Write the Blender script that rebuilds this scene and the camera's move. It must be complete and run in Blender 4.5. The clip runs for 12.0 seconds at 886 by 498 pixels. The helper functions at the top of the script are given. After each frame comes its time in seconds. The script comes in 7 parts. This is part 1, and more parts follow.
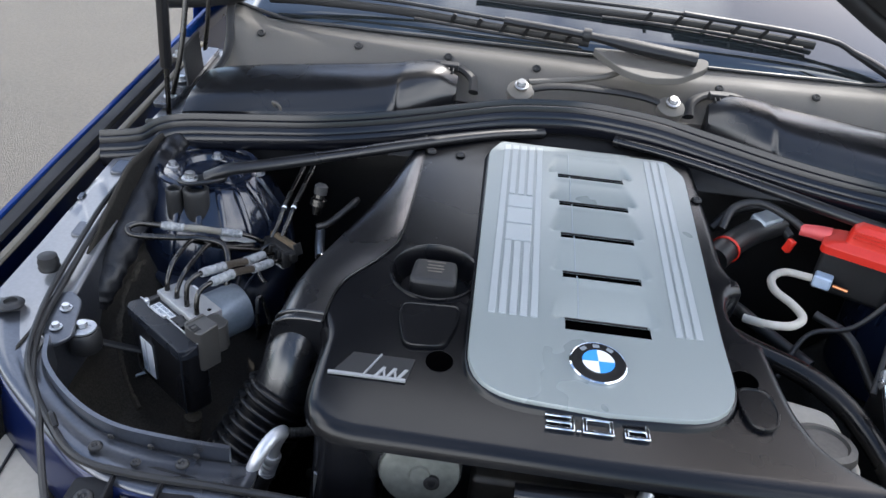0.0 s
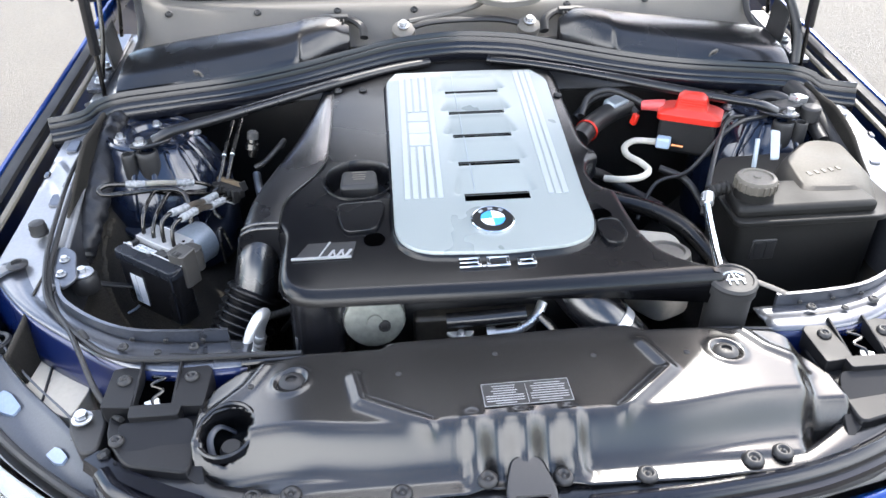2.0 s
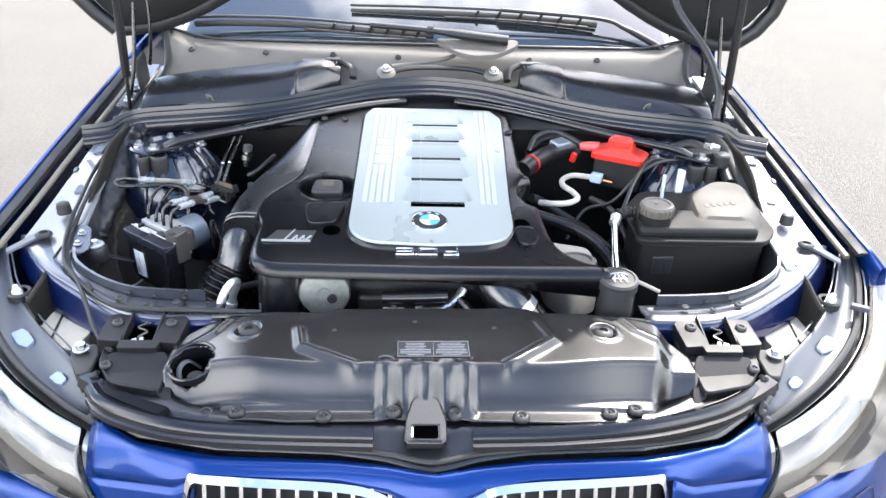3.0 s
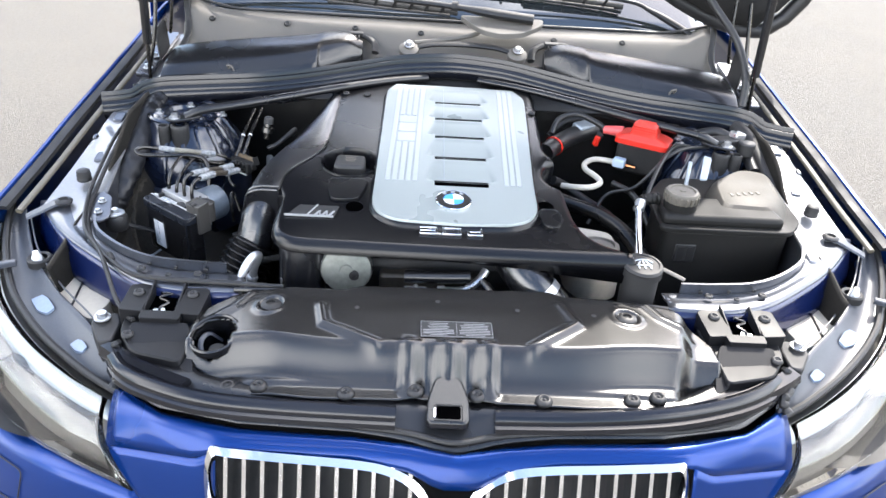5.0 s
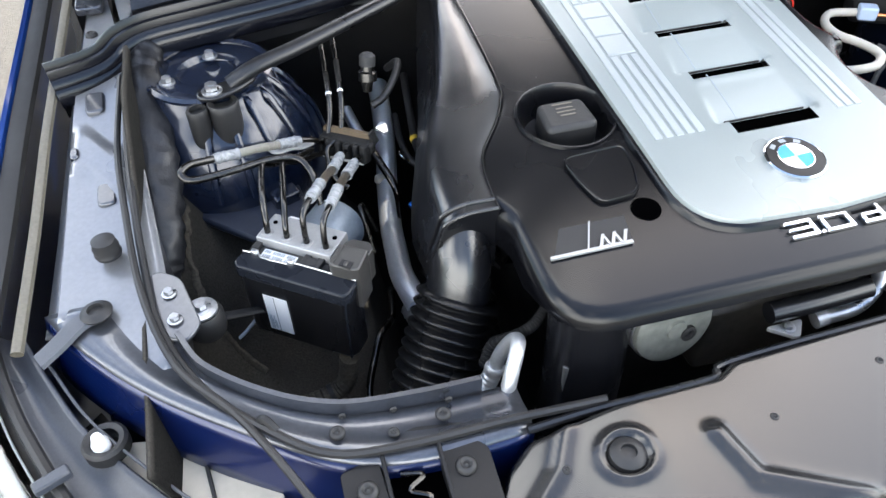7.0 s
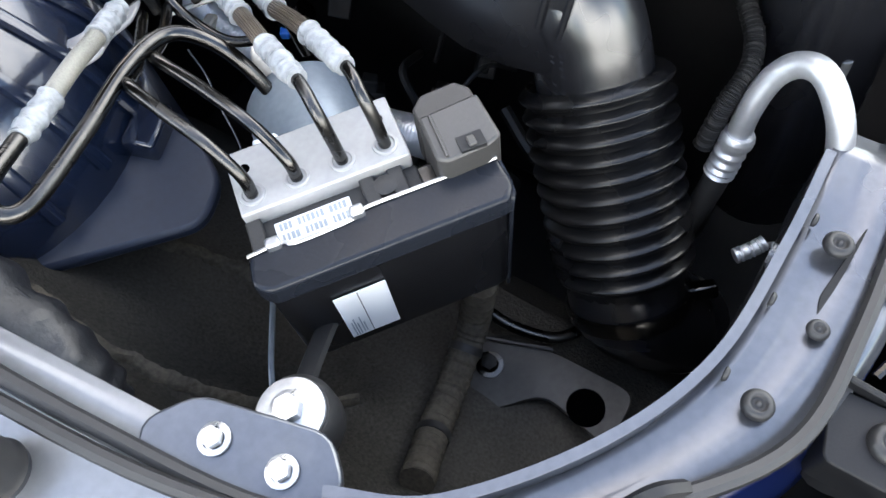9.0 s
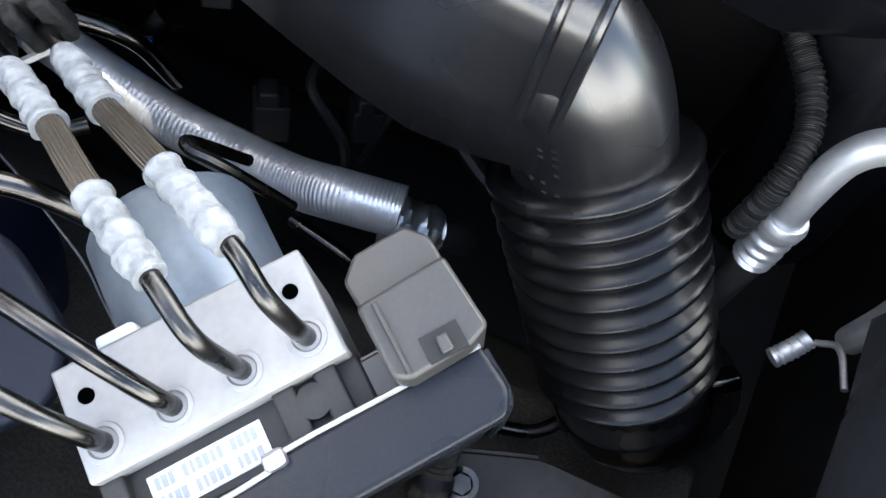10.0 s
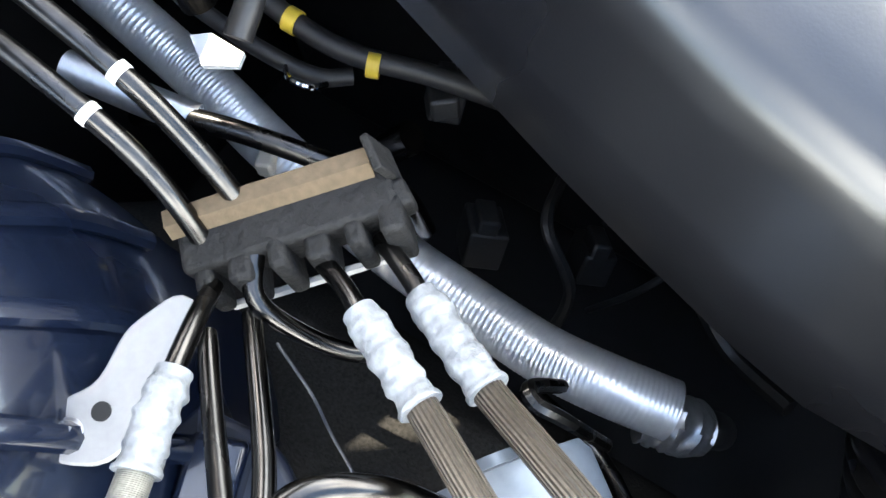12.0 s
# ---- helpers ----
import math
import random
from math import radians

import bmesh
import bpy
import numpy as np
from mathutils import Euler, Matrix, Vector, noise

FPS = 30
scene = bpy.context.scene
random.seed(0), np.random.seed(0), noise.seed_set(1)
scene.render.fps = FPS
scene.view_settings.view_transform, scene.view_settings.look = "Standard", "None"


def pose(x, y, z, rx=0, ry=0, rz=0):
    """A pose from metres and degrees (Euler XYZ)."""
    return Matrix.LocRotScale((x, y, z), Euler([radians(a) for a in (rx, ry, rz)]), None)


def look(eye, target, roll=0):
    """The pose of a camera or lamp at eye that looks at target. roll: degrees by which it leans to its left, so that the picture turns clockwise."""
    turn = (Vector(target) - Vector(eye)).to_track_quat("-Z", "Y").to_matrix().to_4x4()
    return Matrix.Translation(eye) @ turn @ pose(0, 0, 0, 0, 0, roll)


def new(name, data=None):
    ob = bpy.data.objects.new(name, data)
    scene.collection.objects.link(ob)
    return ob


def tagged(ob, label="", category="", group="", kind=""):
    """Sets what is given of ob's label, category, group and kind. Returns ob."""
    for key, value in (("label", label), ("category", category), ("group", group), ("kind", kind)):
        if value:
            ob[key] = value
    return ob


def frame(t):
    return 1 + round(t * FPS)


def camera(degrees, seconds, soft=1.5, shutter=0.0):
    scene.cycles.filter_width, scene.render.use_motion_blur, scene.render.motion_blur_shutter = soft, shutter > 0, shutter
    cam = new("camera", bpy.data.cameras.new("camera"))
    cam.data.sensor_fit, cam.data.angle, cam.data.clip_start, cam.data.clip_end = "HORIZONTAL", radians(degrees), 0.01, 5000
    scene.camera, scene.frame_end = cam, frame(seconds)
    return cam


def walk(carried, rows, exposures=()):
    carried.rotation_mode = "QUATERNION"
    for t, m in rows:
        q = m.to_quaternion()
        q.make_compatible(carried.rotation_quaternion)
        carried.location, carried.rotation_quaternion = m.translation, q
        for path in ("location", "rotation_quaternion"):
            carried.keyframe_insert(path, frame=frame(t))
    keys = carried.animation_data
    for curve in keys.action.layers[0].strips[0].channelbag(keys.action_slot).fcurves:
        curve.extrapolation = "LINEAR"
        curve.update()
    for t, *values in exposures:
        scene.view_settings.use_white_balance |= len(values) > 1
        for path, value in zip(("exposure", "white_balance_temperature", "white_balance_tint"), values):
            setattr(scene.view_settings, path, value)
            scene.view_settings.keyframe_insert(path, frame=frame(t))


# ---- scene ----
cam = camera(62.4, 12.0)
PATH = [
    (0, (-0.149, -0.02, 1.381), (-0.226, 1.698, 0.359), 5.7),
    (0.5, (-0.14, 0.006, 1.386), (-0.164, 1.679, 0.29), 5.2),
    (1, (-0.137, -0.01, 1.409), (-0.051, 1.601, 0.226), 4.2),
    (1.5, (-0.122, -0.093, 1.422), (-0.067, 1.492, 0.204), 2.1),
    (2, (-0.14, -0.281, 1.433), (-0.01, 1.381, 0.327), -0.8),
    (2.5, (-0.107, -0.428, 1.46), (0.124, 1.29, 0.462), 2.3),
    (3, (-0.023, -0.544, 1.462), (0.056, 1.208, 0.5), 2.0),
    (3.2, (-0.007, -0.584, 1.461), (0.068, 1.172, 0.505), 1.6),
    (4.8, (-0.033, -0.566, 1.471), (0.028, 1.154, 0.451), 3.3),
    (5, (-0.059, -0.534, 1.457), (0.016, 1.19, 0.445), 3.9),
    (5.5, (-0.16, -0.415, 1.426), (-0.068, 1.249, 0.32), 1.1),
    (6, (-0.238, -0.226, 1.381), (-0.126, 1.389, 0.207), 0.2),
    (6.5, (-0.31, -0.036, 1.373), (-0.197, 1.457, 0.047), -0.4),
    (7, (-0.502, 0.131, 1.341), (-0.138, 1.527, -0.045), -1.6),
    (7.2, (-0.577, 0.19, 1.326), (-0.072, 1.476, -0.12), -2.8),
    (8.8, (-0.633, 0.508, 1.137), (0.085, 1.278, -0.563), -11.5),
    (9, (-0.633, 0.536, 1.117), (0.053, 1.152, -0.658), -11.8),
    (9.5, (-0.584, 0.581, 1.093), (0.08, 1.023, -0.742), -9.1),
    (10, (-0.502, 0.631, 1.05), (0.044, 0.941, -0.849), -5.2),
    (10.5, (-0.464, 0.676, 1.018), (-0.022, 0.945, -0.914), -6.2),
    (11, (-0.46, 0.717, 1.021), (-0.035, 1.027, -0.909), -8.9),
    (11.5, (-0.461, 0.748, 1.03), (0.018, 1.109, -0.878), -7.8),
    (12, (-0.466, 0.779, 1.033), (0.042, 1.221, -0.85), -9.7),
]
GAIN = [(0.0, 0.43, 6350, 10), (0.5, 0.78, 6400, 10), (1.0, 0.92, 6400, 10), (2.0, 1.35, 6500, 10), (2.5, 1.45, 6500, 10), (3.2, 1.45, 6500, 10), (5.5, 1.27, 6600, 10), (6.5, 1.25, 6600, 10), (7.0, 1.3, 6800, 8), (9.0, 1.7, 6900, 8), (10.5, 1.78, 6900, 8), (11.0, 2.08, 6900, 8), (12.0, 2.3, 7000, 6)]
walk(cam, [(t, look(eye, target, roll)) for t, eye, target, roll in PATH], GAIN)

# ---- light ----
SUN_TO = Vector((0.34, 0.55, 0.70)).normalized()
world = bpy.data.worlds.new("sky")
scene.world = world
world.use_nodes = True
wn = world.node_tree.nodes
sky = wn.new("ShaderNodeTexSky")
sky.sky_type, sky.sun_disc = "NISHITA", False
sky.sun_elevation = math.asin(SUN_TO.z)
sky.sun_rotation = math.atan2(SUN_TO.x, SUN_TO.y)
sky.air_density, sky.dust_density = 1.0, 1.6
sky_at, cloud = wn.new("ShaderNodeTexCoord"), wn.new("ShaderNodeTexNoise")
cloud.inputs["Scale"].default_value, cloud.inputs["Detail"].default_value, cloud.inputs["Roughness"].default_value = 1.7, 6.0, 0.55
drift = wn.new("ShaderNodeMapping")
drift.inputs["Rotation"].default_value = (0.0, 0.0, radians(100))
world.node_tree.links.new(sky_at.outputs["Generated"], drift.inputs["Vector"])
world.node_tree.links.new(drift.outputs["Vector"], cloud.inputs["Vector"])
cover_of, cloudy = wn.new("ShaderNodeMapRange"), wn.new("ShaderNodeMix")
cover_of.inputs["From Min"].default_value, cover_of.inputs["From Max"].default_value = 0.47, 0.60
cover_of.inputs["To Max"].default_value = 0.88
cloudy.data_type = "RGBA"
cloudy.inputs[7].default_value = (13.0, 13.2, 13.6, 1)
world.node_tree.links.new(cloud.outputs["Fac"], cover_of.inputs["Value"])
world.node_tree.links.new(cover_of.outputs[0], cloudy.inputs[0])
world.node_tree.links.new(sky.outputs["Color"], cloudy.inputs[6])
world.node_tree.links.new(cloudy.outputs[2], wn["Background"].inputs["Color"])
wn["Background"].inputs["Strength"].default_value = 0.27
sun_data = bpy.data.lights.new("sun", "SUN")
sun_data.energy, sun_data.angle, sun_data.color = 3.3, radians(0.55), (1.0, 0.96, 0.90)
new("sun", sun_data).matrix_world = look(SUN_TO * 20, (0, 0, 0))


# ---- materials ----
def mat(name, base, rough=0.5, metal=0.0, var=0.15, grain=60.0, blotch=6.0, bump=0.0, coat=0.0, dust=0.0,
        dust_colour=(0.30, 0.27, 0.23), spec=0.5, rough_var=0.12):
    """A surface with grain and larger blotches, uneven gloss, fine relief and a settled film of dust on its upward faces."""
    m = bpy.data.materials.new(name)
    m.use_nodes = True
    nt = m.node_tree
    n, l = nt.nodes, nt.links
    b = n["Principled BSDF"]
    b.inputs["Metallic"].default_value = metal
    b.inputs["Coat Weight"].default_value = coat
    b.inputs["Coat Roughness"].default_value = 0.06
    b.inputs["Specular IOR Level"].default_value = spec
    tc = n.new("ShaderNodeTexCoord")
    fine, wide = n.new("ShaderNodeTexNoise"), n.new("ShaderNodeTexNoise")
    fine.inputs["Scale"].default_value, fine.inputs["Detail"].default_value = grain, 5
    wide.inputs["Scale"].default_value, wide.inputs["Detail"].default_value = blotch, 4
    for t in (fine, wide):
        l.new(tc.outputs["Object"], t.inputs["Vector"])
    both = n.new("ShaderNodeMath")
    both.operation = "ADD"
    l.new(fine.outputs["Fac"], both.inputs[0])
    l.new(wide.outputs["Fac"], both.inputs[1])
    ramp = n.new("ShaderNodeMapRange")
    ramp.inputs["From Min"].default_value, ramp.inputs["From Max"].default_value = 0.6, 1.4
    ramp.inputs["To Min"].default_value, ramp.inputs["To Max"].default_value = 1 - var, 1 + var
    l.new(both.outputs[0], ramp.inputs["Value"])
    mul = n.new("ShaderNodeVectorMath")
    mul.operation = "SCALE"
    mul.inputs[0].default_value = base
    l.new(ramp.outputs[0], mul.inputs["Scale"])
    colour = mul.outputs[0]
    rr = n.new("ShaderNodeMapRange")
    rr.inputs["From Min"].default_value, rr.inputs["From Max"].default_value = 0.3, 0.7
    rr.inputs["To Min"].default_value = max(0.02, rough - rough_var)
    rr.inputs["To Max"].default_value = min(1.0, rough + rough_var)
    l.new(wide.outputs["Fac"], rr.inputs["Value"])
    roughness = rr.outputs[0]
    if dust:
        geo = n.new("ShaderNodeNewGeometry")
        sep = n.new("ShaderNodeSeparateXYZ")
        l.new(geo.outputs["Normal"], sep.inputs[0])
        up = n.new("ShaderNodeMapRange")
        up.inputs["From Min"].default_value, up.inputs["From Max"].default_value = 0.2, 1.0
        up.inputs["To Max"].default_value = dust
        l.new(sep.outputs["Z"], up.inputs["Value"])
        patch = n.new("ShaderNodeMath")
        patch.operation = "MULTIPLY"
        l.new(up.outputs[0], patch.inputs[0])
        l.new(ramp.outputs[0], patch.inputs[1])
        mix = n.new("ShaderNodeMix")
        mix.data_type = "RGBA"
        mix.inputs[7].default_value = (*dust_colour, 1)
        l.new(patch.outputs[0], mix.inputs[0])
        l.new(colour, mix.inputs[6])
        colour = mix.outputs[2]
    l.new(colour, b.inputs["Base Color"])
    l.new(roughness, b.inputs["Roughness"])
    if bump:
        bp = n.new("ShaderNodeBump")
        bp.inputs["Strength"].default_value, bp.inputs["Distance"].default_value = bump, 0.001
        l.new(fine.outputs["Fac"], bp.inputs["Height"])
        l.new(bp.outputs[0], b.inputs["Normal"])
    return m


def ribbed(m, scale, depth, bands="Y"):
    """Adds fine cross ribs or weave to a material's relief, by its own coordinates."""
    n, l = m.node_tree.nodes, m.node_tree.links
    uv = n.new("ShaderNodeUVMap")
    uv.uv_map = "along"
    w = n.new("ShaderNodeTexWave")
    w.bands_direction = bands
    w.inputs["Scale"].default_value, w.inputs["Distortion"].default_value = scale, 1.2
    l.new(uv.outputs[0], w.inputs["Vector"])
    bp = n.new("ShaderNodeBump")
    bp.inputs["Strength"].default_value, bp.inputs["Distance"].default_value = depth, 0.002
    l.new(w.outputs["Fac"], bp.inputs["Height"])
    l.new(bp.outputs[0], n["Principled BSDF"].inputs["Normal"])
    return m


def glass(name, tint=(1, 1, 1), rough=0.0):
    m = bpy.data.materials.new(name)
    m.use_nodes = True
    b = m.node_tree.nodes["Principled BSDF"]
    b.inputs["Base Color"].default_value = (*tint, 1)
    b.inputs["Transmission Weight"].default_value = 1.0
    b.inputs["Roughness"].default_value = rough
    b.inputs["IOR"].default_value = 1.45
    return m


PAINT = mat("blue_metallic_paint", (0.0012, 0.026, 0.150), 0.30, 0.50, 0.08, 900, 3, coat=0.40, rough_var=0.04, spec=0.2)
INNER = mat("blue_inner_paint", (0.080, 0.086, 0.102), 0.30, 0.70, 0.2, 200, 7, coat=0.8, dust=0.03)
BRACK = mat("dull_bracket_plastic", (0.009, 0.0092, 0.0105), 0.46, 0, 0.25, 900, 8, bump=0.06, dust=0.008, spec=0.22)
SATIN = mat("satin_black_plastic", (0.006, 0.0062, 0.0075), 0.28, 0, 0.25, 2500, 5, bump=0.02, dust=0.008, spec=0.6)
RADI = mat("glossy_black_cover", (0.0045, 0.0048, 0.006), 0.23, 0, 0.25, 1800, 5, bump=0.03, dust=0.04, spec=0.68, rough_var=0.04)
COVER = mat("engine_cover_plastic", (0.0034, 0.0036, 0.0048), 0.27, 0, 0.2, 2500, 4, bump=0.03, spec=0.36, rough_var=0.05)
DUCT = mat("moulded_duct_plastic", (0.0055, 0.0058, 0.0075), 0.27, 0, 0.2, 900, 6, bump=0.05, dust=0.008, spec=0.98)
MATTE = mat("matte_black_plastic", (0.014, 0.014, 0.015), 0.58, 0, 0.25, 500, 9, bump=0.2, dust=0.035)
RUBBER = mat("black_rubber", (0.012, 0.012, 0.013), 0.48, 0, 0.2, 300, 12, bump=0.12, dust=0.02)
# black plastic, also painted shade on the sheets that close the bay
DARK = mat("deep_black_plastic_and_shade", (0.006, 0.006, 0.007), 0.62, 0, 0.3, 150, 12, bump=0.2)
FELT = mat("wheel_arch_felt", (0.012, 0.0112, 0.010), 0.95, 0, 0.6, 420, 9, bump=0.9, dust=0.14, spec=0.15)
DUSTF = mat("dusty_felt_fold", (0.060, 0.053, 0.043), 0.95, 0, 0.6, 300, 40, bump=0.8, spec=0.1)
WRAP = mat("crinkled_black_wrap", (0.010, 0.0105, 0.013), 0.42, 0, 0.4, 220, 30, bump=0.6, spec=0.5, dust=0.015)
COWL = mat("grey_cowl_plastic", (0.100, 0.093, 0.084), 0.60, 0, 0.15, 600, 5, bump=0.15, dust=0.10, spec=0.4)
SILVER = mat("silver_grey_paint", (0.27, 0.30, 0.297), 0.38, 0.22, 0.05, 1200, 4, bump=0.04)
STRIPE = mat("brushed_aluminium", (0.37, 0.40, 0.41), 0.42, 0.25, 0.06, 600, 6)
CHROME = mat("chrome", (0.80, 0.81, 0.83), 0.08, 1.0, 0.03, 100, 6, rough_var=0.04)
ZINC = mat("zinc_plated_steel", (0.50, 0.51, 0.53), 0.34, 0.9, 0.25, 220, 25, bump=0.1)
STEEL = mat("dark_steel_pipe", (0.068, 0.066, 0.064), 0.24, 1.0, 0.3, 160, 30)
CAST = mat("machined_aluminium", (0.35, 0.35, 0.35), 0.45, 0.35, 0.10, 300, 18, bump=0.10)
ALU = mat("bright_aluminium_pipe", (0.52, 0.53, 0.55), 0.38, 0.75, 0.1, 260, 20, bump=0.1)
PULLEY = mat("dull_zinc_disc", (0.19, 0.20, 0.185), 0.48, 0.6, 0.3, 120, 16, bump=0.15)
CAN = mat("blue_grey_pump_can", (0.20, 0.235, 0.275), 0.36, 0.3, 0.15, 240, 14, dust=0.05)
LABELGREY = mat("worn_label_print", (0.26, 0.26, 0.27), 0.5, 0, 0.35, 300, 40)
MOTOR = mat("pale_grey_plastic", (0.30, 0.34, 0.38), 0.40, 0.3, 0.1, 200, 12, dust=0.08)
SLEEVE = mat("white_shrink_sleeve", (0.25, 0.26, 0.27), 0.36, 0, 0.42, 260, 90, bump=1.0)
BRAID = ribbed(mat("brown_braided_hose", (0.120, 0.097, 0.074), 0.36, 0.35, 0.35, 900, 25), 7, 0.8, "X")
FOIL = mat("aluminium_foil_wrap", (0.78, 0.80, 0.83), 0.34, 0.70, 0.06, 260, 40, rough_var=0.03)
CONDUIT = ribbed(mat("black_split_conduit", (0.012, 0.012, 0.013), 0.4), 30, 1.0)
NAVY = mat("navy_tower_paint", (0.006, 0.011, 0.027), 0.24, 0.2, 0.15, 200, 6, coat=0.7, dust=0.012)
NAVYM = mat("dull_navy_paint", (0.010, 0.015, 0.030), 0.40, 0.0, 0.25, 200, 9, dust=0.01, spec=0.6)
# inner paint again, lightened in colour for the sky's glare on the ledge
LEDGE = mat("sheen_lightened_ledge_paint", (0.20, 0.204, 0.218), 0.34, 0.5, 0.12, 200, 5, coat=0.7, dust=0.05)
BELLOWS = mat("glossy_black_rubber", (0.005, 0.005, 0.0055), 0.26, 0, 0.2, 300, 12, bump=0.05, spec=0.34)
GREYPLUG = mat("dark_grey_plug", (0.044, 0.042, 0.040), 0.40, 0, 0.2, 600, 20, dust=0.02)
DULL = mat("dusty_dull_steel", (0.028, 0.026, 0.025), 0.6, 0.3, 0.35, 200, 30, dust=0.05)
FOAM = mat("tan_foam_strip", (0.105, 0.078, 0.05), 0.9, 0, 0.3, 300, 20, bump=0.5, spec=0.2)
RED = mat("red_plastic", (0.55, 0.022, 0.012), 0.36, 0, 0.08, 200, 8, dust=0.05)
PINK = mat("pink_red_sleeve", (0.62, 0.09, 0.09), 0.5, 0, 0.08)
DUSTY = mat("dusty_brown_cap", (0.085, 0.076, 0.062), 0.66, 0, 0.25, 200, 18, bump=0.2, dust=0.3)
BEIGE = mat("beige_housing_plastic", (0.44, 0.40, 0.33), 0.6, 0, 0.15, 90, 8, bump=0.1, dust=0.2)
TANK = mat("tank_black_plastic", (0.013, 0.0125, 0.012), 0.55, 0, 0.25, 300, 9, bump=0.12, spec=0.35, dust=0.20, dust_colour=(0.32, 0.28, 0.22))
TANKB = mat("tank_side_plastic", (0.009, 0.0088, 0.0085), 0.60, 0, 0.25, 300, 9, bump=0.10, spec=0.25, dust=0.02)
HOSE_TAN = mat("cream_corrugated_hose", (0.50, 0.47, 0.41), 0.5, 0, 0.1, 90, 20)
WHITE = mat("white_label", (0.78, 0.79, 0.80), 0.45, 0, 0.04)
INK = mat("black_print", (0.015, 0.015, 0.016), 0.5, 0, 0.05)
LIGHTBLUE = mat("enamel_blue", (0.05, 0.30, 0.80), 0.35, 0, 0.04, spec=0.3)
ENAMEL = mat("enamel_black", (0.008, 0.008, 0.009), 0.35, 0, 0.04, spec=0.3)
YELLOW = mat("yellow_tape", (0.62, 0.44, 0.05), 0.5, 0, 0.1)
BLUECLIP = mat("blue_connector", (0.02, 0.16, 0.62), 0.4, 0, 0.1)
COPPER = mat("copper_stub", (0.55, 0.22, 0.10), 0.3, 0.9, 0.1)
# blue paint darkened in colour for the shadow on the member's face
MEMBER = mat("shade_darkened_blue_paint", (0.0015, 0.008, 0.055), 0.3, 0.3, 0.1, 600, 4, coat=0.6)
LIDG = mat("grey_box_lid", (0.011, 0.013, 0.018), 0.30, 0, 0.3, 500, 15, bump=0.10, spec=0.26)
FILTERP = mat("black_housing_plastic", (0.006, 0.0064, 0.008), 0.24, 0, 0.2, 1500, 5, bump=0.02, dust=0.010, spec=0.6, rough_var=0.06)
LUMPY = mat("grainy_black_rubber", (0.013, 0.0127, 0.0125), 0.7, 0, 0.6, 380, 60, bump=1.0, spec=0.28)
INSUL = mat("dark_insulation_felt", (0.016, 0.0155, 0.015), 0.95, 0, 0.3, 300, 8, bump=0.5, spec=0.2)
BRIGHT = mat("bright_badge_metal", (0.45, 0.46, 0.47), 0.30, 0.5, 0.04, 300, 9)
# shade inside slots, wells and holes, painted as a near-black colour
VOID = mat("shade_black_opening", (0.0006, 0.0006, 0.0007), 1.0, 0, 0.05, spec=0.0)
CASTB = mat("brown_stained_casting", (0.045, 0.040, 0.034), 0.5, 0.3, 0.4, 90, 25, bump=0.3)
BRAIDP = ribbed(mat("pale_braided_hose", (0.36, 0.345, 0.30), 0.5, 0.2, 0.3, 900, 25), 60, 0.7)
PALEBLUE = mat("pale_blue_plastic", (0.42, 0.52, 0.66), 0.4, 0, 0.08)
CARRIER = mat("blue_grey_lamp_carrier", (0.040, 0.046, 0.060), 0.38, 0, 0.2, 400, 8, bump=0.05, dust=0.06)
TRAY = mat("smoky_lamp_tray", (0.085, 0.078, 0.068), 0.55, 0, 0.15, 200, 6)
SMOKE = mat("pale_blue_lamp_window", (0.20, 0.25, 0.33), 0.35, 0, 0.12, 200, 12)
SEALR = mat("glossy_seal_rubber", (0.0045, 0.0050, 0.008), 0.22, 0, 0.1, 300, 3, spec=0.5, rough_var=0.04)
GUTTER = mat("dusty_brown_gutter_strip", (0.085, 0.076, 0.056), 0.6, 0, 0.3, 300, 6, bump=0.15, dust=0.2)
GLASS = glass("clear_glass")
SCREEN = mat("tinted_windscreen", (0.016, 0.020, 0.022), 0.03, 0, 0.02, 20, 2, rough_var=0.01, spec=1.0, coat=1.0)


def asphalt():
    m = mat("sunlit_worn_asphalt", (0.150, 0.138, 0.119), 0.92, 0, 0.22, 55, 0.9, bump=0.0, spec=0.3)
    n, l = m.node_tree.nodes, m.node_tree.links
    tc = n.new("ShaderNodeTexCoord")
    v = n.new("ShaderNodeTexVoronoi")
    v.inputs["Scale"].default_value = 210
    l.new(tc.outputs["Object"], v.inputs["Vector"])
    bp = n.new("ShaderNodeBump")
    bp.inputs["Strength"].default_value, bp.inputs["Distance"].default_value = 0.9, 0.006
    l.new(v.outputs["Distance"], bp.inputs["Height"])
    l.new(bp.outputs[0], n["Principled BSDF"].inputs["Normal"])
    return m


ASPHALT = asphalt()


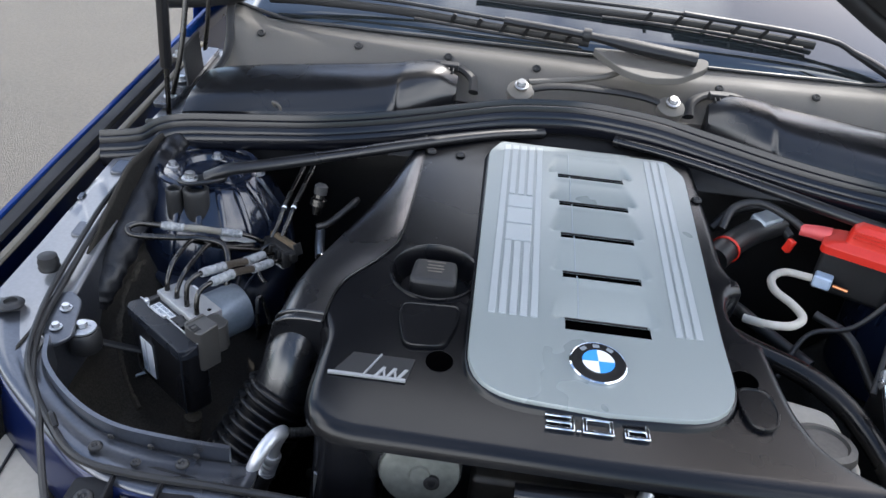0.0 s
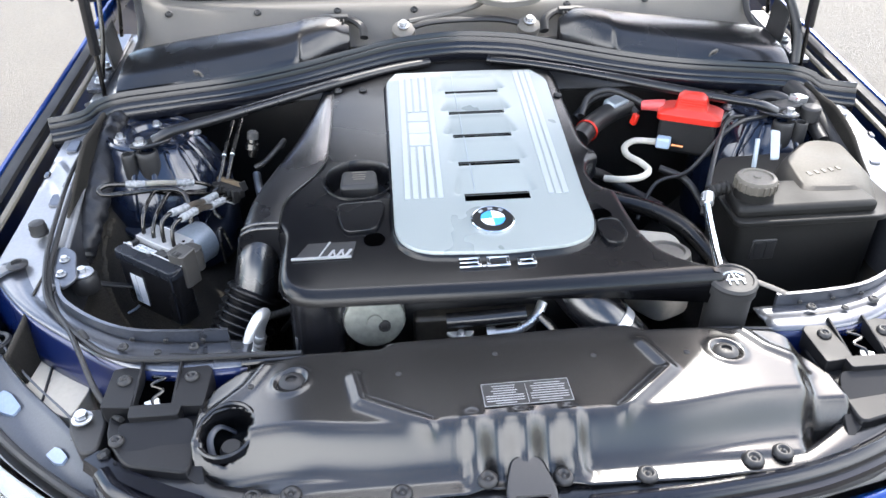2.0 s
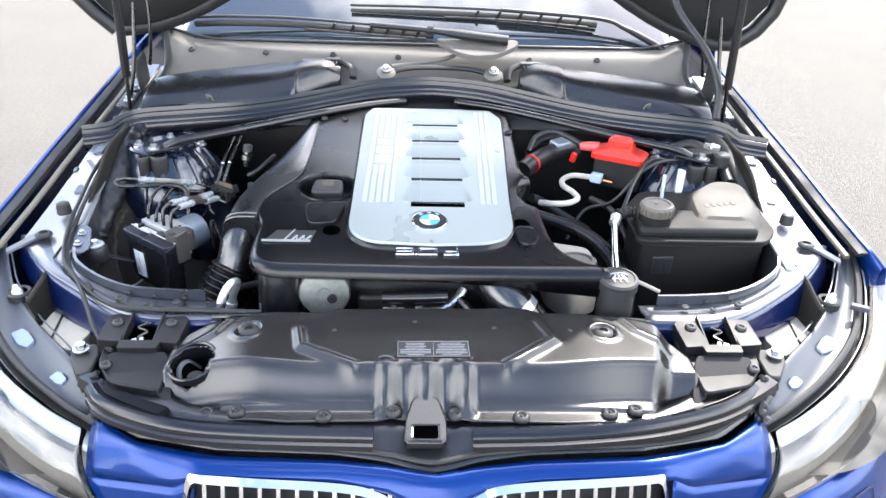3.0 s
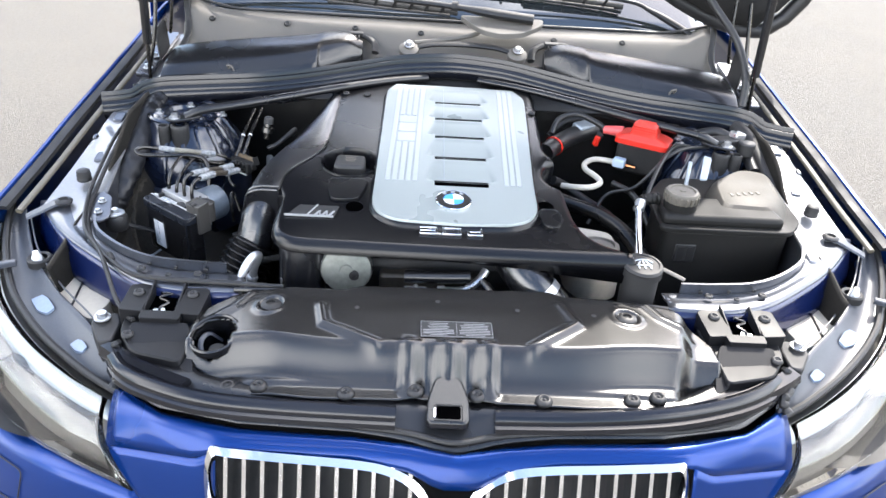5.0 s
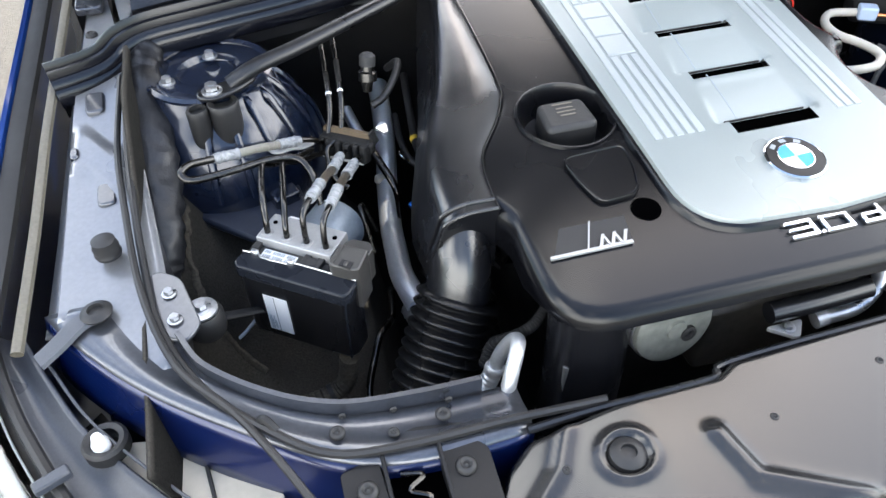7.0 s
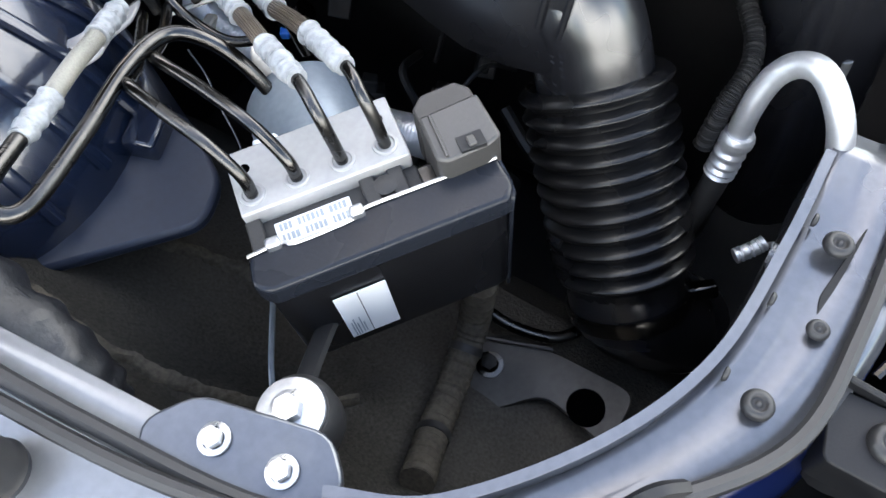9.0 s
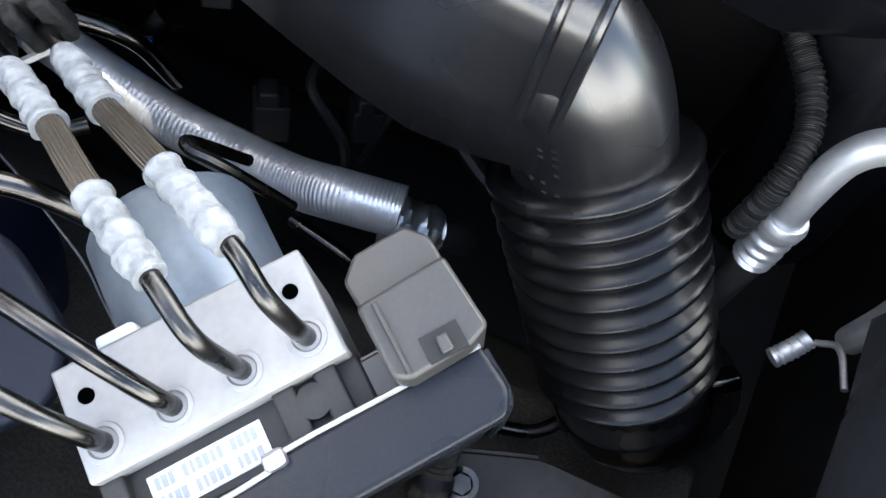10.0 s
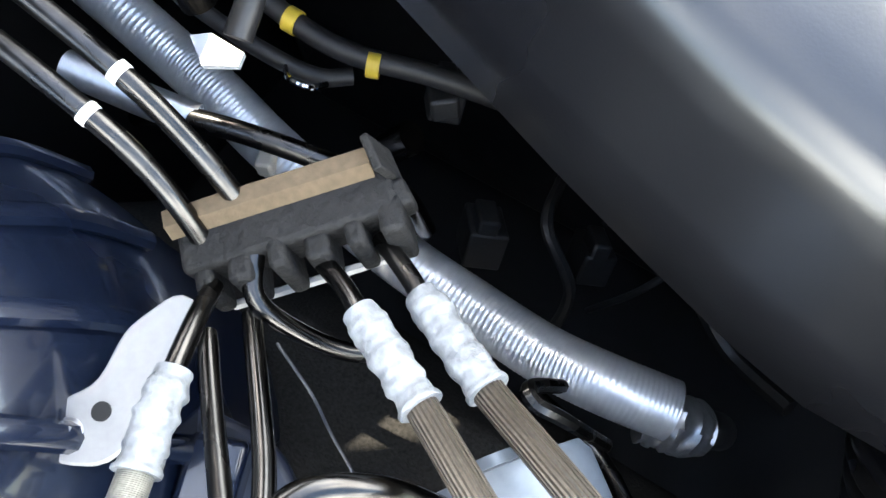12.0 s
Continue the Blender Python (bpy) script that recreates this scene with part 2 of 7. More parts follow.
# ---- builders ----
def part(name, bm, material, parent=None, label="", bevel=0.0, segs=2, smooth=40, solid=0.0):
    """One mesh object out of a bmesh in world coordinates, under a thing or a part."""
    if len(bm.faces):
        bmesh.ops.recalc_face_normals(bm, faces=bm.faces)
        if solid and sum(f.normal.z * f.calc_area() for f in bm.faces) < 0:
            bmesh.ops.reverse_faces(bm, faces=bm.faces)
    me = bpy.data.meshes.new(name)
    bm.to_mesh(me)
    bm.free()
    me.materials.append(material)
    me.shade_smooth()
    if smooth < 180:
        me.set_sharp_from_angle(angle=radians(smooth))
    ob = new(name, me)
    if parent is not None:
        ob.parent = parent
        if parent.type == "EMPTY":
            ob.matrix_parent_inverse = Matrix.Translation(-parent.location)
    if solid:
        s = ob.modifiers.new("thickness", "SOLIDIFY")
        s.thickness, s.offset = solid, -1
    if bevel:
        b = ob.modifiers.new("edges", "BEVEL")
        b.width, b.segments, b.limit_method, b.angle_limit = bevel, segs, "ANGLE", radians(35)
        b.harden_normals = False
    if label:
        ob["label"] = label
    return ob


def put(name, me, m, parent, label=""):
    """An object of its own on shared mesh data, at the pose m in the world."""
    ob = new(name, me)
    ob.parent = parent
    if parent is not None and parent.type == "EMPTY":
        ob.matrix_parent_inverse = Matrix.Translation(-parent.location)
    ob.matrix_basis = m
    if label:
        ob["label"] = label
    return ob


def thing(name, label, category, at=(0, 0, 0), group="", kind=""):
    e = new(name)
    e.location, e.empty_display_size = at, 0.05
    return tagged(e, label, category, group, kind)


def lone(ob, label, category, group="", kind=""):
    return tagged(ob, label, category, group, kind)


def spline(pts, per=6):
    """Points on a smooth curve through pts."""
    p = [Vector(q) for q in pts]
    if len(p) < 3:
        return [p[0].lerp(p[1], i / per) for i in range(per + 1)]
    p = [2 * p[0] - p[1], *p, 2 * p[-1] - p[-2]]
    out = []
    for i in range(1, len(p) - 2):
        a, b, c, d = p[i - 1:i + 3]
        for k in range(per):
            t = k / per
            out.append(0.5 * (2 * b + (c - a) * t + (2 * a - 5 * b + 4 * c - d) * t * t + (3 * b - a - 3 * c + d) * t ** 3))
    return out + [p[-2]]


def sweep(pts, r, n=10, per=6, profile=None, flat=1.0, up=None, caps=True, radii=None):
    """A tube, or a profile, along a smooth curve. radii: a function of 0..1 that scales r. up: holds the profile upright."""
    line = spline(pts, per)
    bm = bmesh.new()
    uv = bm.loops.layers.uv.new("along")
    ref = Vector((0, 0, 1))
    first = (line[1] - line[0]).normalized()
    side = first.cross(ref if abs(first.z) < 0.9 else Vector((1, 0, 0))).normalized()
    rings, length, run = [], [0.0], 0.0
    for i, q in enumerate(line):
        tan = (line[min(i + 1, len(line) - 1)] - line[max(i - 1, 0)]).normalized()
        if up is not None:
            side = tan.cross(Vector(up)).normalized()
        else:
            side = (side - tan * side.dot(tan)).normalized()
        top = side.cross(tan).normalized()
        k = radii(i / (len(line) - 1)) if radii else 1.0
        if profile:
            ring = [bm.verts.new(q + side * a * k + top * b * k) for a, b in profile]
        else:
            ring = [bm.verts.new(q + side * (math.cos(2 * math.pi * j / n) * r * k) + top * (math.sin(2 * math.pi * j / n) * r * k * flat)) for j in range(n)]
        rings.append(ring)
        if i:
            run += (line[i] - line[i - 1]).length
            length.append(run)
    m = len(rings[0])
    for i in range(len(rings) - 1):
        for j in range(m):
            f = bm.faces.new((rings[i][j], rings[i][(j + 1) % m], rings[i + 1][(j + 1) % m], rings[i + 1][j]))
            for lp, (u, v) in zip(f.loops, ((j / m, length[i]), ((j + 1) / m, length[i]), ((j + 1) / m, length[i + 1]), (j / m, length[i + 1]))):
                lp[uv].uv = (u, v * 10)
    if caps:
        bm.faces.new(rings[0])
        bm.faces.new(list(reversed(rings[-1])))
    return bm


def box(sx, sy, sz, m=Matrix()):
    bm = bmesh.new()
    bmesh.ops.create_cube(bm, size=1, matrix=m @ Matrix.Diagonal((sx, sy, sz, 1)))
    return bm


def cyl(r, h, m=Matrix(), n=24, r2=None):
    """A cylinder or cone whose foot stands at m."""
    bm = bmesh.new()
    bmesh.ops.create_cone(bm, cap_ends=True, segments=n, radius1=r, radius2=r if r2 is None else r2, depth=h, matrix=m @ pose(0, 0, h / 2))
    return bm


def lathe(profile, m=Matrix(), n=28):
    """A solid of revolution about m's z out of (radius, height) pairs."""
    bm = bmesh.new()
    rings = []
    for r, h in profile:
        if r < 1e-6:
            rings.append([bm.verts.new(m @ Vector((0, 0, h)))])
        else:
            rings.append([bm.verts.new(m @ Vector((r * math.cos(2 * math.pi * j / n), r * math.sin(2 * math.pi * j / n), h))) for j in range(n)])
    for a, b in zip(rings, rings[1:]):
        for j in range(n):
            k = (j + 1) % n
            if len(a) == 1 and len(b) > 1:
                bm.faces.new((a[0], b[k], b[j]))
            elif len(b) == 1 and len(a) > 1:
                bm.faces.new((a[j], a[k], b[0]))
            elif len(a) > 1:
                bm.faces.new((a[j], a[k], b[k], b[j]))
    return bm


def prism(outline, top, bottom):
    """A slab with that outline; top and bottom are heights or functions of x and y."""
    bm = bmesh.new()
    f = top if callable(top) else (lambda x, y: top)
    g = bottom if callable(bottom) else (lambda x, y: bottom)
    a = [bm.verts.new((x, y, f(x, y))) for x, y in outline]
    b = [bm.verts.new((x, y, g(x, y))) for x, y in outline]
    n = len(a)
    bm.faces.new(a)
    bm.faces.new(list(reversed(b)))
    for i in range(n):
        bm.faces.new((a[i], b[i], b[(i + 1) % n], a[(i + 1) % n]))
    return bm


def loft(rings, closed=True, caps=True):
    bm = bmesh.new()
    rows = [[bm.verts.new(v) for v in r] for r in rings]
    m = len(rows[0])
    for a, b in zip(rows, rows[1:]):
        for j in range(m if closed else m - 1):
            k = (j + 1) % m
            bm.faces.new((a[j], a[k], b[k], b[j]))
    if caps and closed:
        bm.faces.new(rows[0])
        bm.faces.new(list(reversed(rows[-1])))
    return bm


def sheet(nu, nv, fn, skip=None):
    """A grid of faces over 0..1 x 0..1; skip(x, y, z) leaves faces out."""
    bm = bmesh.new()
    g = [[bm.verts.new(fn(i / nu, j / nv)) for j in range(nv + 1)] for i in range(nu + 1)]
    for i in range(nu):
        for j in range(nv):
            q = (g[i][j], g[i + 1][j], g[i + 1][j + 1], g[i][j + 1])
            if skip:
                c = sum((v.co for v in q), Vector()) / 4
                if skip(c.x, c.y, c.z):
                    continue
            bm.faces.new(q)
    return bm


def crumpled(bm, amount, scale):
    """Dents and swellings over a mesh, along its normals."""
    bm.normal_update()
    moves = [(v, v.normal * (amount * noise.noise(v.co * scale))) for v in bm.verts]
    for v, m in moves:
        v.co += m
    return bm


def joined(*bms):
    out = bmesh.new()
    for b in bms:
        me = bpy.data.meshes.new("tmp")
        b.to_mesh(me)
        b.free()
        out.from_mesh(me)
        bpy.data.meshes.remove(me)
    return out


def smooth_outline(pts, per=5):
    """A closed smooth outline through flat points."""
    p = [Vector((*q, 0)) for q in pts]
    n = len(p)
    out = []
    for i in range(n):
        a, b, c, d = p[i - 1], p[i], p[(i + 1) % n], p[(i + 2) % n]
        for k in range(per):
            t = k / per
            q = 0.5 * (2 * b + (c - a) * t + (2 * a - 5 * b + 4 * c - d) * t * t + (3 * b - a - 3 * c + d) * t ** 3)
            out.append((q.x, q.y))
    return out


def rounded(pts, radius, per=5):
    """A closed outline with rounded corners; radius is one number or one for each corner."""
    n, out = len(pts), []
    for i, q in enumerate(pts):
        b = Vector(q)
        a, c = Vector(pts[i - 1]), Vector(pts[(i + 1) % n])
        r = radius[i] if isinstance(radius, (list, tuple)) else radius
        da, dc = (a - b), (c - b)
        r = min(r, da.length * 0.48, dc.length * 0.48)
        if r < 1e-5:
            out.append((b.x, b.y))
            continue
        s, e = b + da.normalized() * r, b + dc.normalized() * r
        for k in range(per + 1):
            t = k / per
            w = s * (1 - t) ** 2 + b * 2 * t * (1 - t) + e * t * t
            out.append((w.x, w.y))
    return out


def lerp_line(line, x):
    """The y and further values of a polyline of (x, ...) rows at x."""
    if x <= line[0][0]:
        return line[0][1:]
    for a, b in zip(line, line[1:]):
        if x <= b[0]:
            t = (x - a[0]) / (b[0] - a[0])
            return tuple(p + (q - p) * t for p, q in zip(a[1:], b[1:]))
    return line[-1][1:]


def smoothstep(a, b, x):
    t = min(1.0, max(0.0, (x - a) / (b - a)))
    return t * t * (3 - 2 * t)


def near_line(line, x, y):
    """The distance from (x, y) to a flat polyline."""
    p, best = Vector((x, y)), 9.0
    for a, b in zip(line, line[1:]):
        a, b = Vector(a), Vector(b)
        t = min(1, max(0, (p - a).dot(b - a) / (b - a).length_squared))
        best = min(best, (p - a - (b - a) * t).length)
    return best


def hex_bolt_mesh(name, r, h, washer, material):
    bm = joined(lathe([(0, 0), (washer, 0), (washer, h * 0.25), (r * 1.1, h * 0.32)], n=20), cyl(r, h, pose(0, 0, h * 0.25), 6), cyl(r * 0.55, h * 0.1, pose(0, 0, h * 1.2), 12))
    me = bpy.data.meshes.new(name)
    bm.to_mesh(me)
    bm.free()
    me.materials.append(material)
    return me


def plug_mesh(name, r, h, material):
    """A rubber plug or plastic rivet: a domed flange with a dished head."""
    bm = lathe([(r, 0), (r, h * 0.35), (r * 0.86, h * 0.75), (r * 0.62, h), (r * 0.50, h * 0.95), (r * 0.46, h * 0.55), (r * 0.20, h * 0.5), (r * 0.16, h * 0.85), (0, h * 0.85)], n=20)
    me = bpy.data.meshes.new(name)
    bm.to_mesh(me)
    bm.free()
    me.materials.append(material)
    me.shade_smooth()
    return me


BOLT = hex_bolt_mesh("bolt", 0.0075, 0.008, 0.012, ZINC)
SMALL_BOLT = hex_bolt_mesh("small_bolt", 0.0045, 0.005, 0.007, ZINC)
DARK_BOLT = hex_bolt_mesh("dark_bolt", 0.006, 0.007, 0.010, STEEL)
RIVET = plug_mesh("rivet", 0.0125, 0.007, RUBBER)
SMALL_RIVET = plug_mesh("small_rivet", 0.008, 0.005, MATTE)

# ---- ground ----
XC = 0.012      # the car's middle
lone(part("ground", sheet(40, 40, lambda u, v: ((u - 0.5) * 600, (v - 0.5) * 600, 0.0)), ASPHALT), "pale worn asphalt in full sunlight", "ground", kind="structure")


def flip(pts):
    return [(2 * XC - q[0], *q[1:]) for q in pts]


# ---- car body ----
car = thing("car_body", "blue metallic car front with its bonnet raised", "car", (XC, 1.0, 0.0))

EDGE = [(0.55, -0.845, 0.775), (0.66, -0.832, 0.806), (0.80, -0.822, 0.832), (0.98, -0.812, 0.868), (1.15, -0.797, 0.903), (1.30, -0.785, 0.935), (1.50, -0.775, 0.975), (1.75, -0.77, 1.00)]


def fender_ring(y, s):
    x, z = lerp_line(EDGE, y)
    row = [(x + 0.008, z - 0.040), (x + 0.006, z - 0.006), (x + 0.003, z), (x - 0.002, z + 0.001), (x - 0.006, z - 0.005), (x - 0.014, z - 0.035), (x - 0.034, z - 0.12), (x - 0.060, z - 0.24), (x - 0.07, 0.42), (x - 0.05, 0.22)]
    return [((a if s < 0 else 2 * XC - a), y, c) for a, c in row]


for s in (-1, 1):
    ys = [0.62 + 0.05 * i for i in range(26)]
    part("fender", loft([fender_ring(y, s) for y in ys], closed=False), PAINT, car, "glossy blue front fender", solid=0.002)

LEDGE_IN = [(0.60, -0.640, 0.797), (0.70, -0.642, 0.812), (0.80, -0.652, 0.830), (0.95, -0.668, 0.858), (1.05, -0.672, 0.878), (1.20, -0.655, 0.905), (1.40, -0.64, 0.945)]
for s in (-1, 1):
    def ledge(u, v, s=s):
        start = 0.60 + 0.085 * smoothstep(0.2, 0.75, v)
        y = start + (1.40 - start) * u
        xi, zi = lerp_line(LEDGE_IN, y)
        xo = lerp_line(EDGE, y)[0] + 0.062
        x = xi + (xo - xi) * v
        z = zi - 0.011 * v - 0.0015 * math.sin(v * 3.14) + (0.004 if 0.15 < v < 0.85 and 0.28 < u < 0.36 else 0)
        if v > 0.92:
            z -= 0.018
        return (x if s < 0 else 2 * XC - x, y, z)
    # sky sheen on the ledge is put into its paler colour
    part("inner_wing_ledge", sheet(64, 14, ledge), LEDGE, car, "blue-grey inner wing ledge, paint lightened for sky sheen", solid=0.003)

    def wall(u, v, s=s):
        y = 0.60 + 0.80 * u
        xi, zi = lerp_line(LEDGE_IN, y)
        x, z = xi - 0.004 + 0.02 * v, zi - 0.30 * v
        return (x if s < 0 else 2 * XC - x, y, z - 0.004)
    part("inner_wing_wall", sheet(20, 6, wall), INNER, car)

    for ey, ex, ew, el in ((0.985, -0.712, 0.022, 0.034), (0.835, -0.700, 0.020, 0.030), (0.905, -0.735, 0.010, 0.016)):
        zi = lerp_line(LEDGE_IN, ey)[1] - 0.008
        part("ledge_emboss", prism(rounded([(q[0], q[1]) for q in (lambda p: p if s < 0 else flip(p))([(ex - ew / 2, ey - el / 2), (ex + ew / 2, ey - el / 2), (ex + ew / 2, ey + el / 2), (ex - ew / 2, ey + el / 2)])], 0.006, 3), lambda x, y, zi=zi, ey=ey: zi + 0.006 + 0.19 * (y - ey), lambda x, y, zi=zi, ey=ey: zi - 0.004 + 0.19 * (y - ey)), INNER, car, bevel=0.002)
    path = [(lerp_line(EDGE, y)[0] + 0.040, y, lerp_line(EDGE, y)[1] - 0.012) for y in (0.66, 0.8, 0.95, 1.1, 1.25, 1.4)]
    if s > 0:
        path = flip(path)
    part("gutter_seal", sweep([(q[0] - s * 0.006, q[1], q[2]) for q in path], 0.0065, 8, 6, flat=0.8), GUTTER, car, "dusty brown strip along the gutter")
    part("gutter_channel", sweep([(q[0] + s * 0.024, q[1], q[2] + 0.008) for q in path], 0.01, per=6, profile=[(-0.012, -0.006), (-0.010, 0.001), (-0.005, 0.002), (0.005, 0.002), (0.010, 0.001), (0.012, -0.006)], up=(0, 0, 1)), DARK, car, "black gutter channel beside the fender edge")

for s in (-1, 1):
    wc = (XC + s * 0.70, 1.02, 0.325)
    part("tyre", lathe([(0.215, -0.10), (0.29, -0.112), (0.318, -0.10), (0.325, -0.07), (0.325, 0.07), (0.318, 0.10), (0.29, 0.112), (0.215, 0.10)], Matrix.Translation(wc) @ pose(0, 0, 0, 0, 90, 0), 40), RUBBER, car, "black front tyre")

# diagonal front members, upright flanges with holes
for s in (-1, 1):
    f = (lambda p: p) if s < 0 else flip
    outer = spline(f([(-0.765, 0.700, 0.800), (-0.736, 0.656, 0.800), (-0.672, 0.583, 0.798), (-0.600, 0.524, 0.794), (-0.515, 0.468, 0.788), (-0.44, 0.448, 0.785), (-0.34, 0.450, 0.784)]), 6)
    inner = spline(f([(-0.648, 0.690, 0.808), (-0.634, 0.625, 0.801), (-0.612, 0.582, 0.797), (-0.557, 0.537, 0.794), (-0.499, 0.511, 0.790), (-0.43, 0.504, 0.786), (-0.34, 0.503, 0.784)]), 6)
    nn = len(outer) - 1
    # the face is in shadow: painted darker than the top
    part("front_member", sheet(nn, 5, lambda u, v: outer[round(u * nn)] + Vector((s * 0.010 * v, -0.012 * v, -0.004 - 0.058 * v))), MEMBER, car, "blue front cross member, colour darkened for shade", solid=0.003)
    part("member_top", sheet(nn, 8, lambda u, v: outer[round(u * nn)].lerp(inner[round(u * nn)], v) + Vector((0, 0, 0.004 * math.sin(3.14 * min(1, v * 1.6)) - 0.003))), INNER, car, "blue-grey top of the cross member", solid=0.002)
    # added dark sheet standing for the shaded void beside the lamp
    part("lamp_recess_shade", sheet(nn, 2, lambda u, v: outer[round(u * nn)] + Vector((s * 0.17 * v, -0.17 * v, -0.17))), DARK, car)
    fl = part("upright_flange", sweep(f([(-0.634, 0.628, 0.801), (-0.612, 0.585, 0.797), (-0.557, 0.539, 0.794), (-0.499, 0.513, 0.791), (-0.43, 0.506, 0.789), (-0.372, 0.505, 0.788)]), 0.03, 8, 7,
         profile=[(-0.0025, -0.035), (-0.0025, 0.013), (0.0025, 0.013), (0.0025, -0.035)], up=(0, 0, 1)), INNER, car, "thin dark blue flange with small holes")
    for q in f([(-0.50, 0.5105, 0.792), (-0.455, 0.5055, 0.790), (-0.405, 0.5025, 0.789)]):
        put("flange_hole", SMALL_RIVET, Matrix.Translation(q) @ pose(0, -0.004, 0, 90, 0, 0) @ Matrix.Scale(0.45, 4), fl)

for s in (-1, 1):
    for q in ((-0.414, 0.484, 0.790), (-0.507, 0.489, 0.793), (-0.460, 0.478, 0.790)):
        put("member_plug", RIVET, pose(q[0] if s < 0 else 2 * XC - q[0], q[1], q[2]) @ Matrix.Scale(0.58 if q[0] != -0.460 else 0.42, 4), car)

# floor of the bay, firewall and front panel: near-black, the shade below painted in
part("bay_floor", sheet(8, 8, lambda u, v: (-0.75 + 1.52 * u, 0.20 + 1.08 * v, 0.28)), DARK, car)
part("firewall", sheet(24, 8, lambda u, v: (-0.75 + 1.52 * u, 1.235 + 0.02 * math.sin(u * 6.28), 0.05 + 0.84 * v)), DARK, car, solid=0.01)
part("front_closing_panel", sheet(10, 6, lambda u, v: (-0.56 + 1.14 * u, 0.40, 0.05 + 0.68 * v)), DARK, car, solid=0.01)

# felt wheel arch liners, with worn dusty folds
FOLDS = [[(-0.606, 0.892), (-0.572, 0.876), (-0.550, 0.842), (-0.536, 0.800)], [(-0.630, 0.862), (-0.634, 0.815), (-0.630, 0.770), (-0.606, 0.722), (-0.572, 0.690)]]
for s in (-1, 1):
    prof = [(-0.665, 0.800), (-0.650, 0.74), (-0.635, 0.70), (-0.590, 0.645), (-0.540, 0.612), (-0.480, 0.588), (-0.430, 0.570), (-0.395, 0.52), (-0.385, 0.40)]

    def liner(u, v, s=s):
        k = v * (len(prof) - 1)
        i = min(int(k), len(prof) - 2)
        x = prof[i][0] + (prof[i + 1][0] - prof[i][0]) * (k - i)
        z = prof[i][1] + (prof[i + 1][1] - prof[i][1]) * (k - i)
        y = 0.50 + 0.60 * u
        z += 0.10 * smoothstep(0.70, 0.95, y) * smoothstep(-0.40, -0.60, x) - 0.02 * smoothstep(0.62, 0.5, y)
        z += 0.008 * noise.noise(Vector((x * 14, y * 14, s)))
        ridge = min(near_line(r, x, y) for r in FOLDS)
        z += 0.009 * math.exp(-(ridge / 0.010) ** 2)
        return (x if s < 0 else 2 * XC - x, y, z)
    arch = part("wheel_arch_liner", sheet(60, 60, liner), FELT, car, "brown-black felt wheel arch liner", solid=0.004)

    def on_liner(x, y, s=s):
        hit = min((abs(liner((y - 0.50) / 0.60, i / 120)[0] - (x if s < 0 else 2 * XC - x)), i) for i in range(121))[1]
        return Vector(liner((y - 0.50) / 0.60, hit / 120)) + Vector((0, 0, 0.0005))
    for fold in FOLDS:
        run = spline([(*q, 0) for q in fold], 10)
        part("worn_fold", crumpled(sweep([on_liner(q.x, q.y) for q in run], 0.0062, 8, 2, flat=0.5, radii=lambda t: 0.75 + 0.3 * math.sin(t * 9) ** 2), 0.0015, 150), DUSTF, arch, "dusty worn fold in the felt")

# suspension towers
for s in (-1, 1):
    cx, cy = (-0.572 if s < 0 else 2 * XC + 0.572), 0.993
    bm = lathe([(0.130, -0.20), (0.129, -0.090), (0.126, -0.062), (0.119, -0.037), (0.108, -0.016), (0.095, 0.004), (0.084, 0.016), (0.077, 0.030), (0.064, 0.036), (0.040, 0.036), (0.036, 0.028), (0, 0.028)], pose(cx, cy, 0.842), 48)
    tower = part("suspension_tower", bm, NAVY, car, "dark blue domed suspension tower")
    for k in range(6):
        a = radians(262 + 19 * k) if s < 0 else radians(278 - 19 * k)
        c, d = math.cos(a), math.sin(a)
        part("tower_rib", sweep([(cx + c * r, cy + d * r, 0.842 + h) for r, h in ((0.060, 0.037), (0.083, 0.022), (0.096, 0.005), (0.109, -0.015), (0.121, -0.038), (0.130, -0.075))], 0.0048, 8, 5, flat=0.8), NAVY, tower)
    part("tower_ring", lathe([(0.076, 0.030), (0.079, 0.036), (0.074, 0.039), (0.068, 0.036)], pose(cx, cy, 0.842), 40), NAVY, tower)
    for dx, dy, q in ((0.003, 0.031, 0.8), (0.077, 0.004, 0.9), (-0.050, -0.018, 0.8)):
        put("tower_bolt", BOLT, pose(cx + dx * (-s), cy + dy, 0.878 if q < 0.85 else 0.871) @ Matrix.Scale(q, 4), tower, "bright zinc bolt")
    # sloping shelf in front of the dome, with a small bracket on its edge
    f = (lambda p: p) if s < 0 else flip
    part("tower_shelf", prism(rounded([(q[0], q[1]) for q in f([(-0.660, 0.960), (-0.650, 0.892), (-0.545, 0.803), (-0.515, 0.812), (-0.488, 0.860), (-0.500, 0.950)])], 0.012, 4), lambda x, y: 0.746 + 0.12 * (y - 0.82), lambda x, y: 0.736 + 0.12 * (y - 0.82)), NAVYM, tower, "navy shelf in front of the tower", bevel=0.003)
    part("shelf_bracket", box(0.034, 0.022, 0.018, pose(*f([(-0.512, 0.868, 0.758)])[0], 7, 0, -s * 20)), NAVY, tower, bevel=0.003)

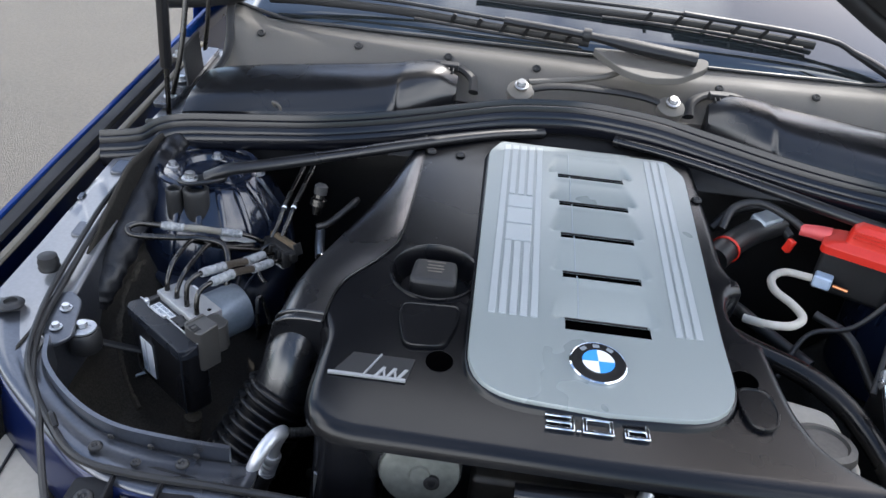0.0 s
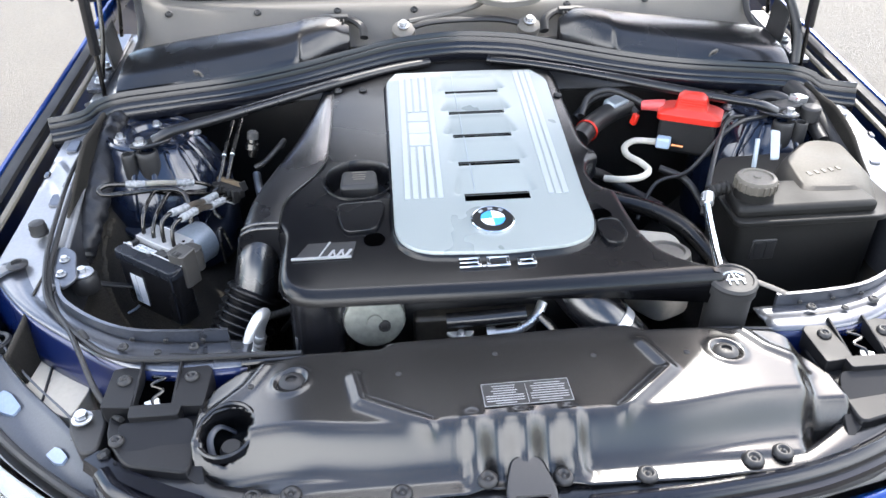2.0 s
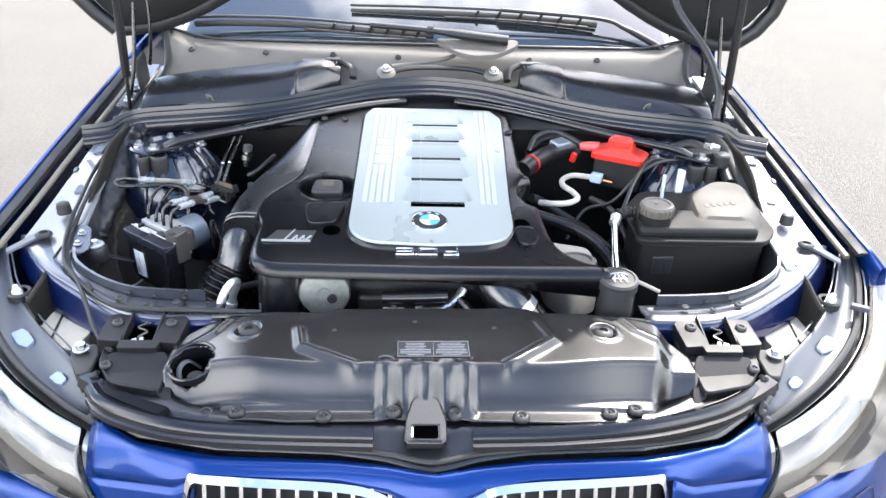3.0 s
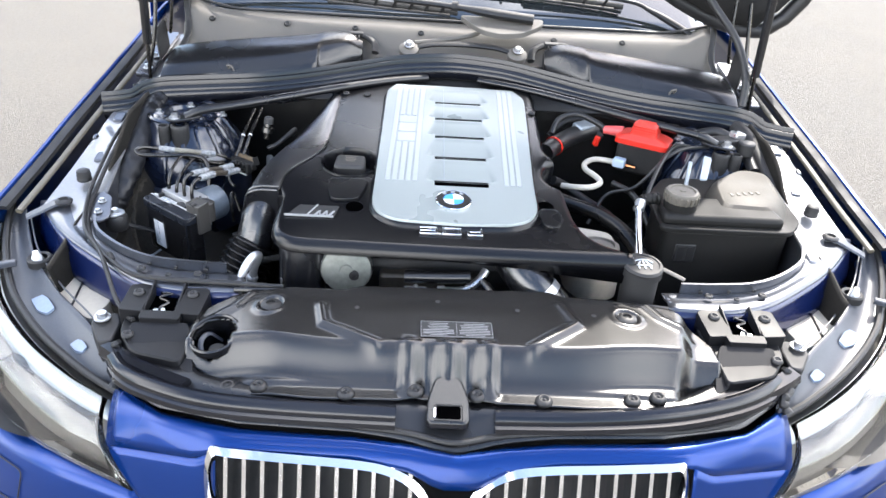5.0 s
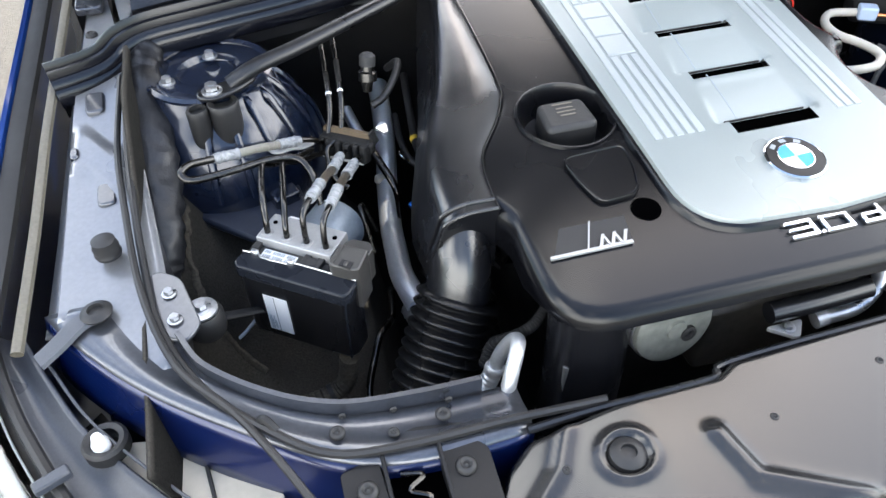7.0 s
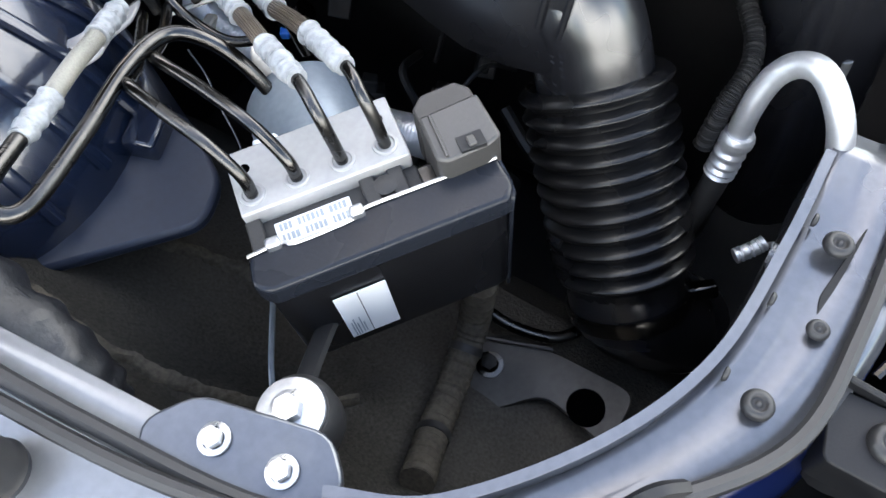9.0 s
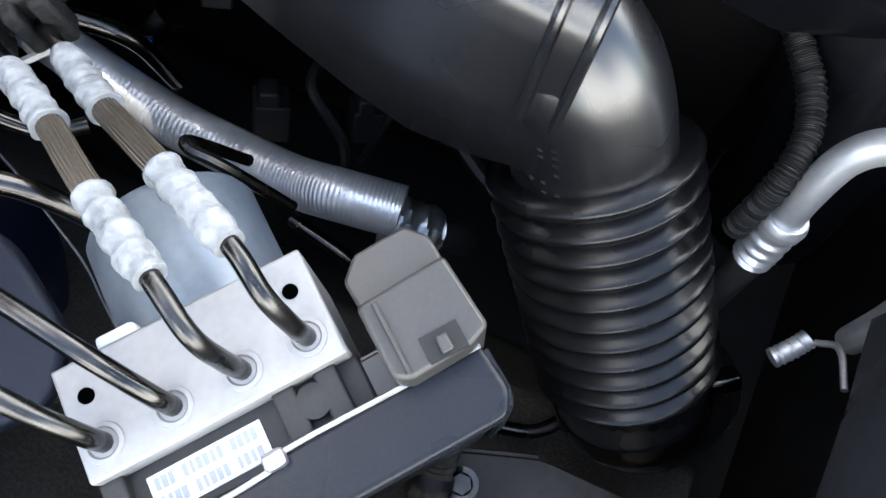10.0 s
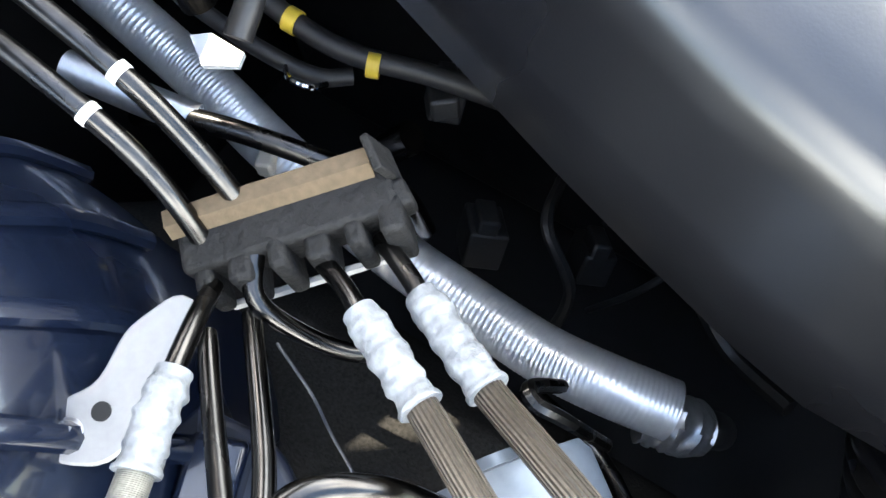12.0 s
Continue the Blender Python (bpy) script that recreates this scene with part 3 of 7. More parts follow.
# front slam panel under the plastic cover, upper bumper in body colour
BUMP = [(-0.50, 0.305, 0.712), (-0.486, 0.290, 0.715), (-0.42, 0.240, 0.716), (-0.30, 0.214, 0.716), (-0.14, 0.207, 0.715), (-0.06, 0.198, 0.712), (0.0, 0.187, 0.708), (0.06, 0.198, 0.712), (0.14, 0.207, 0.715), (0.30, 0.214, 0.716), (0.42, 0.240, 0.716), (0.486, 0.290, 0.715), (0.50, 0.305, 0.712)]
KID = [(-0.50, 0.228, 0.660), (-0.36, 0.186, 0.684), (-0.33, 0.182, 0.702), (-0.14, 0.178, 0.702), (-0.065, 0.168, 0.690), (-0.025, 0.156, 0.672), (0.025, 0.156, 0.672), (0.065, 0.168, 0.690), (0.14, 0.178, 0.702), (0.33, 0.182, 0.702), (0.36, 0.186, 0.684), (0.50, 0.228, 0.660)]


def bumper_top(u, v):
    x = -0.50 + u
    y0, z0 = lerp_line(BUMP, x)
    y1, z1 = lerp_line(KID, x)
    return (x + XC, y0 + (y1 - y0) * v, z0 + (z1 - z0) * v ** 1.8 + 0.006 * math.sin(3.14 * v))


bumper = thing("bumper", "glossy blue front bumper top below the bonnet edge", "bumper", (XC, 0.15, 0.4))
# lower edge of the headlamp lens, from the fender to the grille
LOW = [(-0.915, 0.650, 0.705), (-0.895, 0.575, 0.665), (-0.850, 0.490, 0.628), (-0.780, 0.410, 0.608), (-0.700, 0.332, 0.606), (-0.585, 0.253, 0.618), (-0.445, 0.190, 0.610)]
part("upper_skin", sheet(60, 8, bumper_top), PAINT, bumper, solid=0.003)
for s in (-1, 1):
    def skin_y(x, z):
        base, zk = lerp_line(KID, x) if x > -0.50 else (0.228 + 0.40 * ((-0.50 - x) / 0.40) ** 1.6, 0.660)
        return base - 0.055 * (1 - math.exp(-max(0.0, zk - z) / 0.12))

    def inner_flank(u, v, s=s):
        # between the grille and the lamp's inner edge
        x0 = -0.330
        x1 = -0.500 + 0.055 * smoothstep(0.0, 0.6, v)
        x = x0 + (x1 - x0) * u
        zk = lerp_line(KID, x)[1]
        z = zk + (0.53 - zk) * v
        return (x + XC if s < 0 else XC - x, skin_y(x, z), z)

    def low_flank(u, v, s=s, run=spline(LOW[::-1], 6)):
        # swells out and down from the lower edge of the headlamp
        k = min(u, 0.9999) * (len(run) - 1)
        i = int(k)
        p, d = run[i].lerp(run[i + 1], k - i), (run[i + 1] - run[i])
        out = Vector((-d.y, d.x, 0)).normalized() * (1 if d.x < 0 else -1)
        if out.y > 0:
            out.negate()
        drop = (p.z - 0.20) * v
        swell = (0.030 + 0.050 * smoothstep(0.0, 0.35, u)) * (1 - math.exp(-drop / 0.075))
        x, y = p.x + out.x * swell, p.y + out.y * swell - 0.001
        return (x + XC if s < 0 else XC - x, y, p.z - 0.005 - drop)
    part("flank_skin", sheet(24, 12, inner_flank), PAINT, bumper, solid=0.003)
    part("flank_skin", sheet(40, 14, low_flank), PAINT, bumper, solid=0.003)
    # outline of the washer jet flap
    flap = [low_flank(0.235 + 0.105 * (0.5 + 0.5 * a), 0.10 + 0.13 * (0.5 + 0.5 * b)) for a, b in rounded([(-1, -1), (1, -1), (1, 1), (-1, 1)], 0.35, 3)]
    flap = [Vector(q) + Vector((0, -0.002, 0.0015)) for q in flap]
    part("washer_flap_gap", sweep(flap + flap[:1], 0.0010, 6, 1), RUBBER, bumper)
part("nose_skin", sheet(6, 12, lambda u, v: (XC - 0.022 + 0.044 * u, 0.150 - 0.09 * math.sin(1.6 * v) - 0.012 * math.sin(3.14 * u), 0.660 - 0.46 * v)), PAINT, bumper, solid=0.003)
part("lower_skin", sheet(20, 6, lambda u, v: (XC - 0.40 + 0.80 * u, 0.075 + 0.02 * v, 0.47 - 0.26 * v)), PAINT, bumper, solid=0.003)
# kidney grilles
for s in (-1, 1):
    k = thing("kidney_grille", "chrome-framed kidney grille with upright slats", "grille", (XC + s * 0.18, 0.16, 0.55), group="kidney grilles")
    flat = [(-0.335, 0.690), (-0.30, 0.697), (-0.14, 0.692), (-0.070, 0.680), (-0.030, 0.650), (-0.022, 0.60), (-0.040, 0.540), (-0.09, 0.505), (-0.26, 0.500), (-0.305, 0.535), (-0.335, 0.62)]
    flat = [(x, 0.50 + (z - 0.50) * 1.06) for x, z in flat]

    def on_front(x, z, d=0.0):
        x *= 0.985
        y = 0.174 - (0.70 - z) * 0.42 + 0.20 * max(0.0, abs(x) - 0.20) ** 1.6 + d
        return (0.002 + (x if s < 0 else -x), y, z)
    ring = smooth_outline(flat, 5)
    loop = [on_front(x, z) for x, z in ring]
    cx, cz = -0.18, 0.60
    inner = [on_front(cx + (x - cx) * 0.915, cz + (z - cz) * 0.905, 0.006) for x, z in ring]
    mid = [on_front(cx + (x - cx) * 0.955, cz + (z - cz) * 0.955, -0.009) for x, z in ring]
    back = [on_front(cx + (x - cx) * 0.915, cz + (z - cz) * 0.905, 0.055) for x, z in ring]
    part("frame", loft([loop, mid, inner, back], caps=False), CHROME, k, "bright chrome frame", smooth=60)
    part("backing", loft([[on_front(cx + (x - cx) * q, cz + (z - cz) * q, 0.045) for x, z in ring] for q in (0.93, 0.5, 0.02)], caps=False), DARK, k)
    for i in range(11):
        x = -0.309 + 0.0255 * i
        zt = max(z for (a, z) in ring if abs(a - x) < 0.03) - 0.004
        zb = 0.515
        part("slat", loft([[on_front(x - 0.0035, z, 0.004), on_front(x - 0.0028, z, -0.001), on_front(x + 0.0028, z, -0.001), on_front(x + 0.0035, z, 0.004), on_front(x + 0.003, z, 0.035), on_front(x - 0.003, z, 0.035)] for z in (zt, (zt + zb) / 2, zb)]), CHROME, k)
    part("trim_strip", loft([[on_front(x, z + 0.006, 0.012), on_front(x, z + 0.010, 0.016), on_front(x, z + 0.004, 0.022)] for x, z in ((-0.31, 0.697), (-0.22, 0.697), (-0.14, 0.694), (-0.075, 0.684))]), RUBBER, k)

# headlamps
RIM = [(-0.835, 0.700, 0.780), (-0.818, 0.640, 0.768), (-0.790, 0.570, 0.752), (-0.738, 0.478, 0.733), (-0.660, 0.396, 0.714), (-0.570, 0.328, 0.700), (-0.503, 0.290, 0.690)]
for s in (-1, 1):
    f = (lambda p: p) if s < 0 else flip
    lamp = thing("headlamp", "large swept headlamp with clear lens and grey housing", "headlamp", (XC + s * 0.7, 0.45, 0.6), group="headlamps")
    rim, low = spline(f(RIM), 6), spline(f(LOW), 6)

    def lens(u, v, off=0.0, a=rim, b=low):
        k = min(int(u * (len(a) - 1)), len(a) - 1)
        p = a[k].lerp(b[k], v)
        bulge = math.sin(3.1416 * v ** 0.8) * 0.026 - off
        return p + Vector((s * 0.35, -0.75, 0.55)).normalized() * bulge
    n = len(rim) - 1
    ln = part("lens", sheet(n, 12, lens), GLASS, lamp, "clear plastic lens", solid=0.0025)
    ln.visible_shadow = False
    part("reflector_tray", sheet(n, 8, lambda u, v: lens(u, v, 0.030)), TRAY, lamp, "smoky dark inner housing", solid=0.002)
    # added pale strip that imitates sky reflected along the lens top
    part("lens_sheen_strip", sheet(n, 3, lambda u, v: lens(u, 0.02 + 0.26 * v, 0.008 + 0.014 * v)), STRIPE, lamp, "added pale strip for the sky sheen on the lens", solid=0.002)
    for u, r in ((0.35, 0.050), (0.68, 0.044)):
        c = lens(u, 0.58, 0.030)
        m = look(c, c + Vector((-s * 0.2, 0.95, -0.1)))
        part("projector", lathe([(r, 0.006), (r * 1.08, 0.0), (r * 0.9, -0.03), (r * 0.55, -0.045), (0, -0.05)], m, 28), SATIN, lamp, "round dark reflector")
    part("rim_seal", sweep([q + Vector((-s * 0.012, 0.010, 0.004)) for q in rim], 0.006, 8, 1), RUBBER, lamp)
    inner_edge = f([(-0.790, 0.690, 0.790), (-0.765, 0.640, 0.770), (-0.729, 0.579, 0.752), (-0.655, 0.492, 0.742), (-0.575, 0.414, 0.738), (-0.510, 0.345, 0.728), (-0.480, 0.300, 0.715)])
    ie = spline(inner_edge, 6)

    def carrier(u, v, a=ie, b=rim):
        k = min(max(u, 0.0), 0.9999) * (len(a) - 1)
        i = int(k)
        p, q = a[i].lerp(a[i + 1], k - i), b[i].lerp(b[i + 1], k - i) + Vector((-s * 0.014, 0.012, -0.002))
        return p.lerp(q, v) + Vector((0, 0, -0.010 * math.sin(3.14 * v)))
    part("carrier_plate", sheet(len(ie) - 1, 8, carrier), CARRIER, lamp, "blue-grey plastic headlamp carrier", solid=0.003)
    for u, v, a, b in ((0.545, 0.52, 0.040, 0.26), (0.735, 0.52, 0.024, 0.20)):
        ring = [Vector(carrier(u + a * p, v + b * q)) for p, q in rounded([(-1, -0.5), (-0.6, 0.7), (0.6, 0.8), (1, 0.2), (0.6, -0.7), (-0.5, -0.8)], 0.12, 2)]
        part("window_cutout", loft([[q + Vector((0, 0, 0.0045)) for q in ring], [q - Vector((0, 0, 0.003)) for q in ring]]), SMOKE, lamp, "pale blue-grey six-sided opening")
    # beige lamp housing behind the carrier
    hb = prism(rounded([(q[0], q[1]) for q in f([(-0.724, 0.582), (-0.655, 0.568), (-0.590, 0.524), (-0.562, 0.480), (-0.572, 0.425), (-0.630, 0.455), (-0.680, 0.515)])], 0.010, 3), lambda x, y: 0.733 - 0.03 * max(0, abs(x - XC) - 0.60), 0.62)
    hs = part("housing", hb, BEIGE, lamp, "dusty beige lamp housing", bevel=0.004)
    part("housing_rib", sweep(f([(-0.633, 0.554, 0.7335), (-0.619, 0.462, 0.7335)]), 0.002, 6, 4), DARK, hs)
    part("housing_lip", sweep([q + Vector((-s * 0.006, 0.006, 0.006)) for q in ie[4:32]], 0.0016, 6, 1), CARRIER, hs)
    lug = f([(-0.541, 0.399, 0.757)])[0]
    part("mount_bracket", prism(rounded([(q[0], q[1]) for q in f([(-0.562, 0.415), (-0.524, 0.422), (-0.512, 0.395), (-0.510, 0.350), (-0.528, 0.345), (-0.555, 0.385)])], 0.008, 3), 0.752, 0.70), MATTE, lamp, bevel=0.003)
    put("mount_bolt", BOLT, pose(*lug) @ Matrix.Scale(1.05, 4), lamp, "large hex bolt")
    part("cable_loom", sweep(f([(-0.502, 0.345, 0.755), (-0.492, 0.335, 0.735), (-0.496, 0.315, 0.735), (-0.484, 0.300, 0.728), (-0.490, 0.288, 0.715)]), 0.007, 8, 5, radii=lambda t: 1 + 0.25 * math.sin(t * 40)), RUBBER, lamp)
    part("adjuster", lathe([(0, 0.010), (0.005, 0.008), (0.007, 0), (0.009, -0.004), (0.009, -0.012), (0, -0.012)], pose(*f([(-0.7165, 0.562, 0.764)])[0]) @ Matrix.Scale(0.9, 4)), WHITE, lamp, "white adjuster knob")
    part("adjuster_ring", lathe([(0.013, -0.020), (0.021, -0.018), (0.021, -0.006), (0.018, -0.003), (0.013, -0.005)], pose(*f([(-0.7140, 0.566, 0.762)])[0]), 28), MATTE, lamp, "dark ring round the knob")
    part("clip", box(0.032, 0.012, 0.010, pose(*f([(-0.755, 0.535, 0.760)])[0], 0, 0, -s * 25)), CARRIER, lamp, "blue-grey clip across the rim", bevel=0.002)

# ---- radiator cover ----
REAR = [(-0.392, 0.395), (-0.372, 0.428), (-0.347, 0.447), (-0.276, 0.450), (-0.168, 0.450), (-0.145, 0.462), (0.0, 0.466), (0.163, 0.468), (0.184, 0.455), (0.30, 0.452), (0.360, 0.445), (0.392, 0.415), (0.412, 0.375)]
FRONT = [(-0.392, 0.290), (-0.37, 0.270), (-0.33, 0.258), (-0.20, 0.245), (-0.075, 0.248), (-0.05, 0.254), (0.0, 0.256), (0.04, 0.254), (0.07, 0.248), (0.20, 0.245), (0.33, 0.252), (0.37, 0.275), (0.412, 0.300)]
RIDGES = [[(-0.200, 0.395), (-0.190, 0.350), (-0.112, 0.308)], [(0.173, 0.425), (0.193, 0.372), (0.118, 0.310)],
          [(-0.316, 0.440), (-0.335, 0.408), (-0.372, 0.376)], [(0.316, 0.440), (0.335, 0.408), (0.376, 0.376)]]


def radiator_z(x, y):
    z = 0.800
    brow = 0.312 + 0.02 * smoothstep(0.15, 0.35, abs(x))
    z -= 0.048 * smoothstep(brow + 0.005, brow - 0.040, y) + 0.004 * smoothstep(0.276, 0.268, y)
    if x > 0:
        z -= 0.010 * smoothstep(0.23, 0.41, x) + 0.020 * smoothstep(0.332 + 0.25 * (y - 0.28), 0.360 + 0.25 * (y - 0.28), x)
    else:
        z -= 0.026 * smoothstep(0.24, 0.40, -x)
    for i, r in enumerate(RIDGES):
        z += (0.0075 if i < 2 else 0.0045) * math.exp(-(near_line(r, x, y) / 0.0075) ** 2)
    if abs(x + 0.003) < 0.085:
        w = smoothstep(0.335, 0.295, y) * smoothstep(0.085, 0.06, abs(x + 0.003)) * smoothstep(0.25, 0.27, y)
        z += 0.011 * w * math.cos((x + 0.003) * 2 * math.pi / 0.060)
    for cx, cy in ((-0.278, 0.400), (0.278, 0.400)):
        d = math.hypot(x - cx, y - cy)
        z += 0.003 * math.exp(-((d - 0.021) / 0.004) ** 2) - 0.004 * smoothstep(0.020, 0.015, d)
    z -= 0.012 * smoothstep(0.007, 0.0, lerp_line(REAR, x)[0] - y)
    return z


def radiator_point(u, v):
    x = -0.392 + 0.804 * u
    a, b = lerp_line(REAR, x)[0], lerp_line(FRONT, x)[0]
    y = a + (b - a) * v
    return (x, y, radiator_z(x, y))


rad = thing("radiator_cover", "satin black plastic radiator cover across the front of the bay", "radiator cover", (0, 0.35, 0.75))
part("panel", sheet(190, 60, radiator_point, lambda x, y, z: math.hypot(x + 0.353, y - 0.345) < 0.0315), RADI, rad, solid=0.003, smooth=180)
hole = part("filler_well", lathe([(0.040, -0.010), (0.0385, 0.000), (0.036, 0.0015), (0.0335, 0.000), (0.032, -0.006), (0.030, -0.06), (0, -0.06)], pose(-0.353, 0.345, radiator_z(-0.353, 0.345) - 0.002, 13, -9, 0), 48), RADI, rad, "round well with a strap and cap inside")
part("well_cap", lathe([(0, 0.012), (0.011, 0.012), (0.014, 0.006), (0.014, -0.02), (0, -0.02)], pose(-0.350, 0.340, 0.742)), MATTE, hole)
part("well_strap", sweep([(-0.366, 0.322, 0.735), (-0.374, 0.343, 0.760), (-0.366, 0.364, 0.762), (-0.350, 0.370, 0.745)], 0.004, 8, 6, flat=0.5), CARRIER, hole, "dark grey strap")
for x, y in ((-0.278, 0.400), (0.278, 0.400)):
    pl = part("plug", lathe([(0.0165, -0.004), (0.0155, 0.003), (0.011, 0.006), (0.007, 0.0065), (0.0065, 0.003), (0.0025, 0.003), (0, 0.004)], pose(x, y, radiator_z(x, y) + 0.001)), RUBBER, rad, "round black rubber plug")
for x, y in ((-0.318, 0.272), (-0.273, 0.266), (-0.148, 0.254), (-0.050, 0.263), (0.038, 0.262), (0.134, 0.254), (0.264, 0.264), (0.304, 0.272)):
    put("rivet", RIVET, pose(x, y, radiator_z(x, y) + 0.001), rad, "black plastic rivet")
for x, y in ((-0.145, 0.395), (0.105, 0.405), (0.225, 0.40), (-0.33, 0.405), (-0.02, 0.42)):
    put("rivet", SMALL_RIVET, pose(x, y, radiator_z(x, y) - 0.001) @ Matrix.Scale(0.5, 4), rad)
# rear lip: a rolled edge with little lugs
lip = [(x, y + 0.003, 0.786) for x, y in REAR[2:11]]
part("rear_lip", sweep(lip, 0.004, 8, 5), SATIN, rad)

sticker = thing("warning_label", "black sticker with two columns of small white print", "label", (0.008, 0.35, 0.803))
sm = Matrix.Translation((0.008, 0.347, radiator_z(0.008, 0.35) + 0.0012)) @ pose(0, 0, 0, 0.5, 0, 1.0)
part("backing", box(0.108, 0.038, 0.0008, sm), INK, sticker)
rng = random.Random(4)
for c in (-0.027, 0.027):
    for i in range(8):
        w = 0.044 * (0.55 + 0.45 * rng.random()) if i not in (4, 5, 6) else 0.046
        part("print_line", box(w, 0.0013, 0.0004, sm @ pose(c, 0.0135 - 0.0040 * i, 0.0007)), LABELGREY, sticker)
for x, y, w, h in ((0, 0.0182, 0.106, 0.0007), (0, -0.0182, 0.106, 0.0007), (-0.0532, 0, 0.0007, 0.037), (0.0532, 0, 0.0007, 0.037), (0, -0.001, 0.0006, 0.031)):
    part("border", box(w, h, 0.0004, sm @ pose(x, y, 0.0007)), LABELGREY, sticker)

# bonnet latch
latch = thing("bonnet_latch", "black bonnet catch hook plate with a dark slot", "latch", (-0.004, 0.235, 0.74))
lo = rounded([(-0.022, 0.284), (0.015, 0.284), (0.026, 0.245), (0.026, 0.212), (0.020, 0.206), (-0.028, 0.206), (-0.034, 0.212), (-0.032, 0.245)], [0.014, 0.014, 0.006, 0.003, 0.003, 0.003, 0.003, 0.006], 4)
part("plate", prism(lo, lambda x, y: 0.748 + 0.22 * (y - 0.206), lambda x, y: 0.735), SATIN, latch, bevel=0.003)
part("slot", prism(rounded([(-0.020, 0.232), (0.014, 0.232), (0.014, 0.212), (-0.020, 0.212)], 0.003, 2), lambda x, y: 0.7488 + 0.22 * (y - 0.206), 0.743), VOID, latch)
part("slot_rim", sweep([(-0.022, 0.234, 0.7542), (0.016, 0.234, 0.7542), (0.016, 0.210, 0.7489), (-0.022, 0.210, 0.7489), (-0.022, 0.234, 0.7542)], 0.0016, 6, 1), MATTE, latch)
part("plate_hook", sweep([(-0.022, 0.213, 0.7500), (-0.022, 0.228, 0.7530)], 0.0024, 6, 2), CHROME, latch, "bright latch striker")

# front apron under the seal and the seals themselves
apron = thing("front_apron", "grey-black plastic apron along the bonnet edge", "trim panel", (XC, 0.25, 0.7))


def apron_point(u, v):
    x = -0.50 + u
    y0, z0 = lerp_line(BUMP, x)
    dip = 0.018 * math.exp(-(x / 0.055) ** 2)
    yb = lerp_line(FRONT, max(-0.392, min(0.412, x)))[0] + 0.02 + 0.10 * max(0, abs(x) - 0.37)
    return (x + XC * 0.5, (y0 + 0.004) + (yb - y0) * v, z0 + 0.006 + 0.022 * smoothstep(0, 0.7, v) - dip * (1 - v) * 0.5)


part("panel", sheet(70, 8, apron_point), SATIN, apron, solid=0.003)
part("bead", sweep([(x + XC * 0.5, lerp_line(BUMP, x)[0] + 0.012, lerp_line(BUMP, x)[1] + 0.010) for x in (-0.47, -0.40, -0.30, -0.20, -0.10, -0.055, 0.0, 0.055, 0.10, 0.20, 0.30, 0.40, 0.47)], 0.0045, 8, 5), RUBBER, apron)
SEALP = [(-0.012, -0.006), (-0.012, 0.004), (-0.008, 0.011), (0.0, 0.014), (0.008, 0.011), (0.012, 0.004), (0.012, -0.006)]
for pts in (([(-0.495, 0.318, 0.742), (-0.470, 0.288, 0.745), (-0.427, 0.262, 0.746), (-0.345, 0.236, 0.745), (-0.238, 0.227, 0.743), (-0.076, 0.224, 0.741)]),
            ([(0.062, 0.224, 0.741), (0.19, 0.227, 0.743), (0.315, 0.240, 0.745), (0.410, 0.266, 0.746), (0.468, 0.295, 0.745), (0.502, 0.325, 0.742)])):
    bsl = thing("bonnet_seal", "thick black rubber bonnet seal along the front edge", "seal", pts[2], group="front bonnet seals")
    part("bulb", sweep(pts, 0.01, profile=SEALP, up=(0, 0, 1), per=7), SEALR, bsl, "smooth hollow bulb")
    part("lip", sweep([(q[0], q[1] - 0.013, q[2] - 0.004) for q in pts], 0.01, profile=[(-0.008, -0.004), (-0.008, 0.002), (-0.004, 0.005), (0.006, 0.003), (0.008, -0.004)], up=(0, 0, 1), per=7), SEALR, bsl, "flat lower lip")

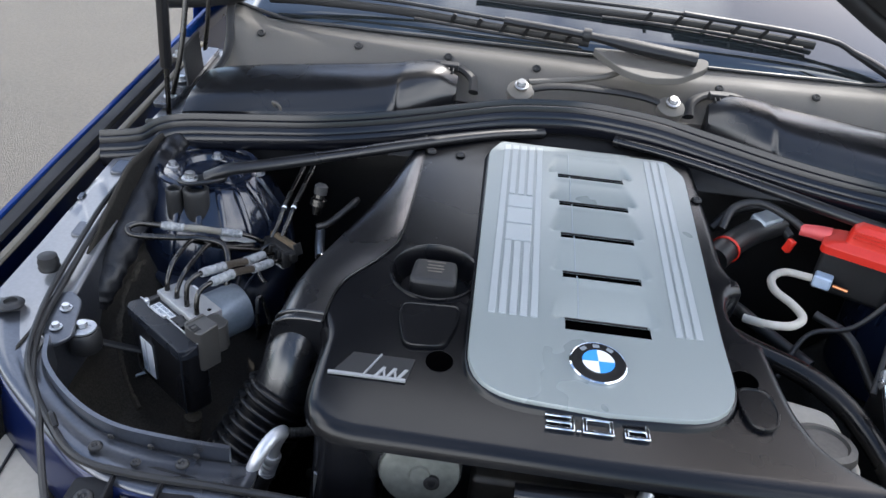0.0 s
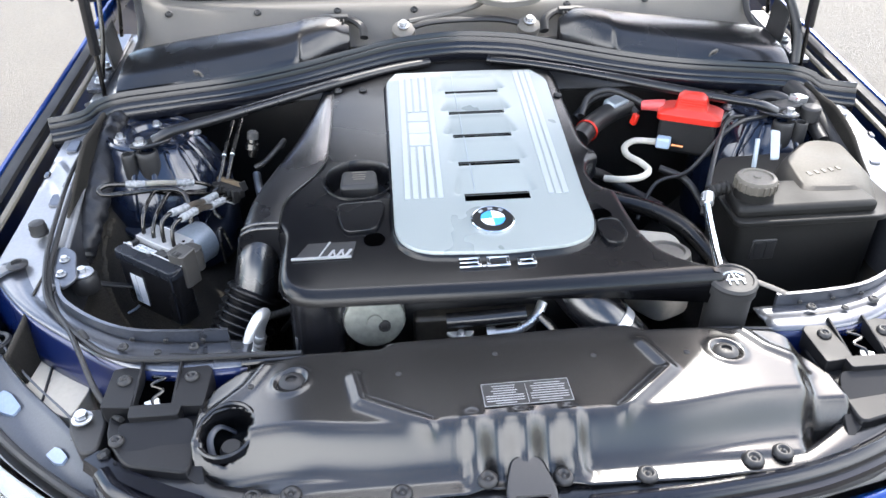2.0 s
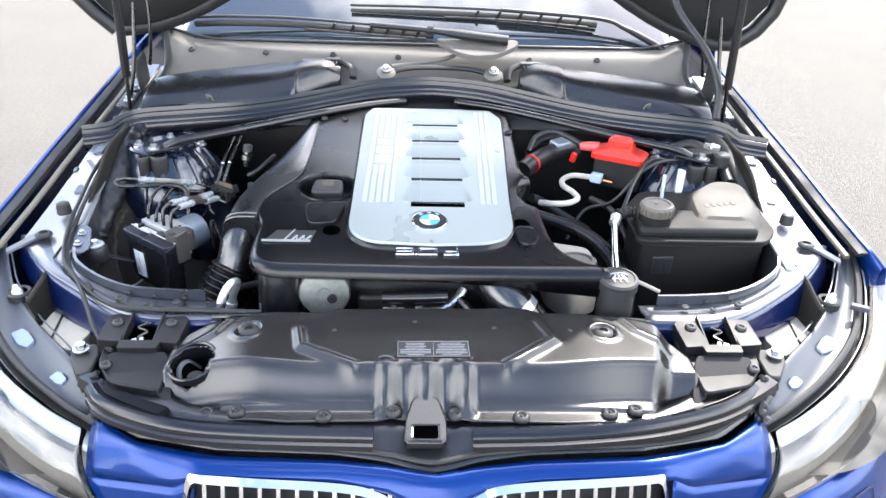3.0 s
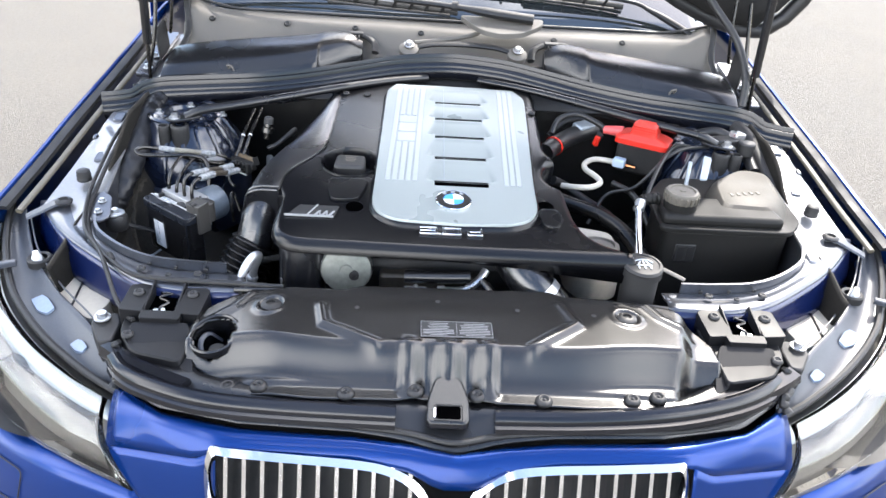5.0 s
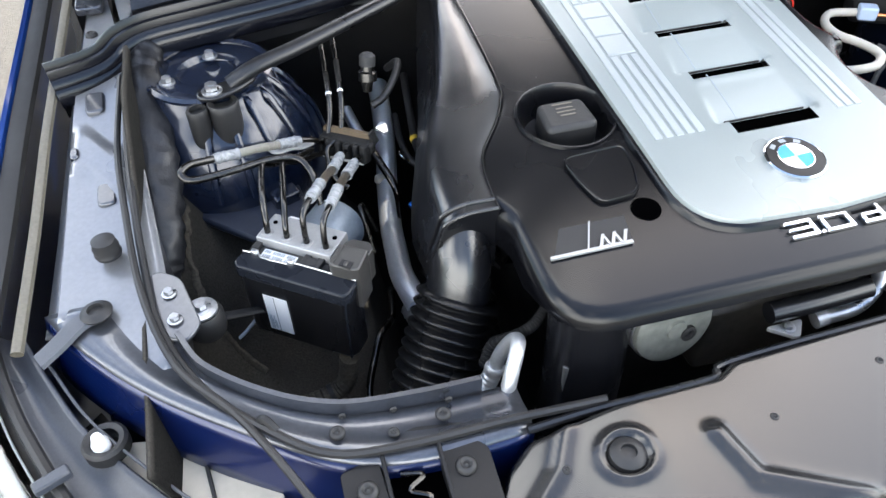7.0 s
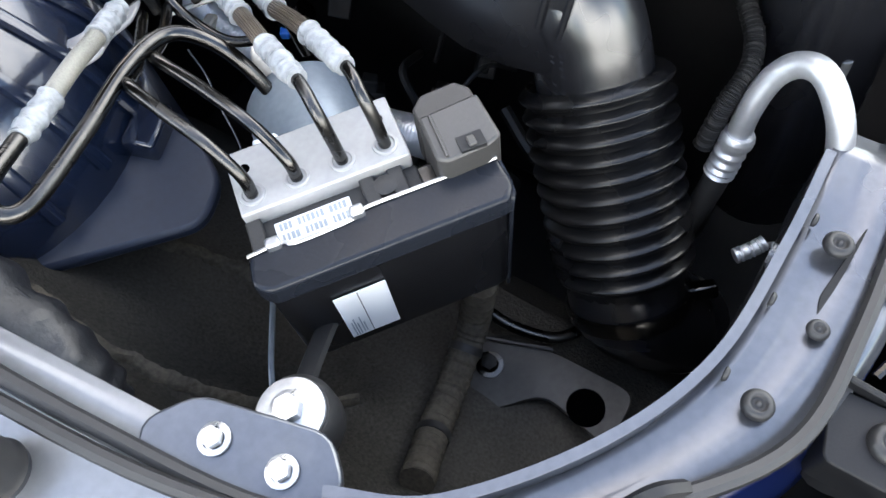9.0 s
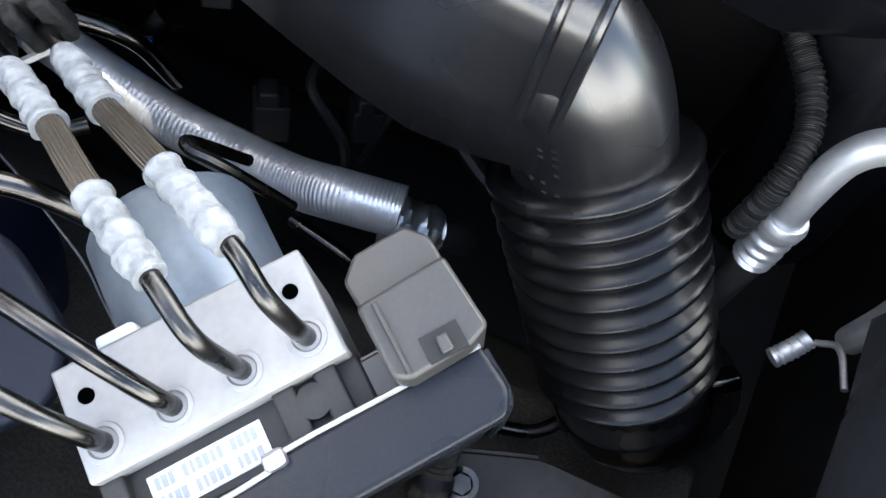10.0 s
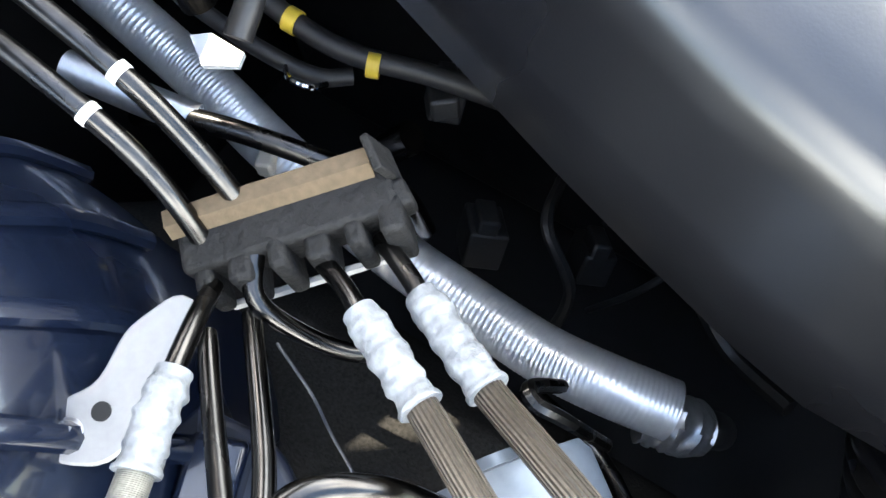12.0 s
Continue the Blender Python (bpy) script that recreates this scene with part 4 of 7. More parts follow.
# cable guides at either end of the radiator cover
for s in (-1, 1):
    f = (lambda p: p) if s < 0 else flip
    g = thing("corner_bracket", "black plastic corner bracket with a bonnet buffer well", "bracket", (XC + s * 0.45, 0.40, 0.76), group="corner brackets")
    o = [(q[0], q[1]) for q in f([(-0.512, 0.452), (-0.478, 0.462), (-0.395, 0.455), (-0.380, 0.420), (-0.388, 0.372), (-0.392, 0.300), (-0.470, 0.318), (-0.500, 0.360)])]
    part("base", prism(rounded(o, 0.012, 3), lambda x, y: 0.764 - 0.10 * max(0, 0.37 - y), 0.735), BRACK, g, bevel=0.003)
    for pl in ([(-0.512, 0.392), (-0.474, 0.388), (-0.478, 0.464), (-0.512, 0.456)], [(-0.424, 0.388), (-0.386, 0.384), (-0.384, 0.446), (-0.398, 0.462), (-0.428, 0.464)], [(-0.474, 0.372), (-0.414, 0.372), (-0.412, 0.392), (-0.476, 0.392)], [(-0.505, 0.470), (-0.478, 0.458), (-0.400, 0.458), (-0.392, 0.474), (-0.44, 0.482)]):
        part("flat_plate", prism(rounded([(q[0], q[1]) for q in f(pl)], 0.004, 3), lambda x, y: 0.783 + 0.04 * (y - 0.44), 0.755), BRACK, g, bevel=0.002)
    # shallow slab: the well's inner shade is its black colour
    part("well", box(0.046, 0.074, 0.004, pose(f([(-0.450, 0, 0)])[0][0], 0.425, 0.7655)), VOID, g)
    for dx in (-0.4745, -0.4255):
        part("guide_rail", box(0.0035, 0.078, 0.020, pose(f([(dx, 0, 0)])[0][0], 0.424, 0.774, 11, 0, 0)), BRACK, g, bevel=0.001)
    part("spring_catch", sweep(f([(-0.462, 0.446, 0.776), (-0.444, 0.438, 0.780), (-0.458, 0.428, 0.779), (-0.442, 0.418, 0.778), (-0.452, 0.406, 0.776), (-0.450, 0.396, 0.772)]), 0.0024, 8, 6), STEEL, g, "small steel spring in the well")
    part("catch_plate", box(0.018, 0.012, 0.003, pose(*f([(-0.452, 0.400, 0.7735)])[0], 8, 0, -s * 20)), ZINC, g, "bright catch plate", bevel=0.001)
    for q in ((-0.492, 0.434, 0.783), (-0.408, 0.434, 0.783), (-0.484, 0.350, 0.764)):
        put("rivet", RIVET, pose(*f([q])[0]) @ Matrix.Scale(0.75, 4), g)
    part("tray", prism(rounded([(q[0], q[1]) for q in f([(-0.486, 0.372), (-0.400, 0.374), (-0.384, 0.335), (-0.372, 0.285), (-0.420, 0.322), (-0.482, 0.338)])], 0.008, 3), lambda x, y: 0.772 - 0.36 * (0.372 - y), 0.735), BRACK, g, "sloping moulded tray", bevel=0.003)
    part("lower_shelf", sweep(f([(-0.515, 0.345, 0.742), (-0.480, 0.318, 0.744), (-0.430, 0.288, 0.744), (-0.375, 0.262, 0.745)]), 0.02, profile=[(-0.014, -0.004), (-0.010, 0.007), (0.010, 0.010), (0.016, -0.004)], up=(0, 0, 1)), SEALR, g)

# rubber buffers on the ledges and small bolts beside them
for s in (-1, 1):
    f = (lambda p: p) if s < 0 else flip
    q = f([(-0.697, 0.746, 0.822)])[0]
    b = thing("bonnet_buffer", "ridged black rubber bonnet stop on the wing ledge", "buffer", q, group="bonnet buffers")
    part("buffer", lathe([(0.013, 0), (0.014, 0.004), (0.0125, 0.007), (0.0135, 0.012), (0.012, 0.016), (0.012, 0.020), (0.007, 0.023), (0, 0.022)], pose(*q)), RUBBER, b)
    bk = thing("wing_bracket", "grey metal arm bolted to the wing ledge with a rubber washer", "bracket", f([(-0.71, 0.676, 0.805)])[0], group="wing brackets")
    part("arm", sweep(f([(-0.700, 0.682, 0.808), (-0.725, 0.672, 0.807), (-0.748, 0.656, 0.799), (-0.766, 0.646, 0.792)]), 0.015, profile=[(-0.011, -0.0015), (-0.009, 0.002), (0.009, 0.002), (0.011, -0.0015)], up=(0, 0, 1)), CARRIER, bk)
    part("washer", lathe([(0.0145, 0), (0.0155, 0.003), (0.0125, 0.006), (0.008, 0.007), (0.007, 0.003), (0.003, 0.003), (0, 0.004)], pose(*f([(-0.709, 0.677, 0.809)])[0])), RUBBER, bk)
lp = thing("mounting_plate", "blue-grey steel plate with two bright bolts on the inner wing", "plate", (-0.636, 0.66, 0.80))
part("plate", prism(rounded([(-0.668, 0.700), (-0.650, 0.712), (-0.628, 0.698), (-0.612, 0.640), (-0.628, 0.622), (-0.660, 0.640)], 0.008, 3), lambda x, y: 0.809 + 0.18 * (y - 0.66), lambda x, y: 0.803 + 0.18 * (y - 0.66)), INNER, lp, bevel=0.0015)
for q in ((-0.640, 0.680, 0.813), (-0.636, 0.648, 0.808)):
    put("bolt", BOLT, pose(*q) @ Matrix.Scale(0.62, 4), lp, "bright hex bolt")
mt = thing("rubber_mount", "round rubber mount with a large bright bolt on an arm", "mount", (-0.612, 0.667, 0.78))
part("body", lathe([(0.018, -0.012), (0.020, -0.006), (0.020, 0.012), (0.017, 0.017), (0, 0.017)], pose(-0.613, 0.664, 0.779)), RUBBER, mt)
part("washer_disc", lathe([(0.0160, 0.018), (0.0160, 0.0205), (0.009, 0.0215), (0, 0.0215)], pose(-0.613, 0.664, 0.779)), ZINC, mt, "bright washer")
put("bolt", BOLT, pose(-0.613, 0.664, 0.799) @ Matrix.Scale(0.85, 4), mt)
part("arm", sweep([(-0.606, 0.674, 0.772), (-0.585, 0.686, 0.758), (-0.552, 0.700, 0.742)], 0.006, 8, 4, flat=0.6), DARK, mt)

# wire loom along the wing
lone(part("bonnet_cable", sweep([(-0.668, 1.02, 0.885), (-0.672, 0.90, 0.862), (-0.668, 0.80, 0.842), (-0.662, 0.72, 0.824), (-0.650, 0.64, 0.812), (-0.615, 0.562, 0.804), (-0.566, 0.508, 0.799), (-0.515, 0.470, 0.795), (-0.45, 0.462, 0.792), (-0.36, 0.462, 0.790), (-0.27, 0.458, 0.790)], 0.0042, 8, 6), RUBBER), "thin black bonnet release cable along the inner wing", "cable")
lone(part("bonnet_cable", sweep([(-0.676, 1.0, 0.882), (-0.682, 0.88, 0.860), (-0.676, 0.78, 0.840), (-0.664, 0.68, 0.822), (-0.636, 0.590, 0.810), (-0.590, 0.530, 0.802), (-0.560, 0.480, 0.795), (-0.530, 0.430, 0.775), (-0.500, 0.395, 0.765), (-0.485, 0.380, 0.770)], 0.0038, 8, 6), RUBBER), "thin black lock cable tied beside the first", "cable")
lone(part("cable_tie", sweep([(-0.575, 0.520, 0.790), (-0.565, 0.512, 0.806), (-0.556, 0.502, 0.800)], 0.004, 6, 4), DARK), "black clip holding two cables", "clip")
WH = [(-0.640, 1.055, 0.885), (-0.652, 1.01, 0.872), (-0.650, 0.92, 0.842), (-0.652, 0.84, 0.806), (-0.656, 0.79, 0.775), (-0.66, 0.77, 0.75)]
wh = thing("wing_loom", "fat black wrapped wiring loom along the inner wing", "wiring loom", WH[2])
part("wrap", crumpled(sweep(WH, 0.024, 26, 14, flat=0.8, radii=lambda t: 0.72 + 0.42 * math.sin(3.14 * t) + 0.04 * math.sin(t * 34) + 0.03 * math.sin(t * 83)), 0.0035, 70), WRAP, wh)
whr = spline(WH, 8)
for k in (6, 30):
    part("tape_band", sweep(whr[k:k + 2], 0.0205, 18, 3, flat=0.85), RUBBER, wh, "tight black tape band")
part("split_seam", sweep([q + Vector((0.019, -0.004, 0.012)) for q in whr[8:30]], 0.0011, 6, 1), DARK, wh)
lone(part("wing_hose", sweep(flip([(-0.640, 1.055, 0.885), (-0.652, 1.00, 0.875), (-0.656, 0.92, 0.850), (-0.660, 0.84, 0.820), (-0.655, 0.79, 0.78)]), 0.018, 14, 6), MATTE), "fat black wrapped loom beside the expansion tank", "wiring loom")

# ---- engine cover ----
TOP = lambda x, y: 0.806 + 0.095 * y
eng = thing("engine_cover", "satin black engine cover with a silver-grey centre panel", "engine cover", (0, 0.8, 0.8))
notch = [(0.2235 - 0.040 * math.cos(a), 0.762 + 0.056 * math.sin(a)) for a in [radians(-75 + 15 * i) for i in range(11)]]
outline = rounded([(-0.303, 0.495), (0.0, 0.490), (0.310, 0.490), (0.305, 0.515), (0.262, 0.535), (0.236, 0.560), (0.222, 0.600), (0.217, 0.65)] + notch + [(0.196, 0.86), (0.200, 1.00), (0.200, 1.155), (-0.259, 1.155), (-0.256, 0.985), (-0.258, 0.810), (-0.312, 0.728), (-0.322, 0.690), (-0.318, 0.660), (-0.304, 0.632)],
                  [0.06, 0, 0.010, 0.008, 0.02, 0.02, 0.02, 0.02] + [0.004] * 11 + [0.02, 0.02, 0.03, 0.03, 0.02, 0.02, 0.015, 0.01, 0.008, 0.01], 5)
OILC = (-0.191, 0.764)


def cover_shell():
    """The lid: an upper face with a round well, rolled over at its edge into a skirt."""
    bm = bmesh.new()

    def inset(d):
        n = len(outline)
        res = []
        for i in range(n):
            a, b, c = Vector(outline[i - 1]), Vector(outline[i]), Vector(outline[(i + 1) % n])
            t = (c - a).normalized()
            nrm = Vector((-t.y, t.x))
            q = b + nrm * d
            res.append((q.x, q.y))
        return res
    rings = []
    for d, h, back in ((0.016, 0.0, 0), (0.010, -0.0012, 0), (0.005, -0.0048, 0), (0.0015, -0.0105, 0), (0.0, -0.018, 0), (0.0008, -0.026, 0.008), (0.002, -0.040, 0.036), (0.003, -0.051, 0.066)):
        row = []
        for x, y in inset(d):
            k = smoothstep(0.62, 0.50, y) * (1 - smoothstep(0.16, 0.26, x))
            row.append(bm.verts.new((x, y + back * k, TOP(x, y) + h)))
        rings.append(row)
    n = len(outline)
    for a, b in zip(rings, rings[1:]):
        for i in range(n):
            bm.faces.new((a[i], a[(i + 1) % n], b[(i + 1) % n], b[i]))
    well = [bm.verts.new((OILC[0] + 0.058 * math.cos(2 * math.pi * j / 40), OILC[1] + 0.058 * math.sin(2 * math.pi * j / 40), TOP(*OILC) + 0.095 * 0.058 * math.sin(2 * math.pi * j / 40))) for j in range(40)]
    top_edges = [e for e in bm.edges if e.verts[0] in rings[0] and e.verts[1] in rings[0]]
    well_edges = [bm.edges.new((well[j], well[(j + 1) % 40])) for j in range(40)]
    bmesh.ops.triangle_fill(bm, use_beauty=True, edges=top_edges + well_edges)
    prev = well
    for r, h in ((0.0570, 0.0032), (0.0550, 0.0036), (0.0535, 0.0010), (0.0520, -0.012), (0.047, -0.032)):
        ring = [bm.verts.new((OILC[0] + r * math.cos(2 * math.pi * j / 40), OILC[1] + r * math.sin(2 * math.pi * j / 40), TOP(*OILC) + 0.095 * r * math.sin(2 * math.pi * j / 40) + h)) for j in range(40)]
        for j in range(40):
            bm.faces.new((prev[j], prev[(j + 1) % 40], ring[(j + 1) % 40], ring[j]))
        prev = ring
    bm.faces.new(prev)
    return bm


part("shell", cover_shell(), COVER, eng, "satin black moulded shell", smooth=38)
oil = part("filler_cap", prism(rounded([(OILC[0] - 0.031, OILC[1] - 0.026), (OILC[0] + 0.030, OILC[1] - 0.026), (OILC[0] + 0.027, OILC[1] + 0.022), (OILC[0] - 0.028, OILC[1] + 0.022)], 0.009, 4), lambda x, y: TOP(x, y) + 0.006 - 0.2 * (y - OILC[1] + 0.02) * 0.1, lambda x, y: TOP(x, y) - 0.03), MATTE, eng, "square black oil filler cap with moulded marks", bevel=0.006, segs=3)
part("cap_mark", joined(*[box(w, 0.0022, 0.0006, pose(OILC[0], OILC[1] + y, TOP(OILC[0], OILC[1] + y) + 0.0062, 5.4, 0, 0)) for y, w in ((0.013, 0.024), (0.006, 0.020), (0.000, 0.022), (-0.006, 0.018))]), DUSTY, oil, "faint moulded lines")
for pts, name in (([(-0.224, 0.694), (-0.153, 0.698), (-0.156, 0.664), (-0.167, 0.628), (-0.210, 0.624), (-0.220, 0.660)], "pad"), ([(0.158, 0.622), (0.190, 0.622), (0.196, 0.590), (0.186, 0.566), (0.164, 0.566), (0.156, 0.592)], "pad")):
    part(name, prism(rounded(pts, 0.011, 4), lambda x, y: TOP(x, y) + 0.0048, lambda x, y: TOP(x, y) - 0.004), COVER, eng, "raised rounded pad", bevel=0.0022, segs=3)
    rp = rounded(pts, 0.011, 4)
    part("pad_rim", sweep([(x, y, TOP(x, y) + 0.0046) for x, y in rp + rp[:1]], 0.0017, 6, 1), COVER, eng)
# nearly flush black discs, depth and shade painted on
for x, y in ((-0.169, 0.608), (0.171, 0.638)):
    h = part("screw_well", lathe([(0.0150, -0.001), (0.0152, 0.0012), (0.0132, 0.0014), (0.0122, 0.0006), (0, 0.0006)], Matrix.Translation((x, y, TOP(x, y))) @ pose(0, 0, 0, 5.4, 0, 0)), VOID, eng, "round screw hole, its depth painted black")
for x, y in ((-0.232, 1.075), (-0.185, 1.075), (0.185, 1.02)):
    put("screw", SMALL_RIVET, pose(x, y, TOP(x, y) + 0.0005), eng)

# silver centre panel with its slots and ribs
PLATE = lambda x, y: 0.8175 + 0.095 * y


p_out = rounded([(-0.139, 0.562), (0.010, 0.553), (0.152, 0.562), (0.1535, 0.70), (0.1700, 1.050), (0.1690, 1.072), (0.148, 1.112), (-0.120, 1.118), (-0.1385, 1.080), (-0.1385, 0.70)], [0.072, 0, 0.078, 0.02, 0.010, 0.010, 0.006, 0.006, 0.012, 0.02], 8)
SX0, SX1 = -0.030, 0.070
SLOTS = [0.700, 0.792, 0.880, 0.962, 1.042]


def plate_z(x, y):
    """Louvres: each bay starts level with the panel and sinks towards the slot in front of it."""
    z = PLATE(x, y)
    for a, b in zip(SLOTS, SLOTS[1:] + [1.118]):
        if a - 0.0005 <= y < b - 0.0005:
            t = min(1.0, max(0.0, (y - a) / (b - 0.0205 - a)))
            grow = 0.012 * (1 - t)
            w = smoothstep(SX0 - 0.004 - grow, SX0 + 0.006 - grow, x) * smoothstep(SX1 + 0.004 + grow, SX1 - 0.006 + grow, x)
            z -= w * 0.0080 * (1 - t) ** 1.8
            z += w * 0.0015 * math.exp(-((t - 0.93) / 0.08) ** 2)
    return z


def silver():
    bm = bmesh.new()
    n = len(p_out)
    top = [bm.verts.new((x, y, PLATE(x, y))) for x, y in p_out]
    mid = [bm.verts.new((x * 1.004, y + (0.0012 if y > 0.9 else -0.0012), PLATE(x, y) - 0.002)) for x, y in p_out]
    low = [bm.verts.new((x * 1.006, y + (0.0016 if y > 0.9 else -0.0016), PLATE(x, y) - 0.0060)) for x, y in p_out]
    for a, b in ((top, mid), (mid, low)):
        for i in range(n):
            bm.faces.new((a[i], a[(i + 1) % n], b[(i + 1) % n], b[i]))
    # a rectangular field in the middle is a fine grid with the waves and the slots
    gx = [SX0 - 0.020 + (SX1 - SX0 + 0.040) * i / 42 for i in range(43)]
    marks = [0.668] + [v for k, sl in enumerate(SLOTS) for v in (sl - (0.026 if k == 0 else 0.0205), sl)] + [1.118]
    gy = [marks[0]] + [a + (b - a) * j / (20 if k % 2 == 0 else 4) for k, (a, b) in enumerate(zip(marks, marks[1:])) for j in range(1, (20 if k % 2 == 0 else 4) + 1)]
    rows = len(gy) - 1
    grid = [[bm.verts.new((x, y, plate_z(x, y) if 0 < i < 42 and 0 < j < rows else PLATE(x, y))) for j, y in enumerate(gy)] for i, x in enumerate(gx)]
    for i in range(42):
        for j in range(rows):
            cx, cy = (gx[i] + gx[i + 1]) / 2, (gy[j] + gy[j + 1]) / 2
            cut = False
            for k, sl in enumerate(SLOTS):
                depth = 0.026 if k == 0 else 0.0205
                if SX0 < cx < SX1 and sl - depth < cy < sl:
                    cut = True
            if not cut:
                bm.faces.new((grid[i][j], grid[i + 1][j], grid[i + 1][j + 1], grid[i][j + 1]))
    frame_loop = [grid[i][0] for i in range(43)] + [grid[42][j] for j in range(1, rows + 1)] + [grid[i][rows] for i in range(41, -1, -1)] + [grid[0][j] for j in range(rows - 1, 0, -1)]
    e1 = [bm.edges.get((top[i], top[(i + 1) % n])) for i in range(n)]
    m = len(frame_loop)
    e2 = [bm.edges.get((frame_loop[i], frame_loop[(i + 1) % m])) or bm.edges.new((frame_loop[i], frame_loop[(i + 1) % m])) for i in range(m)]
    bmesh.ops.triangle_fill(bm, use_beauty=True, edges=e1 + e2)
    return bm


def bed():
    """The cover swells up to the panel's edge."""
    rings = []
    for grow, h in ((-0.004, -0.0055), (0.0022, -0.0045), (0.0035, -0.0052), (0.0050, -0.0080), (0.0070, -0.0118)):
        ring = []
        n = len(p_out)
        for i, (x, y) in enumerate(p_out):
            t = (Vector(p_out[(i + 1) % n]) - Vector(p_out[i - 1])).normalized()
            q = Vector((x, y)) + Vector((t.y, -t.x)) * grow
            away = math.hypot(q.x - OILC[0], q.y - OILC[1])
            ring.append((q.x, q.y, PLATE(q.x, q.y) + h - 0.014 * smoothstep(0.066, 0.058, away)))
        rings.append(ring)
    return loft(rings, caps=False)


part("panel_bed", bed(), COVER, eng, "raised shoulder round the centre panel", smooth=60)
panel = part("centre_panel", silver(), SILVER, eng, "silver-grey centre panel with five slots", smooth=50)
# shade behind the slots is painted: near-black boxes under the panel
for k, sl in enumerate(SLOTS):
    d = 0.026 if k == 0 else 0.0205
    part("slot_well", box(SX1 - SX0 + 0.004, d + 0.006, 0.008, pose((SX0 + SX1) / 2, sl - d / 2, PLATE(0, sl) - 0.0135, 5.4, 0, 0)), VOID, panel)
for sl in SLOTS:
    part("slot_lip", box(SX1 - SX0, 0.0015, 0.010, pose((SX0 + SX1) / 2, sl + 0.0012, PLATE(0, sl) - 0.0105)), MATTE, panel)
part("panel_seam", joined(*[sweep([(-0.012, a + (b - a) * q / 6, plate_z(-0.012, a + (b - a) * q / 6)) for q in range(7)], 0.0007, 6, 3) for a, b in ((0.703, 0.776), (0.795, 0.864), (0.883, 0.946), (0.965, 1.026), (1.045, 1.10))]), MOTOR, panel)


def stripes(xs0, xs1, y0, y1, count, widen, raised=0.0022):
    out = []
    for i in range(count):
        t = (i + 0.5) / count
        a, b = xs0[0] + (xs0[1] - xs0[0]) * t, xs1[0] + (xs1[1] - xs1[0]) * t
        w0, w1 = (xs0[1] - xs0[0]) / count * widen, (xs1[1] - xs1[0]) / count * widen
        bm = bmesh.new()
        rows = []
        for yy, c, w in ((y0, a, w0), (y1, b, w1)):
            rows.append([bm.verts.new((c + q * w, yy, PLATE(c, yy) + h)) for q, h in ((-0.5, -0.001), (-0.5, raised), (0.5, raised), (0.5, -0.001))])
        r0, r1 = rows
        for j in range(4):
            bm.faces.new((r0[j], r0[(j + 1) % 4], r1[(j + 1) % 4], r1[j]))
        bm.faces.new(r0)
        bm.faces.new(list(reversed(r1)))
        out.append(bm)
    return out


def ls(y):
    t = (y - 0.687) / (1.108 - 0.687)
    return (-0.1230 + 0.0065 * t, -0.0600 + 0.0090 * t)


def stripe_run(y0, y1, first, last):
    """Raised stripes of the five-stripe group between two places along it."""
    for k in range(first, last):
        a, b = ls(y0), ls(y1)
        wa, wb = (a[1] - a[0]) / 5, (b[1] - b[0]) / 5
        for bm in stripes((a[0] + wa * k, a[0] + wa * (k + 1)), (b[0] + wb * k, b[0] + wb * (k + 1)), y0, y1, 1, 0.66, 0.0014):
            part("stripe", bm, STRIPE, panel, "brushed metal stripe", bevel=0.0005)


stripe_run(0.687, 1.108, 0, 1)
stripe_run(0.687, 1.108, 4, 5)
stripe_run(0.687, 0.836, 1, 4)
stripe_run(0.957, 1.108, 1, 4)
# the maker's word between the stripes, drawn as three plain blocks
for y0, y1 in ((0.840, 0.878), (0.881, 0.919), (0.922, 0.953)):
    a, b = ls(y0), ls(y1)
    wa = (a[1] - a[0]) / 5
    for bm in stripes((a[0] + wa * 1.1, a[0] + wa * 3.9), (b[0] + wa * 1.1, b[0] + wa * 3.9), y0, y1, 1, 1.0, 0.0016):
        part("maker_block", bm, STRIPE, panel, "plain metal block in the stripes", bevel=0.0012)
for bm in stripes((0.0975, 0.1325), (0.1085, 0.1445), 0.683, 1.104, 3, 0.70, 0.0014):
    part("stripe", bm, STRIPE, panel, "brushed metal stripe", bevel=0.0005)

# round badge: plain ring and four quarters
bx, by = 0.004, 0.622
bmx = Matrix.Translation((bx, by, PLATE(bx, by) + 0.001)) @ pose(0, 0, 0, 5.4, 0, 3) @ Matrix.Scale(0.90, 4)
badge = part("round_badge", lathe([(0.0355, -0.002), (0.0355, 0.0025), (0.0338, 0.0038), (0.0330, 0.0032), (0, 0.0032)], bmx, 48), CHROME, eng, "round badge with a black ring and blue and white quarters")
part("badge_ring", lathe([(0.0330, 0.0030), (0.0325, 0.0040), (0.0215, 0.0042), (0.0210, 0.0030)], bmx, 48), ENAMEL, badge)
part("badge_rim", lathe([(0.0215, 0.0030), (0.0212, 0.0047), (0.0200, 0.0047), (0.0198, 0.0030)], bmx, 48), CHROME, badge)
for q in range(4):
    bm = bmesh.new()
    pts = [Vector((0, 0, 0.0044))] + [Vector((0.0199 * math.cos(radians(90 * q + 9 * i)), 0.0199 * math.sin(radians(90 * q + 9 * i)), 0.0044)) for i in range(11)]
    bm.faces.new([bm.verts.new(bmx @ p) for p in pts])
    part("badge_quarter", bm, WHITE if q % 2 == 0 else LIGHTBLUE, badge)
